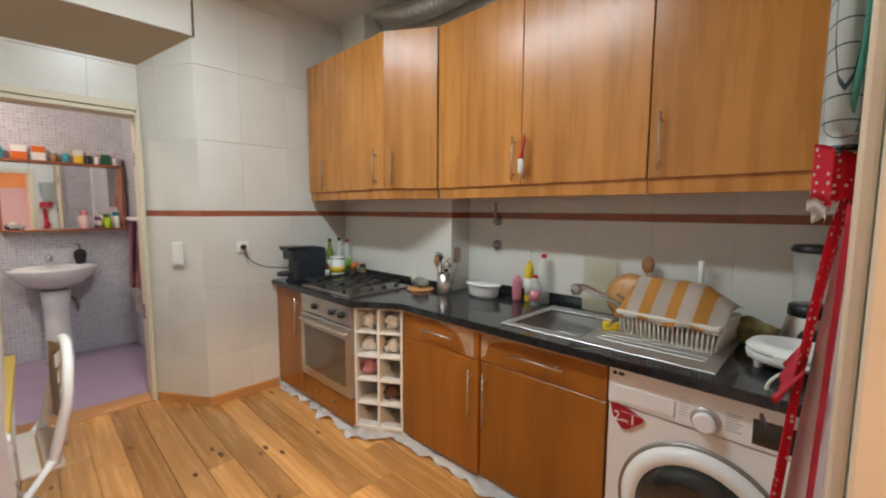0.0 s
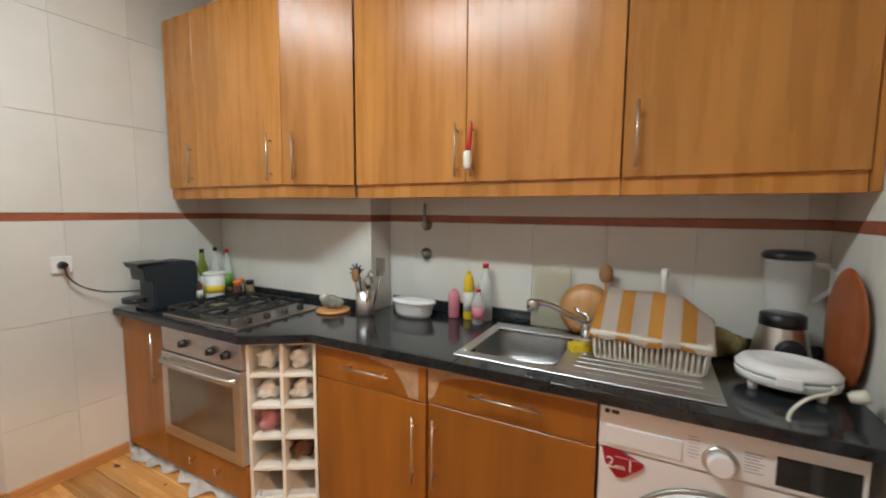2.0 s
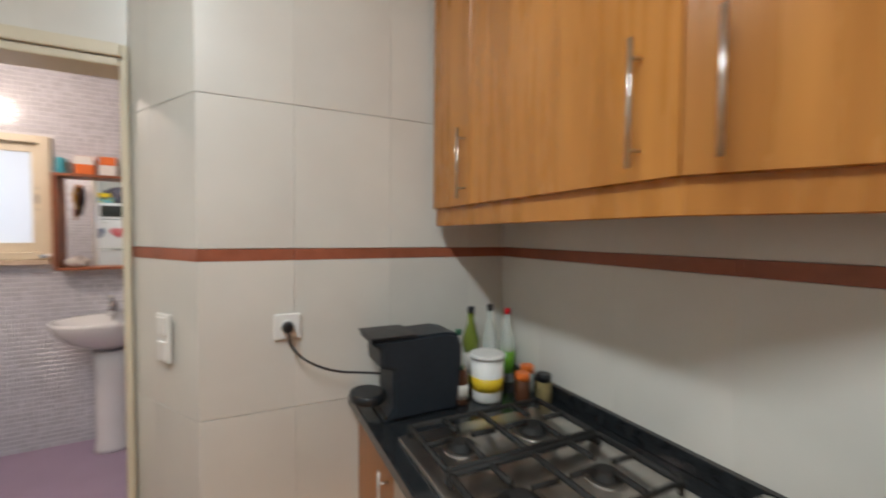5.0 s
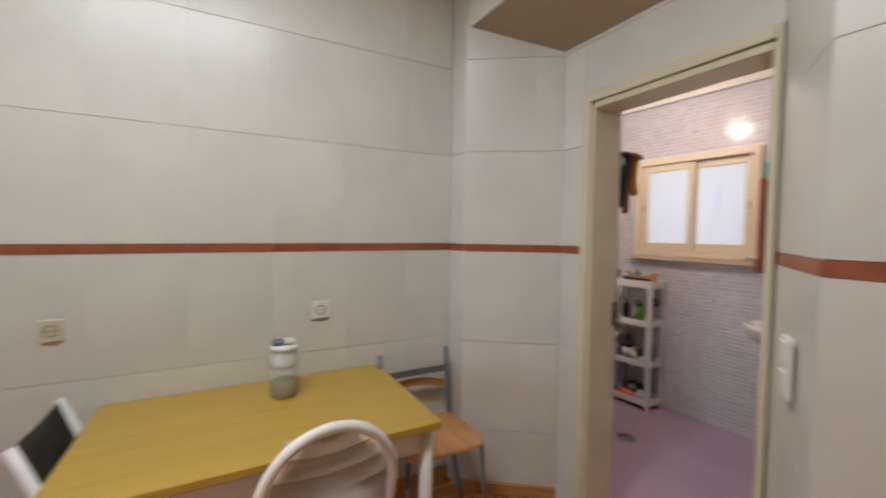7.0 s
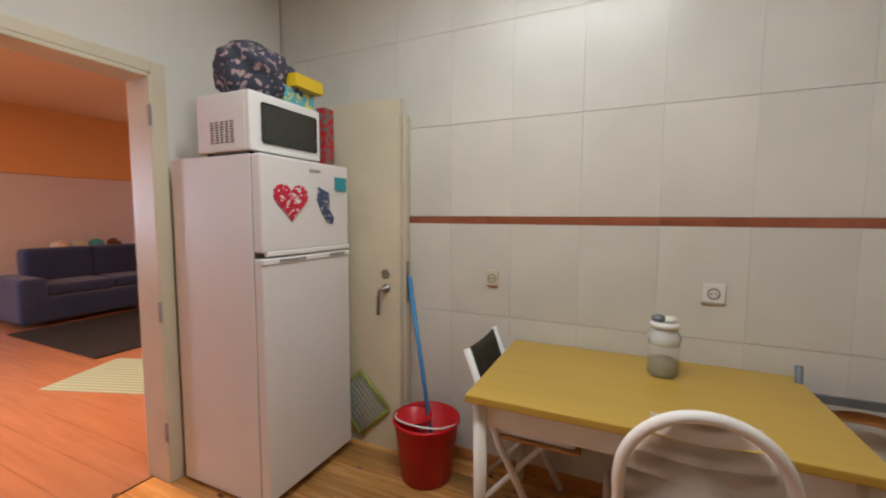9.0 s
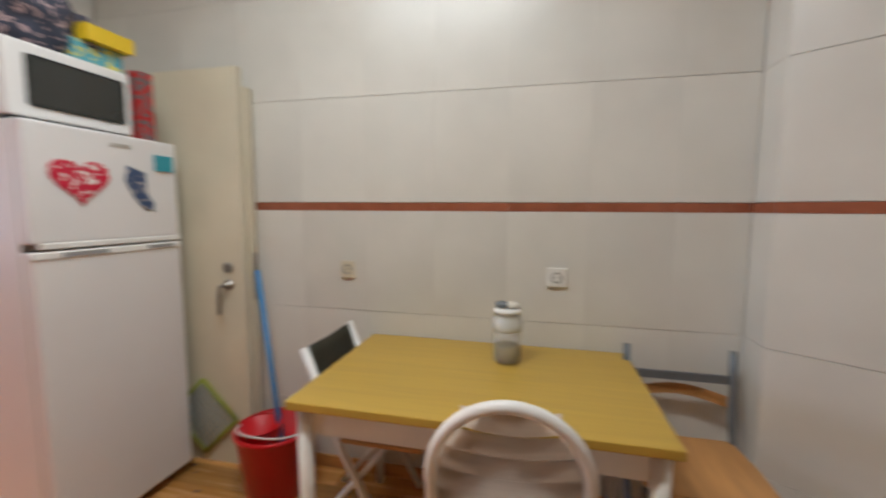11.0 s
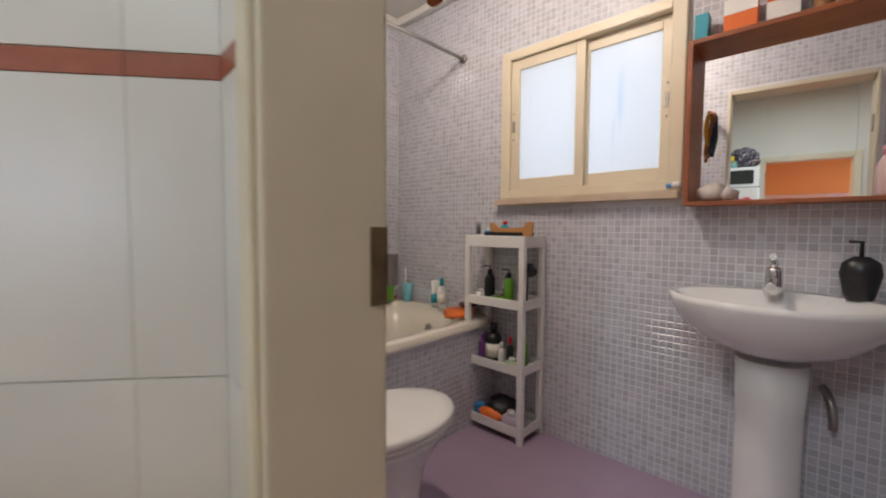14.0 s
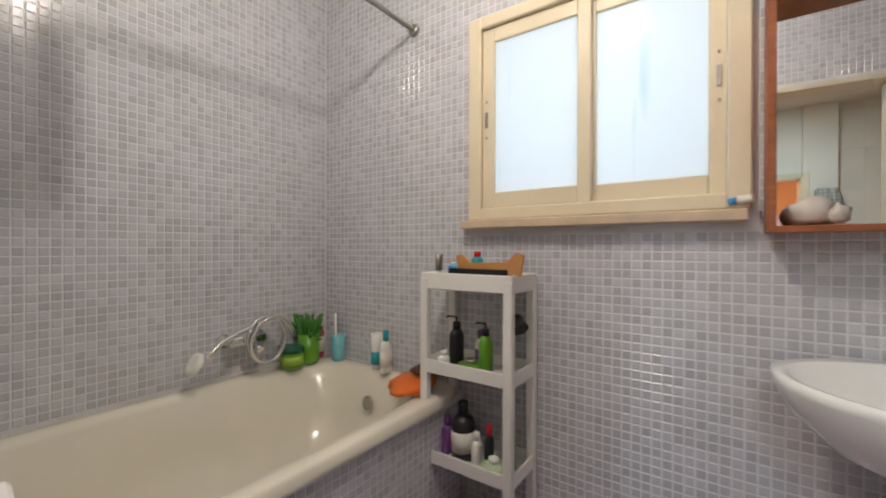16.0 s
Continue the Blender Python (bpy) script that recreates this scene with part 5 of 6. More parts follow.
mw = thing("microwave", (0.25, -0.67, FH + .001), "white microwave oven on top of the fridge", "microwave")
part("body", box(.03, .42, 0, .43, .012, .265, .008, 2), ENAMEL, mw)
part("front", box(0, .032, 0, .43, .012, .265, .010, 3), ENAMEL, mw)
part("window", box(-.004, .004, .03, .37, .05, .225, .012, 2), DARKGLASS, mw, "black microwave window")
bm = bmesh.new()
for i in range(5):
    for j in range(9):
        bx(bm, .12 + i * .04, .145 + i * .04, .4295, .432, .05 + j * .011, .055 + j * .011)
tagged(part("vents", bm, mat("grey_vent", (0.20, 0.18, 0.16), 0.7), mw), kind="stuff")
for x in (.05, .38):
    for y in (.04, .39):
        part("foot", lathe(bmesh.new(), [(.015, 0), (.015, .014)], (x, y, 0), 10), BLACK, mw)
mw.scale = (0.8, 1.0, 1.0)
bg = thing("lunch_bag", (0.43, -0.42, FH + .267), "dark floral quilted bag on the microwave", "bag")
part("bag", blob(bmesh.new(), (0, 0, .11), (.15, .16, .125), .25, 3, 4), BAGPRINT, bg)
part("bag_fold", blob(bmesh.new(), (-.02, -.13, .09), (.12, .07, .10), .25, 6, 3), BAGPRINT, bg)
single("printed_box", box(-.09, .09, -.10, .10, 0, .09, .004), (0.38, -0.58, FH + .267), BOXPRINT, "printed blue and yellow carton on the microwave", "box")
yb = thing("yellow_tray", (0.31, -0.61, FH + .358), "bright yellow plastic tray on a carton", "tray")
part("tray", bx(bx(bx(bx(bx(bmesh.new(), -.05, .05, -.09, .09, 0, .006), -.055, -.05, -.095, .095, 0, .06), .05, .055, -.095, .095, 0, .06), -.05, .05, -.095, -.09, 0, .06), -.05, .05, .09, .095, 0, .06), YELLOW, yb)
single("red_box", box(-.03, .03, -.035, .035, 0, .30, .003), (0.28, -0.745, FH + .001), REDBOX, "tall narrow red carton beside the microwave", "box")

dl = thing("door_leaf", (-0.075, -0.955, FZ), "cream painted door leaf leaning flat against the wall", "door")
part("leaf", box(0.0, .80, 0, .038, .0, 1.985, .003), CREAM, dl)
part("edge_board", box(-.012, .02, -.052, -.004, 0, 1.90, .003), CREAM, dl)
part("escutcheon", lathe(bmesh.new(), [(.026, 0), (.026, .006), (.02, .008)], (.09, .038, 1.03), 18, m=Matrix.Rotation(radians(-90), 4, "X")), DULLMETAL, dl)
h = part("door_handle", lathe(bmesh.new(), [(.026, 0), (.026, .006), (.012, .01), (.010, .04)], (.09, .038, .945), 18, m=Matrix.Rotation(radians(-90), 4, "X")), DULLMETAL, dl, "tarnished lever handle")
part("lever", tube(bmesh.new(), [(.09, .075, .945), (.115, .078, .94), (.118, .078, .80)], .010, 8, 1), DULLMETAL, h)
part("lock_plate", box(-.0135, -.011, -.045, -.012, .86, 1.10, .001), DULLMETAL, dl)
gf = thing("sieve_frame", (0.19, -0.903, FZ + .25), "square olive green framed grille hanging on the door leaf", "grille")
bm = bmesh.new()
S = .195
ring = [(0, -S), (S, 0), (0, S), (-S, 0)]
for (a, b) in zip(ring, ring[1:] + ring[:1]):
    tube(bm, [(a[0], .0, a[1]), (b[0], .0, b[1])], .011, 6)
part("frame", bm, LIME, gf)
bm = bmesh.new()
for i in range(9):
    k = -S + .03 + i * (2 * S - .06) / 8
    tube(bm, [(k / 2 - S / 2, 0, k / 2 + S / 2), (k / 2 + S / 2, 0, k / 2 - S / 2)], .003, 4)
    tube(bm, [(k / 2 - S / 2, 0, -k / 2 - S / 2), (k / 2 + S / 2, 0, -k / 2 + S / 2)], .003, 4)
tagged(part("grid", bm, PALEMESH, gf), kind="stuff")
bk = thing("mop_bucket", (-0.30, -0.80, FZ), "red plastic mop bucket with a wringer", "bucket")
part("bucket", lathe(bmesh.new(), [(.10, 0), (.11, .005), (.145, .27), (.152, .272), (.152, .285), (.14, .285), (.105, .02), (.05, .012)], seg=32), RED, bk)
part("wringer", lathe(bmesh.new(), [(.03, .20), (.075, .24), (.085, .29), (.09, .293), (.08, .288), (.04, .215)], (.055, .02, 0), 24), RED, bk)
part("bail", tube(bmesh.new(), [(-.15, 0, .28), (-.10, .12, .30), (.1, .12, .30), (.15, 0, .28)], .004, 6, 2), WHITE, bk)
mp = thing("mop", (-0.36, -0.82, FZ + .03), "blue mop handle standing in the bucket", "mop")
part("stick", tube(bmesh.new(), [(0, .02, 0), (.26, -.16, .98)], .012, 10), BLUE, mp)
part("mop_head", blob(bmesh.new(), (0, .02, .06), (.07, .06, .06), .4, 4), CLOTHRAG, mp)

bk.scale = (1.15, 1.15, 1.12)
bg.scale = (1.05, 1.05, 1.15)

# ---- bathroom things ----
bt = thing("bathtub", (-3.57, -1.78, 0.02), "cream enamelled bathtub with a mosaic front", "bathtub")
TX0, TX1, TY0, TY1, TZ = WX + .003, -2.805, -2.232, -1.345, .60
def tubshape(u, v):
    a = u * 2 * math.pi
    cx, cy, hx, hy = (TX0 + TX1) / 2, (TY0 + TY1) / 2, (TX1 - TX0) / 2, (TY1 - TY0) / 2
    c, s = math.cos(a), math.sin(a)
    k = round(v * 7)
    inset = (0, 0, .012, .065, .085, .12, .20, .36)[k]
    z = (TZ - .04, TZ - .008, TZ, TZ - .002, TZ - .02, TZ - .2, TZ - .36, TZ - .39)[k]
    pw = (14, 14, 14, 5, 4.5, 4, 3.5, 3)[k]
    q = (abs(c) ** pw + abs(s) ** pw) ** (-1 / pw)
    return (cx + (hx - inset) * q * c, cy + (hy - inset) * q * s, z)
bm = bmesh.new()
vs = [[bm.verts.new(tubshape(i / 72, j / 7)) for j in range(8)] for i in range(72)]
for i in range(72):
    for j in range(7):
        f = bm.faces.new((vs[i][j], vs[(i + 1) % 72][j], vs[(i + 1) % 72][j + 1], vs[i][j + 1])); f.smooth = True
bm.faces.new([vs[i][7] for i in range(72)])
bmesh.ops.recalc_face_normals(bm, faces=bm.faces[:])
part("tub", bm, TUB, bt, w=True)
tub_front = part("front_panel", box(TX0, TX1, TY1 - .05, TY1 - .016, .02, TZ - .03), MGROUT, bt, "lilac mosaic front panel", w=True)
part("overflow", lathe(bmesh.new(), [(.03, 0), (.03, .006), (.02, .010)], (TX0 + .128, -1.78, .47), 20, m=Matrix.Rotation(radians(78), 4, "Y")), DULLMETAL, bt, w=True)
mx = thing("bath_mixer", (-3.86, -2.232, 0.76), "chrome wall bath mixer with a coiled shower hose", "tap")
part("body", tube(bmesh.new(), [(-.08, .05, 0), (.08, .05, 0)], .022, 12), CHROME, mx)
for x in (-.075, .075):
    part("rosette", lathe(bmesh.new(), [(.03, 0), (.03, .01), (.015, .014), (.015, .05)], (x, .0, 0), 18, m=Matrix.Rotation(radians(-90), 4, "X")), CHROME, mx)
part("spout", tube(bmesh.new(), [(0, .05, 0), (0, .10, -.005), (0, .16, -.03)], .014, 10, 1), CHROME, mx)
part("lever", tube(bmesh.new(), [(0, .06, .02), (0, .10, .05), (0, .15, .06)], .009, 8, 1), CHROME, mx)
coil = [(-.06 + .085 * math.cos(a), .085 + .02 * math.sin(a * .5) + .004 * a, .0 + .10 * math.sin(a)) for a in [k * math.pi / 10 for k in range(50)]]
part("hose", tube(bmesh.new(), coil, .008, 8), CHROME, mx)
hs = part("hand_shower", tube(bmesh.new(), [(-.02, .10, .07), (.12, .11, .03), (.20, .12, -.03)], .010, 8, 1), CHROME, mx)
part("shower_head", lathe(bmesh.new(), [(.015, 0), (.042, .015), (.042, .03), (.03, .034)], (.22, .125, -.05), 20, m=Matrix.Rotation(radians(60), 4, "Y")), WHITE, hs)


def toiletry(base, h, r, col, cap, label, pump=False, tube_=False, wide=.7, group="toiletries", lab=None, rz=0):
    root = thing("toiletry_bottle", base, label, "bottle", rz, group=group)
    if tube_:
        bm = bmesh.new()
        lathe(bm, [(r * .7, 0), (r * .7, h * .18), (r, h * .2), (r * .9, h * .6), (r * 1.05, h)], seg=16, sy=wide)
        part("tube", bm, col, root)
        part("cap", lathe(bmesh.new(), [(r * .75, 0), (r * .75, h * .17)], seg=16, sy=wide), cap, root)
    else:
        part("body", lathe(bmesh.new(), [(r * .9, 0), (r, .006), (r, h * .62), (r * .75, h * .72), (r * .35, h * .76)], seg=16, sy=wide), col, root)
        c = part("cap", lathe(bmesh.new(), [(r * .42, h * .75), (r * .42, h * (.88 if pump else .99)), (r * .3, h * (.9 if pump else 1))], seg=12), cap, root)
        if pump:
            part("pump", tube(bmesh.new(), [(0, 0, h * .88), (0, 0, h * .99), (0, -r * 1.1, h * .99), (0, -r * 1.3, h * .96)], .004, 6), cap, c)
    if lab:
        part("label", lathe(bmesh.new(), [(r * 1.012, h * .15), (r * 1.012, h * .5)], seg=16, sy=wide), lab, root)
    return root


TZt = TZ + .001
ct = thing("cream_tub", (-4.055, -2.14, TZt), "round green cream tub with a dark lid", "tub")
part("tub", lathe(bmesh.new(), [(.046, 0), (.052, .008), (.052, .07), (.048, .074)], seg=24), GREEN, ct)
part("label", lathe(bmesh.new(), [(.0526, .018), (.0526, .056)], seg=24), mat("lime_label", (0.30, 0.45, 0.05), 0.5, var=0.25, scale=50), ct)
part("lid", lathe(bmesh.new(), [(.054, .072), (.055, .096), (.05, .1)], seg=24), GREENDARK, ct)
pt = thing("green_sponge", (-4.15, -2.145, TZt), "leafy green bath puff in a tall green holder", "bath sponge")
part("holder", lathe(bmesh.new(), [(.03, 0), (.035, .01), (.035, .10)], seg=16), GREEN, pt)
bm = bmesh.new(); rr = random.Random(3)
for k in range(60):
    a, h = rr.uniform(0, 6.28), rr.uniform(.08, .17)
    tube(bm, [(.02 * math.cos(a), .02 * math.sin(a), .08), (rr.uniform(.02, .055) * math.cos(a), rr.uniform(.02, .055) * math.sin(a), h)], .005, 4)
part("strands", bm, mat("leaf_green", (0.06, 0.20, 0.02), 0.6, var=0.3), pt)
pt.scale = (1.45, 1.45, 1.4)
toiletry((-4.235, -2.18, TZt), .215, .032, mat("raspberry_plastic", (0.50, 0.06, 0.14), 0.35), PINK, "pink shampoo bottle at the tub corner", lab=PAPER)
cu = thing("toothbrush_cup", (-4.262, -2.06, TZt), "pale teal cup with a toothbrush", "cup")
part("cup", lathe(bmesh.new(), [(.028, 0), (.030, .006), (.036, .125), (.033, .125), (.027, .012)], seg=20), mat("pale_teal_plastic", (0.20, 0.48, 0.55), 0.3, var=0.15, scale=40), cu)
single("toothbrush", tube(bmesh.new(), [(0, 0, .0), (.015, .015, .215)], lambda u: .004 + .006 * max(0, u - .7), 6), (-4.255, -2.07, TZt + .02), WHITE, "white looped brush standing in the teal cup", "brush")
toiletry((-4.27, -1.80, TZt), .165, .032, WHITE, WHITE, "white and teal cream tube", tube_=True, lab=TEAL)
toiletry((-4.25, -1.725, TZt), .19, .033, WHITE, TEAL, "white lotion bottle with a teal cap", lab=PAPER)
single("orange_cloth", blob(bmesh.new(), (0, 0, .02), (.15, .085, .024), .3, 8), (-4.17, -1.50, TZt), ORANGE, "folded orange cloth on the tub rim", "cloth", 15)
single("dark_cloth", blob(bmesh.new(), (0, 0, .018), (.08, .05, .02), .3, 2), (-4.24, -1.49, TZt + .045), BROWN, "dark folded cloth on the orange cloth", "cloth", 10)
def mat_over(u, v):
    x = -3.25 + .22 * u
    if v < .5:
        return (x, TY1 + .012 - .02 * u, .22 + .79 * v)
    return (x, TY1 + .012 - (v - .5) * .30, .615 + .004 * math.sin(u * 9))
single("bath_mat", sheet(bmesh.new(), mat_over, 10, 20, .012), (0, 0, 0), mat("taupe_bath_mat", (0.34, 0.28, 0.23), 0.9, var=0.15, scale=40, bump=0.6, bscale=250), "taupe rubber bath mat hung over the tub edge", "bath mat")

rd = thing("shower_rod", (-3.57, -1.62, 2.13), "tarnished steel shower curtain rod", "curtain rod")
part("rod", tube(bmesh.new(), [(WX, -1.62, 2.13), (-2.805, -1.62, 2.13)], .011, 10), STEEL, rd, w=True)
part("flange", lathe(bmesh.new(), [(.026, 0), (.026, .015), (.014, .02)], (WX, -1.62, 2.13), 18, m=Matrix.Rotation(radians(90), 4, "Y")), DULLMETAL, rd, w=True)
def curt(u, v):
    x = -2.83 - .17 * u - .04 * (1 - v) * u
    return (x, -1.60 + .035 * math.sin(u * 24) - .0 * v, .30 + 1.80 * v)
single("shower_curtain", sheet(bmesh.new(), curt, 60, 8, .002), (0, 0, 0), CURTAIN, "bright green shower curtain gathered to one side", "curtain")
# small garments on a bar inside the doorway
hb = thing("clothes_bar", (-2.84, -0.46, 1.86), "dark wooden clothes bar inside the bathroom door", "clothes rail")
part("bar", box(-.30, .035, -.012, .012, -.012, .012, .003), BRONZE, hb)
for i, (x, col, ln) in enumerate(((-2.90, BLACK, .34), (-2.96, mat("dark_teal_cloth", (0.03, 0.07, 0.12), 0.9), .36), (-3.02, mat("rust_cloth", (0.30, 0.12, 0.04), 0.9), .40), (-3.08, mat("mustard_cloth", (0.45, 0.26, 0.03), 0.9), .28))):
    def hang(u, v, x=x, ln=ln, i=i):
        return (x - .065 * u, -.46 + .02 * math.sin(v * 3 + i) + .012 * math.sin(u * 9 + i), 1.875 - ln * .75 * v * (1 - .07 * math.sin(u * 6.1 + i)))
    single("small_garment", sheet(bmesh.new(), hang, 10, 10, .004), (0, 0, 0), col, "small dark garment drying on the bar", "clothes", group="laundry on the bar")

for i, (x, col, ln) in enumerate(((-3.07, BLACK, .50), (-3.14, BLACK, .48), (-3.20, mat("tan_cloth", (0.38, 0.20, 0.09), 0.9), .47), (-3.28, mat("brown_cloth", (0.22, 0.10, 0.04), 0.9), .40))):
    def hang2(u, v, x=x, ln=ln, i=i):
        return (x - .06 * u, -1.62 + .016 + .02 * math.sin(v * 3 + i) * v + .012 * math.sin(u * 9 + i) * v, 2.145 - ln * .8 * v * (1 - .10 * math.sin(u * 5.1 + i)))
    single("drying_garment", sheet(bmesh.new(), hang2, 10, 10, .004), (0, 0, 0), col, "small dark garment drying on the shower rod", "clothes", group="laundry on the rod")
tl = thing("toilet", (-2.81, -1.00, 0.02), "white ceramic toilet with a closed lid", "toilet")
part("cistern", box(-.19, -.005, -.19, .19, .40, .78, .025, 3), CERAMIC, tl)
c = part("cistern_lid", box(-.205, -.002, -.20, .20, .782, .815, .014, 3), CERAMIC, tl)
part("button", lathe(bmesh.new(), [(.035, .815), (.033, .821), (.02, .822)], (-.10, 0, 0), 20), CHROME, c)
part("bowl", lathe(bmesh.new(), [(.11, 0), (.115, .02), (.10, .12), (.12, .25), (.175, .36), (.19, .385), (.17, .39)], (-.46, 0, 0), 32, sx=1.45), CERAMIC, tl)
part("pedestal", box(-.40, -.02, -.10, .10, 0, .38, .03, 3), CERAMIC, tl)
sl = part("seat", lathe(bmesh.new(), [(.185, .391), (.195, .40), (.193, .41)], (-.47, 0, 0), 36, sx=1.42), WHITE, tl)
part("lid", lathe(bmesh.new(), [(.192, .412), (.198, .42), (.192, .436), (.15, .445), (.05, .448)], (-.47, 0, 0), 36, sx=1.42), WHITE, sl)

bs = thing("washbasin", (WX, -0.10, 0.02), "white ceramic pedestal washbasin", "washbasin")
def basin(u, v):
    a = u * 2 * math.pi
    c, s = math.cos(a), math.sin(a)
    k = round(v * 8)
    sc = (.25, .45, .70, .92, .99, 1.0, .90, .72, .2)[k]
    z = (.68, .70, .735, .80, .85, .872, .868, .80, .765)[k]
    px = .235 + (.225 + (.02 if c > 0 else 0)) * sc * c * (1.0 if c > 0 else 1.0)
    if k >= 7:
        px = .26 + .17 * sc * c / .72 * .72
    px = max(px, .004)
    return (px, .295 * sc * s, z)
bm = bmesh.new()
vs = [[bm.verts.new(basin(i / 48, j / 8)) for j in range(9)] for i in range(48)]
for i in range(48):
    for j in range(8):
        f = bm.faces.new((vs[i][j], vs[(i + 1) % 48][j], vs[(i + 1) % 48][j + 1], vs[i][j + 1])); f.smooth = True
bm.faces.new([vs[i][8] for i in range(48)]); bm.faces.new([vs[i][0] for i in range(48)])
bmesh.ops.recalc_face_normals(bm, faces=bm.faces[:])
part("basin", bm, CERAMIC, bs)
part("pedestal", lathe(bmesh.new(), [(.105, 0), (.10, .03), (.093, .10), (.092, .5), (.10, .66)], (.19, 0, 0), 28, sx=.95), CERAMIC, bs)
tp = thing("basin_tap", (WX + .085, -0.11, .885), "chrome single-lever basin tap", "tap")
part("body", lathe(bmesh.new(), [(.028, 0), (.026, .03), (.024, .08), (.02, .095)], seg=18), CHROME, tp)
part("spout", tube(bmesh.new(), [(0, 0, .05), (.06, 0, .055), (.10, 0, .035)], .014, 10, 1), CHROME, tp)
part("lever", tube(bmesh.new(), [(0, 0, .09), (.0, .0, .115), (.06, 0, .135)], .011, 8, 1), CHROME, tp)
sd = thing("soap_dispenser", (WX + .09, 0.10, .888), "black skull-shaped soap dispenser with a pump", "soap dispenser")
part("body", lathe(bmesh.new(), [(.030, 0), (.038, .02), (.050, .085), (.044, .12), (.018, .14)], seg=20, sx=.7), BLACK, sd)
part("pump", tube(bmesh.new(), [(0, 0, .14), (0, 0, .185), (0.0, -.03, .186)], .006, 8), BLACK, sd)
tr = thing("drain_trap", (WX + .02, 0.03, .55), "dark plastic drain trap behind the pedestal", "pipe")
part("trap", tube(bmesh.new(), [(.0, 0, .02), (.05, .02, .0), (.06, .03, -.06), (.04, .03, -.1)], .013, 10, 2), DULLMETAL, tr)

# mirror cabinet
MY0, MY1, MZ0, MZ1 = -0.395, 0.46, 1.20, 1.825
mc = thing("mirror_shelf", (WX, 0.03, MZ0), "red-brown wooden mirror with box shelves", "mirror")
part("mirror_glass", box(WX + .004, WX + .012, MY0 + .015, MY1 - .015, MZ0 + .015, MZ1 - .015), MIRROR, mc, "mirror glass", w=True)
for nm, b in (("side", (MY0, MY0 + .018, MZ0, MZ1)), ("side", (MY1 - .018, MY1, MZ0, MZ1)), ("bottom_shelf", (MY0 + .018, MY1 - .018, MZ0, MZ0 + .016)), ("top_shelf", (MY0 + .018, MY1 - .018, MZ1 - .018, MZ1))):
    part(nm, box(WX + .002, WX + .12, *b, .002), MIRRORWOOD, mc, w=True)
n = thing("crystal_rock", (WX + .065, -0.31, MZ0 + .017), "pale lumpy rock on the mirror shelf", "stone")
part("rock", blob(blob(bmesh.new(), (0, 0, .034), (.03, .048, .036), .5, 3, 2), (0, .05, .024), (.024, .026, .025), .5, 5, 2), mat("pale_quartz", (0.62, 0.57, 0.53), 0.4, var=0.15, scale=30), n)
tops = ((-0.36, .10, .024, TEAL, "flat"), (-0.24, .12, .055, ORANGE, "box"), (-0.12, .125, .05, WHITE, "box"), (-0.02, .10, .03, BRONZE, "b"), (.06, .11, .028, TEAL, "b"), (.145, .12, .035, YELLOW, "box"), (.22, .10, .025, DARKGREY, "b"), (.28, .095, .022, WHITE, "b"), (.345, .10, .032, GREENDARK, "box"), (.415, .10, .028, WHITE, "b"))
for y, h, w, col, k in tops:
    if k == "b":
        toiletry((WX + .06, y, MZ1 + .001), h, w, col, (WHITE if col is not WHITE else PINK), "small bottle on top of the mirror shelf", group="bottles on the mirror", wide=.9)
    else:
        n = thing("medicine_box", (WX + .06, y, MZ1 + .001), "small coloured medicine carton on the mirror shelf", "box", group="boxes on the mirror")
        part("carton", box(-.03, .03, -w * .9, w * .9, 0, h, .001), col, n)
        part("print_band", box(.0302, .0312, -w * .9, w * .9, h * .55, h * .99), (WHITE if col in (ORANGE, YELLOW) else ORANGE if col is WHITE else col), n)
for y, h, r, col, cap in ((.16, .17, .05, mat("pale_pink_plastic", (0.70, 0.50, 0.50), 0.35), PINK), (.26, .15, .022, PURPLE, WHITE), (.33, .14, .035, mat("lime_plastic", (0.40, 0.60, 0.02), 0.3), GREEN), (.40, .16, .03, WHITE, TEAL)):
    toiletry((WX + .07, y, MZ0 + .017), h, r, col, cap, "toiletry bottle on the lower mirror shelf", group="bottles in the mirror box", lab=PAPER if col is PURPLE else None)

tb = thing("sill_tube", (WX + .03, -0.452, wz0), "small white tube with a blue cap on the window sill", "tube")
part("tube", tube(bmesh.new(), [(0, 0, .022), (.012, .035, .024)], .012, 10), WHITE, tb)
part("cap", tube(bmesh.new(), [(0, -.022, .018), (0, -.002, .021)], .010, 10), BLUE, tb)

# plastic storage tower
rk = thing("storage_tower", (-4.21, -1.225, 0.02), "white plastic four-tier storage tower", "shelf")
RWd, RD = .185, .105
for zs in (.055, .37, .70, 1.02):
    bm = bmesh.new()
    for q in ((RD - .008, RD, -RWd, RWd), (-RD, -RD + .008, -RWd, RWd), (-RD + .008, RD - .008, RWd - .008, RWd), (-RD + .008, RD - .008, -RWd, -RWd + .008)):
        bx(bm, *q, zs - .02 if zs < 1 else zs - .03, zs + .03, .003)
    bx(bm, -RD + .008, RD - .008, -RWd + .008, RWd - .008, zs - .015, zs - .008)
    part("tray", bm, WHITE, rk)
for x in (-RD + .012, RD - .012):
    for y in (-RWd + .014, RWd - .014):
        part("post", box(x - .014, x + .014, y - .016, y + .016, 0, 1.03, .003), WHITE, rk)
RB = 0.02
def on(zs, dx, dy): return (-4.21 + dx, -1.225 + dy, RB + zs - .007)
toiletry(on(.70, .02, -.08), .19, .035, BLACK, BLACK, "black pump bottle on the storage tower", True, group="bottles in the tower")
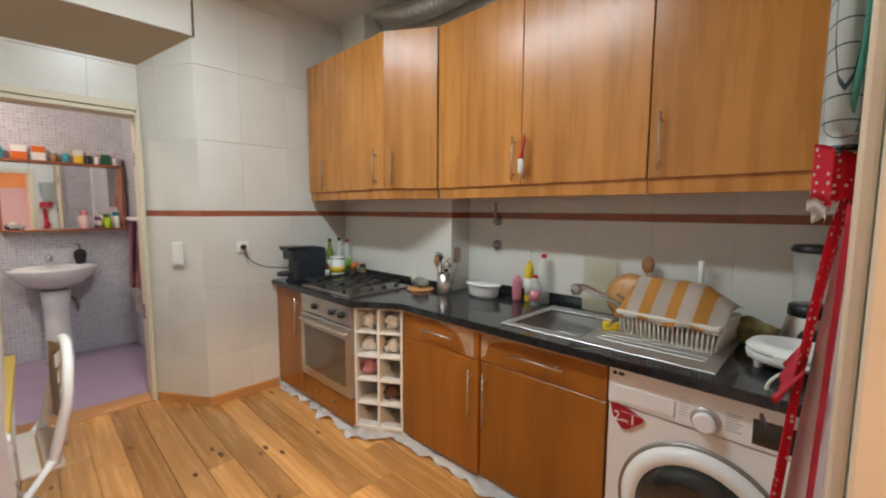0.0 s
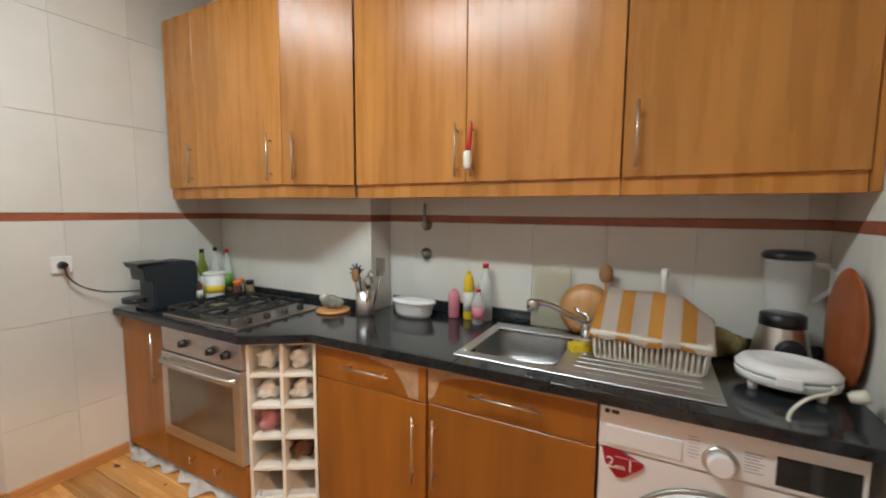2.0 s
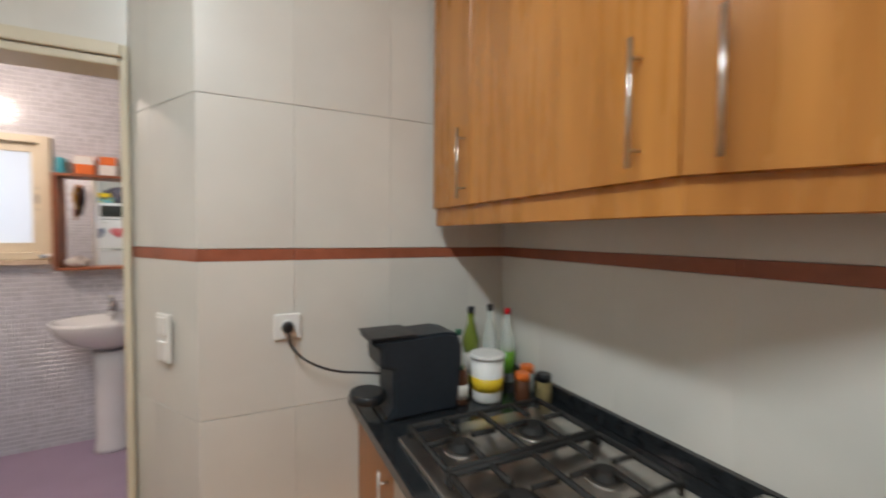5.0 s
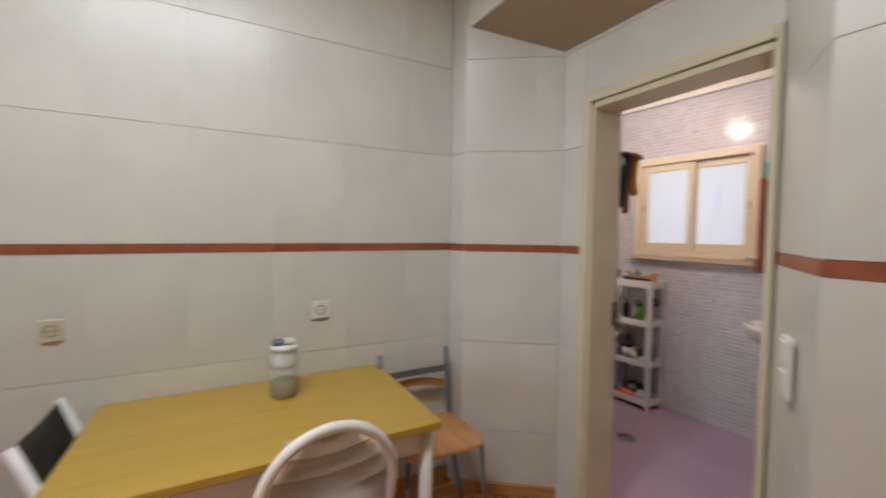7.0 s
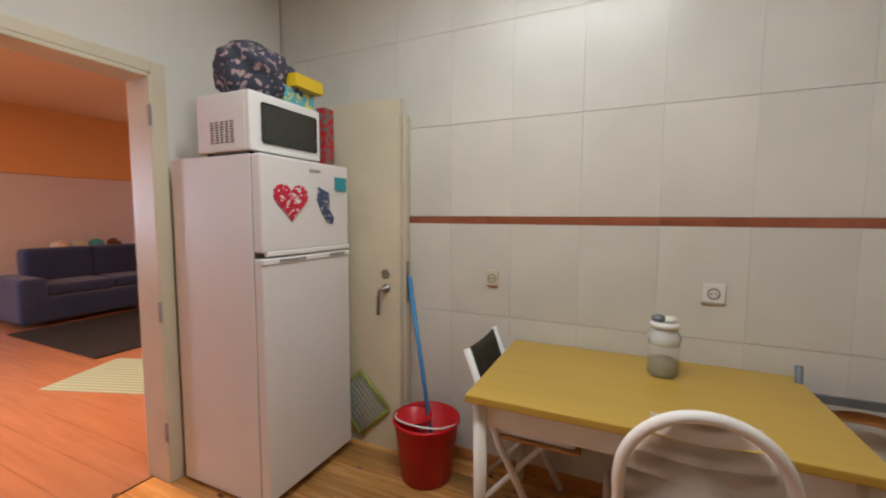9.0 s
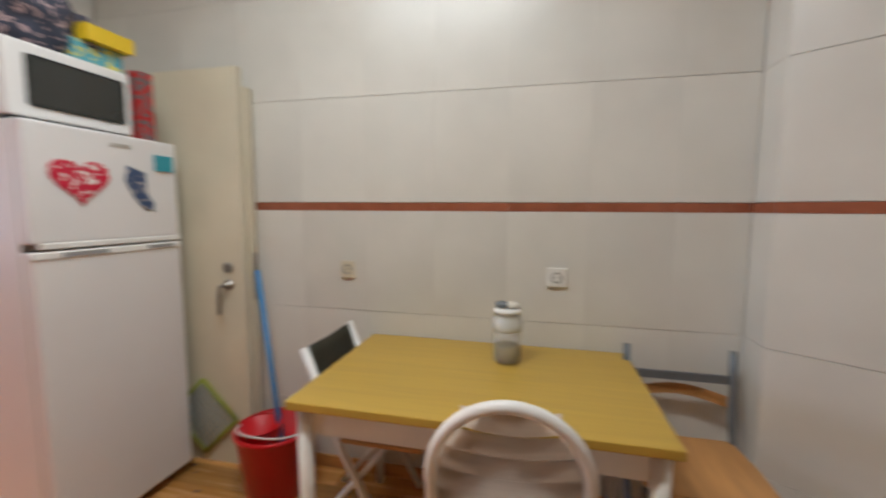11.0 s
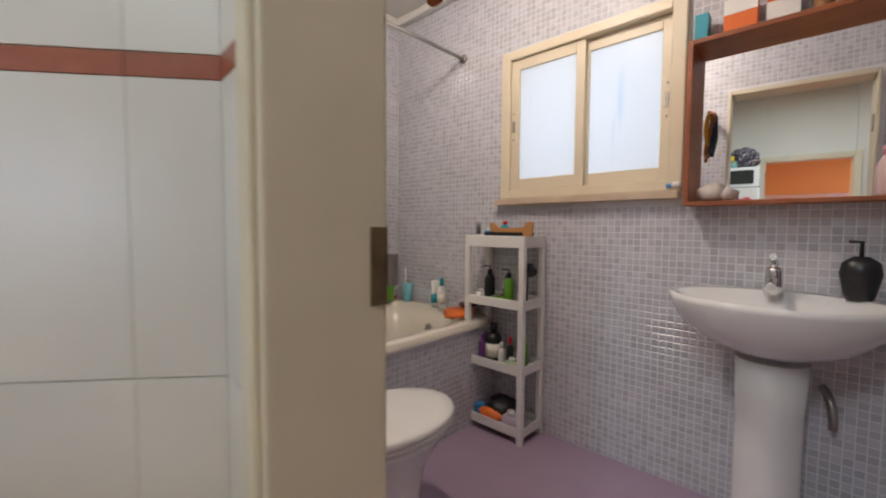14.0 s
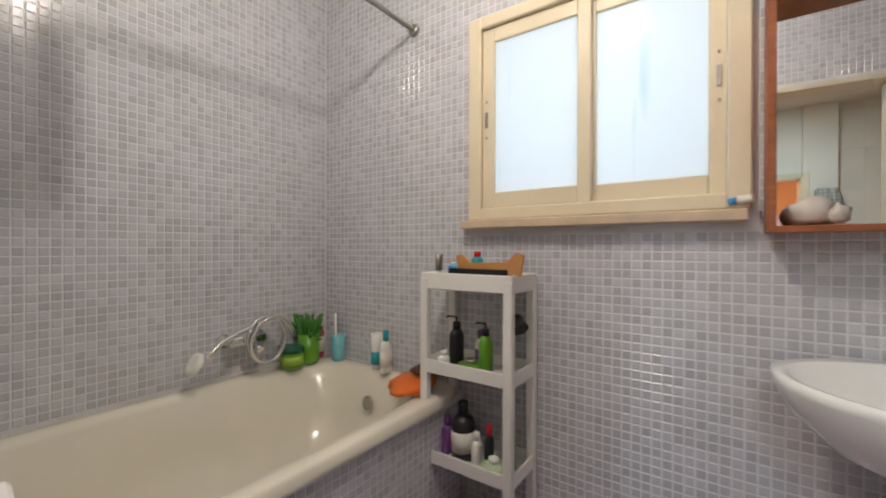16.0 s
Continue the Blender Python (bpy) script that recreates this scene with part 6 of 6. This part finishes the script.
toiletry(on(.70, .03, .05), .18, .032, GREEN, BLACK, "green pump bottle on the storage tower", True, group="bottles in the tower")
toiletry(on(.70, -.04, -.01), .14, .028, WHITE, PURPLE, "white and purple lotion bottle", group="bottles in the tower", lab=PURPLE)
toiletry(on(.70, .06, -.11), .065, .03, WHITE, WHITE, "white rounded roll-on stick", group="bottles in the tower")
toiletry(on(.70, .05, 0), .05, .05, GREEN, DULLMETAL, "low green jar with a silver lid", group="bottles in the tower", wide=1)
n = thing("hair_dryer", on(.70, .0, .13), "black hair dryer in the tower", "hair dryer")
part("barrel", tube(bmesh.new(), [(0, 0, .17), (.0, .02, .2), (.02, .05, .17)], .03, 10, 1), BLACK, n)
part("grip", tube(bmesh.new(), [(0, 0, .0), (0, .0, .18)], .016, 8), BLACK, n)
toiletry(on(.37, .02, -.05), .21, .045, BLACK, BLACK, "tall black tub with a lid", group="bottles in the tower", wide=1, lab=PAPER)
toiletry(on(.37, .02, -.12), .14, .03, PURPLE, PURPLE, "purple rounded bottle in the storage tower", group="bottles in the tower")
toiletry(on(.37, .04, .02), .12, .025, WHITE, WHITE, "white spray bottle in the storage tower", group="bottles in the tower")
toiletry(on(.37, .04, .07), .16, .022, BLACK, RED, "thin black bottle with a red cap", group="bottles in the tower")
toiletry(on(.37, .0, .13), .17, .03, GREEN, GREEN, "green shampoo bottle in the storage tower", group="bottles in the tower")
toiletry(on(.37, .06, .10), .06, .045, mat("pale_green_jar", (0.45, 0.55, 0.35), 0.4), WHITE, "low pale green jar in the tower", group="bottles in the tower", wide=1)
single("black_pouch", blob(bmesh.new(), (0, 0, .06), (.08, .08, .07), .3, 3), on(.055, -.01, 0), BLACK, "black cloth pouch in the lowest tray", "pouch")
single("orange_pouch", blob(bmesh.new(), (0, 0, .04), (.04, .08, .03), .2, 4), on(.055, .06, -.03), ORANGE, "orange packet in the lowest tray", "packet")
single("blue_packet", box(-.02, .02, -.04, .04, 0, .07, .005), on(.055, .05, -.13), BLUE, "dark blue packet in the lowest tray", "packet", 20)
toiletry(on(.055, .05, .09), .09, .05, mat("lilac_tin", (0.50, 0.42, 0.52), 0.4), WHITE, "lilac round tin in the lowest tray", group="bottles in the tower", wide=1)
ty = thing("cosmetics_tray", on(1.02, .03, .03), "black tray with small cosmetics and a wooden brush", "tray")
part("tray", bx(bx(bx(bmesh.new(), -.055, .055, -.10, .13, .02, .028), .05, .056, -.10, .13, .02, .055), -.056, -.05, -.10, .13, .02, .055), BLACK, ty)
bm = bmesh.new(); prism(bm, [(-.12, .0), (.12, .0), (.13, .07), (.10, .075), (.07, .045), (-.07, .04), (-.11, .07), (-.135, .065)], -.006, .006, .002)
bmesh.ops.transform(bm, matrix=pose(.03, .05, .035, 90, 0, 90), verts=bm.verts)
part("cat_tray", bm, SEATWOOD, ty, "wooden cat-shaped dish edge")
toiletry(on(1.05, .05, -.14), .075, .018, DULLMETAL, WHITE, "small silver tube standing on the tower", tube_=True, group="small cosmetics")
toiletry(on(1.05, .04, -.08), .045, .022, BLUE, WHITE, "small blue pot on the tower", group="small cosmetics", wide=1)
toiletry(on(1.05, -.03, -.02), .085, .03, TEAL, RED, "small teal and red box on the tower", group="small cosmetics")

single("floor_drain", lathe(bmesh.new(), [(.062, 0), (.064, .003), (.055, .005), (.02, .006)], seg=24), (-3.60, -0.83, 0.0205), CHROME, "round chrome floor drain", "drain")

# towels on the north wall
th = thing("towel_rail", (-3.72, 0.498, 1.30), "white shelf rail holding towels", "towel rail")
part("shelf", box(-.22, .22, -.10, 0, 0, .03, .005), WHITE, th)
for x in (-.12, .02, .14):
    part("hook", tube(bmesh.new(), [(x, -.02, 0), (x, -.07, -.03), (x, -.075, 0.0)], .005, 6), WHITE, th)
for i, (x, col, ln) in enumerate(((-.14, TOWELPINK, .62), (.0, TOWELDARK, .45), (.12, TOWELPINK, .60), (-.03, TOWELWHITE, .85))):
    def tw(u, v, x=x, ln=ln, i=i):
        return (x + (-.08 + .16 * u) * (.5 + .5 * min(1, v * 3)), -.075 + .03 * math.sin(u * 11 + i) * (.4 + v) + (.02 if i == 3 else 0), -.01 - ln * v)
    single("towel", sheet(bmesh.new(), tw, 20, 10, .006), (-3.72, 0.498, 1.30), col, ("pink towel", "dark purple towel", "pink towel", "white towel")[i] + " hanging on the rail", "towel", group="towels on the rail")
toiletry((-3.80, 0.56, 1.421), .14, .03, BLACK, BLACK, "dark bottle in the wall niche", group="niche bottles")
toiletry((-3.68, 0.56, 1.421), .16, .03, RED, WHITE, "red bottle in the wall niche", group="niche bottles")
toiletry((-3.62, 0.56, 1.421), .10, .03, PINK, WHITE, "pink pot in the wall niche", group="niche bottles")
bb = thing("bathroom_lamp", (-3.38, -0.86, 2.49), "round warm bathroom ceiling lamp", "lamp")
part("base", lathe(bmesh.new(), [(.13, .03), (.14, .04), (.14, .058)], seg=24), WHITE, bb)
part("globe", lathe(bmesh.new(), [(.04, -.005), (.10, .008), (.125, .03)], seg=24), BULB, bb)

# ---- living room things ----
sf = thing("sofa", (5.55, -2.15, 0.022), "navy blue fabric sofa with soft cushions", "sofa", 90)
part("base", box(-1.0, 1.0, -.42, .40, .06, .36, .05, 3), SOFA, sf)
for x in (-.88, .88):
    part("armrest", box(x - .14, x + .14, -.42, .42, .06, .60, .07, 4), SOFA, sf)
for x in (-.37, .37):
    part("seat_cushion", box(x - .36, x + .36, .40 - .80, .44 - .1, .36, .50, .05, 3), SOFA, sf)
    part("back_cushion", box(x - .37, x + .37, -.44, -.20, .45, .92, .08, 4), SOFA, sf)
sf.matrix_basis = pose(5.55, -2.15, 0.022, 0, 0, 90)
for i in range(4):
    single("soft_toy", blob(bmesh.new(), (0, 0, .06), (.06, .09, .07), .3, i + 3), (5.93, -2.5 + i * .22, .90), (BROWN, TEAL, PALEMESH, SLAT)[i], "small soft toy along the sofa back", "toy", group="toys on the sofa")
single("rug", box(-.9, .9, -.75, .75, 0, .018, .008), (4.2, -1.75, .023), RUG, "black shaggy rug before the sofa", "rug")
single("door_mat", box(-.5, .5, -.35, .35, 0, .008, .003), (2.55, -.95, .023), MAT2, "pale green woven mat with tassels", "mat", 20)

# ---- pieces: tiles, planks, mosaic ----
_tile = {}


def slab(name, w, h, t, material, parent, m, bev=0.0006):
    key = (name, round(w, 3), round(h, 3), material.name)
    if key not in _tile:
        me = bpy.data.meshes.new(name)
        b = bev
        v = [(0, 0, 0), (w, 0, 0), (w, 0, h), (0, 0, h), (0, -t + b, 0), (w, -t + b, 0), (w, -t + b, h), (0, -t + b, h), (b, -t, b), (w - b, -t, b), (w - b, -t, h - b), (b, -t, h - b)]
        f = [(4, 5, 9, 8), (5, 6, 10, 9), (6, 7, 11, 10), (7, 4, 8, 11), (8, 9, 10, 11), (0, 1, 5, 4), (1, 2, 6, 5), (2, 3, 7, 6), (3, 0, 4, 7)]
        me.from_pydata(v, [], f)
        me.materials.append(material)
        _tile[key] = me
    ob = new(name, _tile[key])
    ob.parent = parent
    ob.matrix_basis = m
    return ob


ROWS = [(FZ, 0.379), (0.381, 0.859), (0.861, 1.349), (1.398, 1.868), (1.870, 2.348), (2.350, 2.828), (2.830, CZ)]


def tiled(parent, p, q, z0=FZ, z1=CZ, w=0.333, stripe=True, start=0.0, zs=1.357):
    """Tiles on a wall face from p to q (plan); the room is on the right-hand side of the way from p to q."""
    p, q = Vector(p), Vector(q)
    d = q - p
    L = d.length
    ang = math.degrees(math.atan2(d.y, d.x))
    n = Vector((d.y, -d.x)) / L
    o = p - n * T
    cuts = [0.0]
    x = start if start > 0.02 else w
    while x < L - 0.02:
        cuts.append(x); x += w
    cuts.append(L)
    rows = [(r0, zs - .0015) if r1 == 1.349 else (zs + .039, r1) if r0 == 1.398 else (r0, r1) for r0, r1 in ROWS]
    for a, b in zip(cuts, cuts[1:]):
        m0 = lambda z: pose(o.x + d.x / L * (a + .0003), o.y + d.y / L * (a + .0003), z, 0, 0, ang)
        for r0, r1 in rows:
            c0, c1 = max(r0, z0), min(r1, z1)
            if c1 - c0 > 0.02:
                slab("tile", b - a - .0006, c1 - c0, T, TILE, parent, m0(c0))
        if stripe and z0 < 1.35 and z1 > 1.40:
            slab("border_tile", b - a - .0010, .0375, T + .001, BORDER, parent, m0(zs - .0005))


tiled(wall_south, (0.86, -1.02), (-2.268, -1.02), start=0.20, zs=1.344)
tiled(wall_west_b, (-2.27, -1.02), (-2.27, -0.866), z1=2.55, zs=1.344)
tiled(wall_west_b, (-2.27, -0.866), (-2.68, -0.575), z1=2.55, start=.36, zs=1.344)
tiled(wall_west_b, (-2.68, -0.575), (-2.68, -0.437), z1=2.38, zs=1.344)
tiled(wall_door, (-2.68, -0.436), (-2.68, 0.354), z0=2.108, z1=2.38, stripe=False, start=.2)
tiled(wall_west, (-2.68, 0.356), (-2.30, 0.593), z1=2.55, start=.15)
tiled(wall_west, (-2.30, 0.593), (-2.30, 1.70), start=.28)
tiled(pier, (-2.30, 1.70), (-1.03, 1.70), z0=.84, z1=2.46, start=.25)
tiled(pier, (-1.03, 1.70), (-1.03, 1.877), z0=.84, z1=2.46)
tiled(wall_north, (-1.03, 1.877), (0.87, 1.877), z0=.84, start=.16)
tiled(wall_north, (-1.97, 1.877), (-1.03, 1.877), z0=2.465, stripe=False)
tiled(wall_east, (0.87, 1.877), (0.87, 1.0), start=.3)

# floor planks along the room, with knots
rp = random.Random(21)
pw = 0.138
y = -1.02
while y < 1.30:
    x = -2.665 if y < 0.60 else -2.30
    first = True
    while x < 0.98:
        ln = rp.uniform(1.1, 2.3) if not first else rp.uniform(.5, 1.9)
        first = False
        e = min(x + ln, 0.98)
        me = bpy.data.meshes.new("plank")
        w, b = pw - .0022, .0016
        L = e - x - .002
        vv = [(0, 0, -.016), (L, 0, -.016), (L, w, -.016), (0, w, -.016), (0, 0, -b), (L, 0, -b), (L, w, -b), (0, w, -b), (b, b, 0), (L - b, b, 0), (L - b, w - b, 0), (b, w - b, 0)]
        ff = [(4, 5, 9, 8), (5, 6, 10, 9), (6, 7, 11, 10), (7, 4, 8, 11), (8, 9, 10, 11), (0, 1, 5, 4), (1, 2, 6, 5), (2, 3, 7, 6), (3, 0, 4, 7)]
        me.from_pydata(vv, [], ff)
        me.materials.append(PINE)
        ob = new("plank", me); ob.parent = floor
        ob.location = (x, y, FZ + rp.uniform(-.0006, .0006))
        for k in range(rp.randint(1, 4)):
            bm = bmesh.new()
            kr = rp.uniform(.004, .014)
            lathe(bm, [(kr, 0), (kr * .9, .0007)], (rp.uniform(.05, max(.06, L - .05)), rp.uniform(.02, w - .02), .0004), 10, sx=rp.uniform(1, 2.4))
            part("knot", bm, KNOT, ob)
        x = e
    y += pw
# skirting round the recess and under the outlet wall
def skirting(p, q):
    p, q = Vector(p), Vector(q)
    d = q - p
    ob = solid("baseboard", box(0, d.length, -.014, 0, 0, .065, .003), SKIRT, "pine skirting board", "skirting")
    ob.matrix_basis = pose(p.x, p.y, FZ, 0, 0, math.degrees(math.atan2(d.y, d.x)))
skirting((-2.662, 0.367), (-2.30, 0.593)); skirting((-2.30, 0.593), (-2.30, 1.08))
skirting((-2.27, -0.866), (-2.68, -0.575)); skirting((0.15, -1.02), (-2.27, -1.02))

# living room laminate strips
bm = bmesh.new()
for i in range(36):
    y0 = -4.0 + i * .195
    x = 1.0
    rr = random.Random(i)
    while x < 6.5:
        e = min(6.5, x + rr.uniform(.9, 1.3))
        bx(bm, x + .001, e - .001, y0 + .001, y0 + .194, .0221, .0235)
        x = e
solid("laminate_boards", bm, LAMINATE, "reddish laminate boards", "floor", kind="stuff")

# mosaic: pieces on a face given by origin, two ways and the way out
PT = 0.0290
rm = random.Random(8)


def mosaic(name, parent, o, du, dv, out, nu, nv, skip, label, near=None):
    o, du, dv, out = Vector(o), Vector(du), Vector(dv), Vector(out)
    V, F = [], []
    g, b, t = 0.0042, 0.0018, 0.0014
    one = None
    count = 0
    flip = du.cross(dv).dot(out) < 0
    for i in range(nu):
        for j in range(nv):
            p = o + du * (i * PT) + dv * (j * PT)
            if skip(p):
                continue
            s = PT - g
            base = [p + du * g / 2 + dv * g / 2, p + du * (g / 2 + s) + dv * g / 2, p + du * (g / 2 + s) + dv * (g / 2 + s), p + du * g / 2 + dv * (g / 2 + s)]
            c = (base[0] + base[2]) / 2
            if near and near(p) and count < 150:
                if one is None:
                    one = bpy.data.meshes.new("mosaic_tile")
                    vs = [v - p for v in base] + [(v - c) * (1 - 2 * b / s) + c - p + out * t for v in base]
                    fs = [(4, 5, 6, 7)] + [(k, (k + 1) % 4, 4 + (k + 1) % 4, 4 + k) for k in range(4)]
                    if flip:
                        fs = [f[::-1] for f in fs]
                    one.from_pydata(vs, [], fs); one.materials.append(MOSAIC1)
                ob = new("mosaic_tile", one); ob.parent = parent
                ob.location = p - parent.matrix_world.translation
                if parent.parent:
                    ob.location = p - parent.parent.matrix_basis.translation
                count += 1
                continue
            k0 = len(V)
            V += [tuple(v) for v in base] + [tuple((v - c) * (1 - 2 * b / s) + c + out * t) for v in base]
            fs = [(4, 5, 6, 7)] + [(k, (k + 1) % 4, 4 + (k + 1) % 4, 4 + k) for k in range(4)]
            for f in fs:
                F.append(tuple(k0 + q for q in (f[::-1] if flip else f)))
    me = bpy.data.meshes.new(name)
    me.from_pydata(V, [], F)
    me.materials.append(MOSAIC)
    ob = new(name, me)
    ob.parent = parent
    if parent.parent:
        ob.location = -parent.parent.matrix_basis.translation
    return tagged(ob, label, kind="stuff")


def in_window(p):
    return wy0 - .03 - PT < p.y < wy1 + .03 and wz0 - .05 - PT < p.z < wz1 + .02
mosaic("mosaic_field", bath_w, (WX, -2.232, 0.02), (0, 1, 0), (0, 0, 1), (1, 0, 0), 94, 87, in_window, "small lilac mosaic tiles", lambda p: -1.02 < p.y < -.42 and .75 < p.z < 1.1)
mosaic("mosaic_field", bath_s, (WX + .003, -2.235, 0.61), (1, 0, 0), (0, 0, 1), (0, 1, 0), 53, 66, lambda p: False, "small lilac mosaic tiles", lambda p: -3.9 < p.x < -3.4 and .9 < p.z < 1.3)
mosaic("mosaic_field", bath_n, (WX + .003, 0.50, 0.02), (1, 0, 0), (0, 0, 1), (0, -1, 0), 51, 87, lambda p: -3.95 - PT < p.x < -3.55 and 1.42 - PT < p.z < 1.86, "small lilac mosaic tiles")
mosaic("mosaic_field", tub_front, (TX0, TY1 - .016, .022), (1, 0, 0), (0, 0, 1), (0, 1, 0), 52, 18, lambda p: False, "small lilac mosaic tiles on the tub front", lambda p: p.x < -3.8)

solid("bathroom_wall_inner", bx(bx(bx(bmesh.new(), -2.806, -2.8005, -1.17, -0.386, 0.02, BZ), -2.806, -2.8005, 0.346, 0.75, 0.02, BZ), -2.806, -2.8005, -0.386, 0.346, 2.065, BZ), MGROUT, "lilac mosaic around the inside of the door", "wall")
mosaic("mosaic_field", bpy.data.objects["bathroom_wall_inner"], (-2.806, -1.17, 0.022), (0, 1, 0), (0, 0, 1), (-1, 0, 0), 62, 87, lambda p: -0.386 - PT < p.y < 0.346 and p.z < 2.065, "small lilac mosaic tiles")

# the bathroom stands askew to the kitchen
bpy.context.view_layer.update()
ASKEW = Matrix.Translation((WX, -0.95, 0)) @ Matrix.Rotation(radians(4.5), 4, "Z") @ Matrix.Translation((-WX, 0.95, 0))
KEEP = ("bathroom_floor", "bathroom_ceiling", "door_1", "threshold", "clothes_bar", "small_garment", "bathroom_wall_east", "bathroom_wall_inner", "bathroom_light", "bathroom_lamp", "camera", "floor_drain")
for ob in [o for o in scene.objects if o.parent is None]:
    if ob.name.split(".")[0] in KEEP:
        continue
    mid = ob.matrix_world @ (sum((Vector(c) for c in ob.bound_box), Vector()) / 8) if ob.type == "MESH" else ob.matrix_world.translation
    if mid.x < -2.85:
        ob.matrix_basis = ASKEW @ ob.matrix_basis
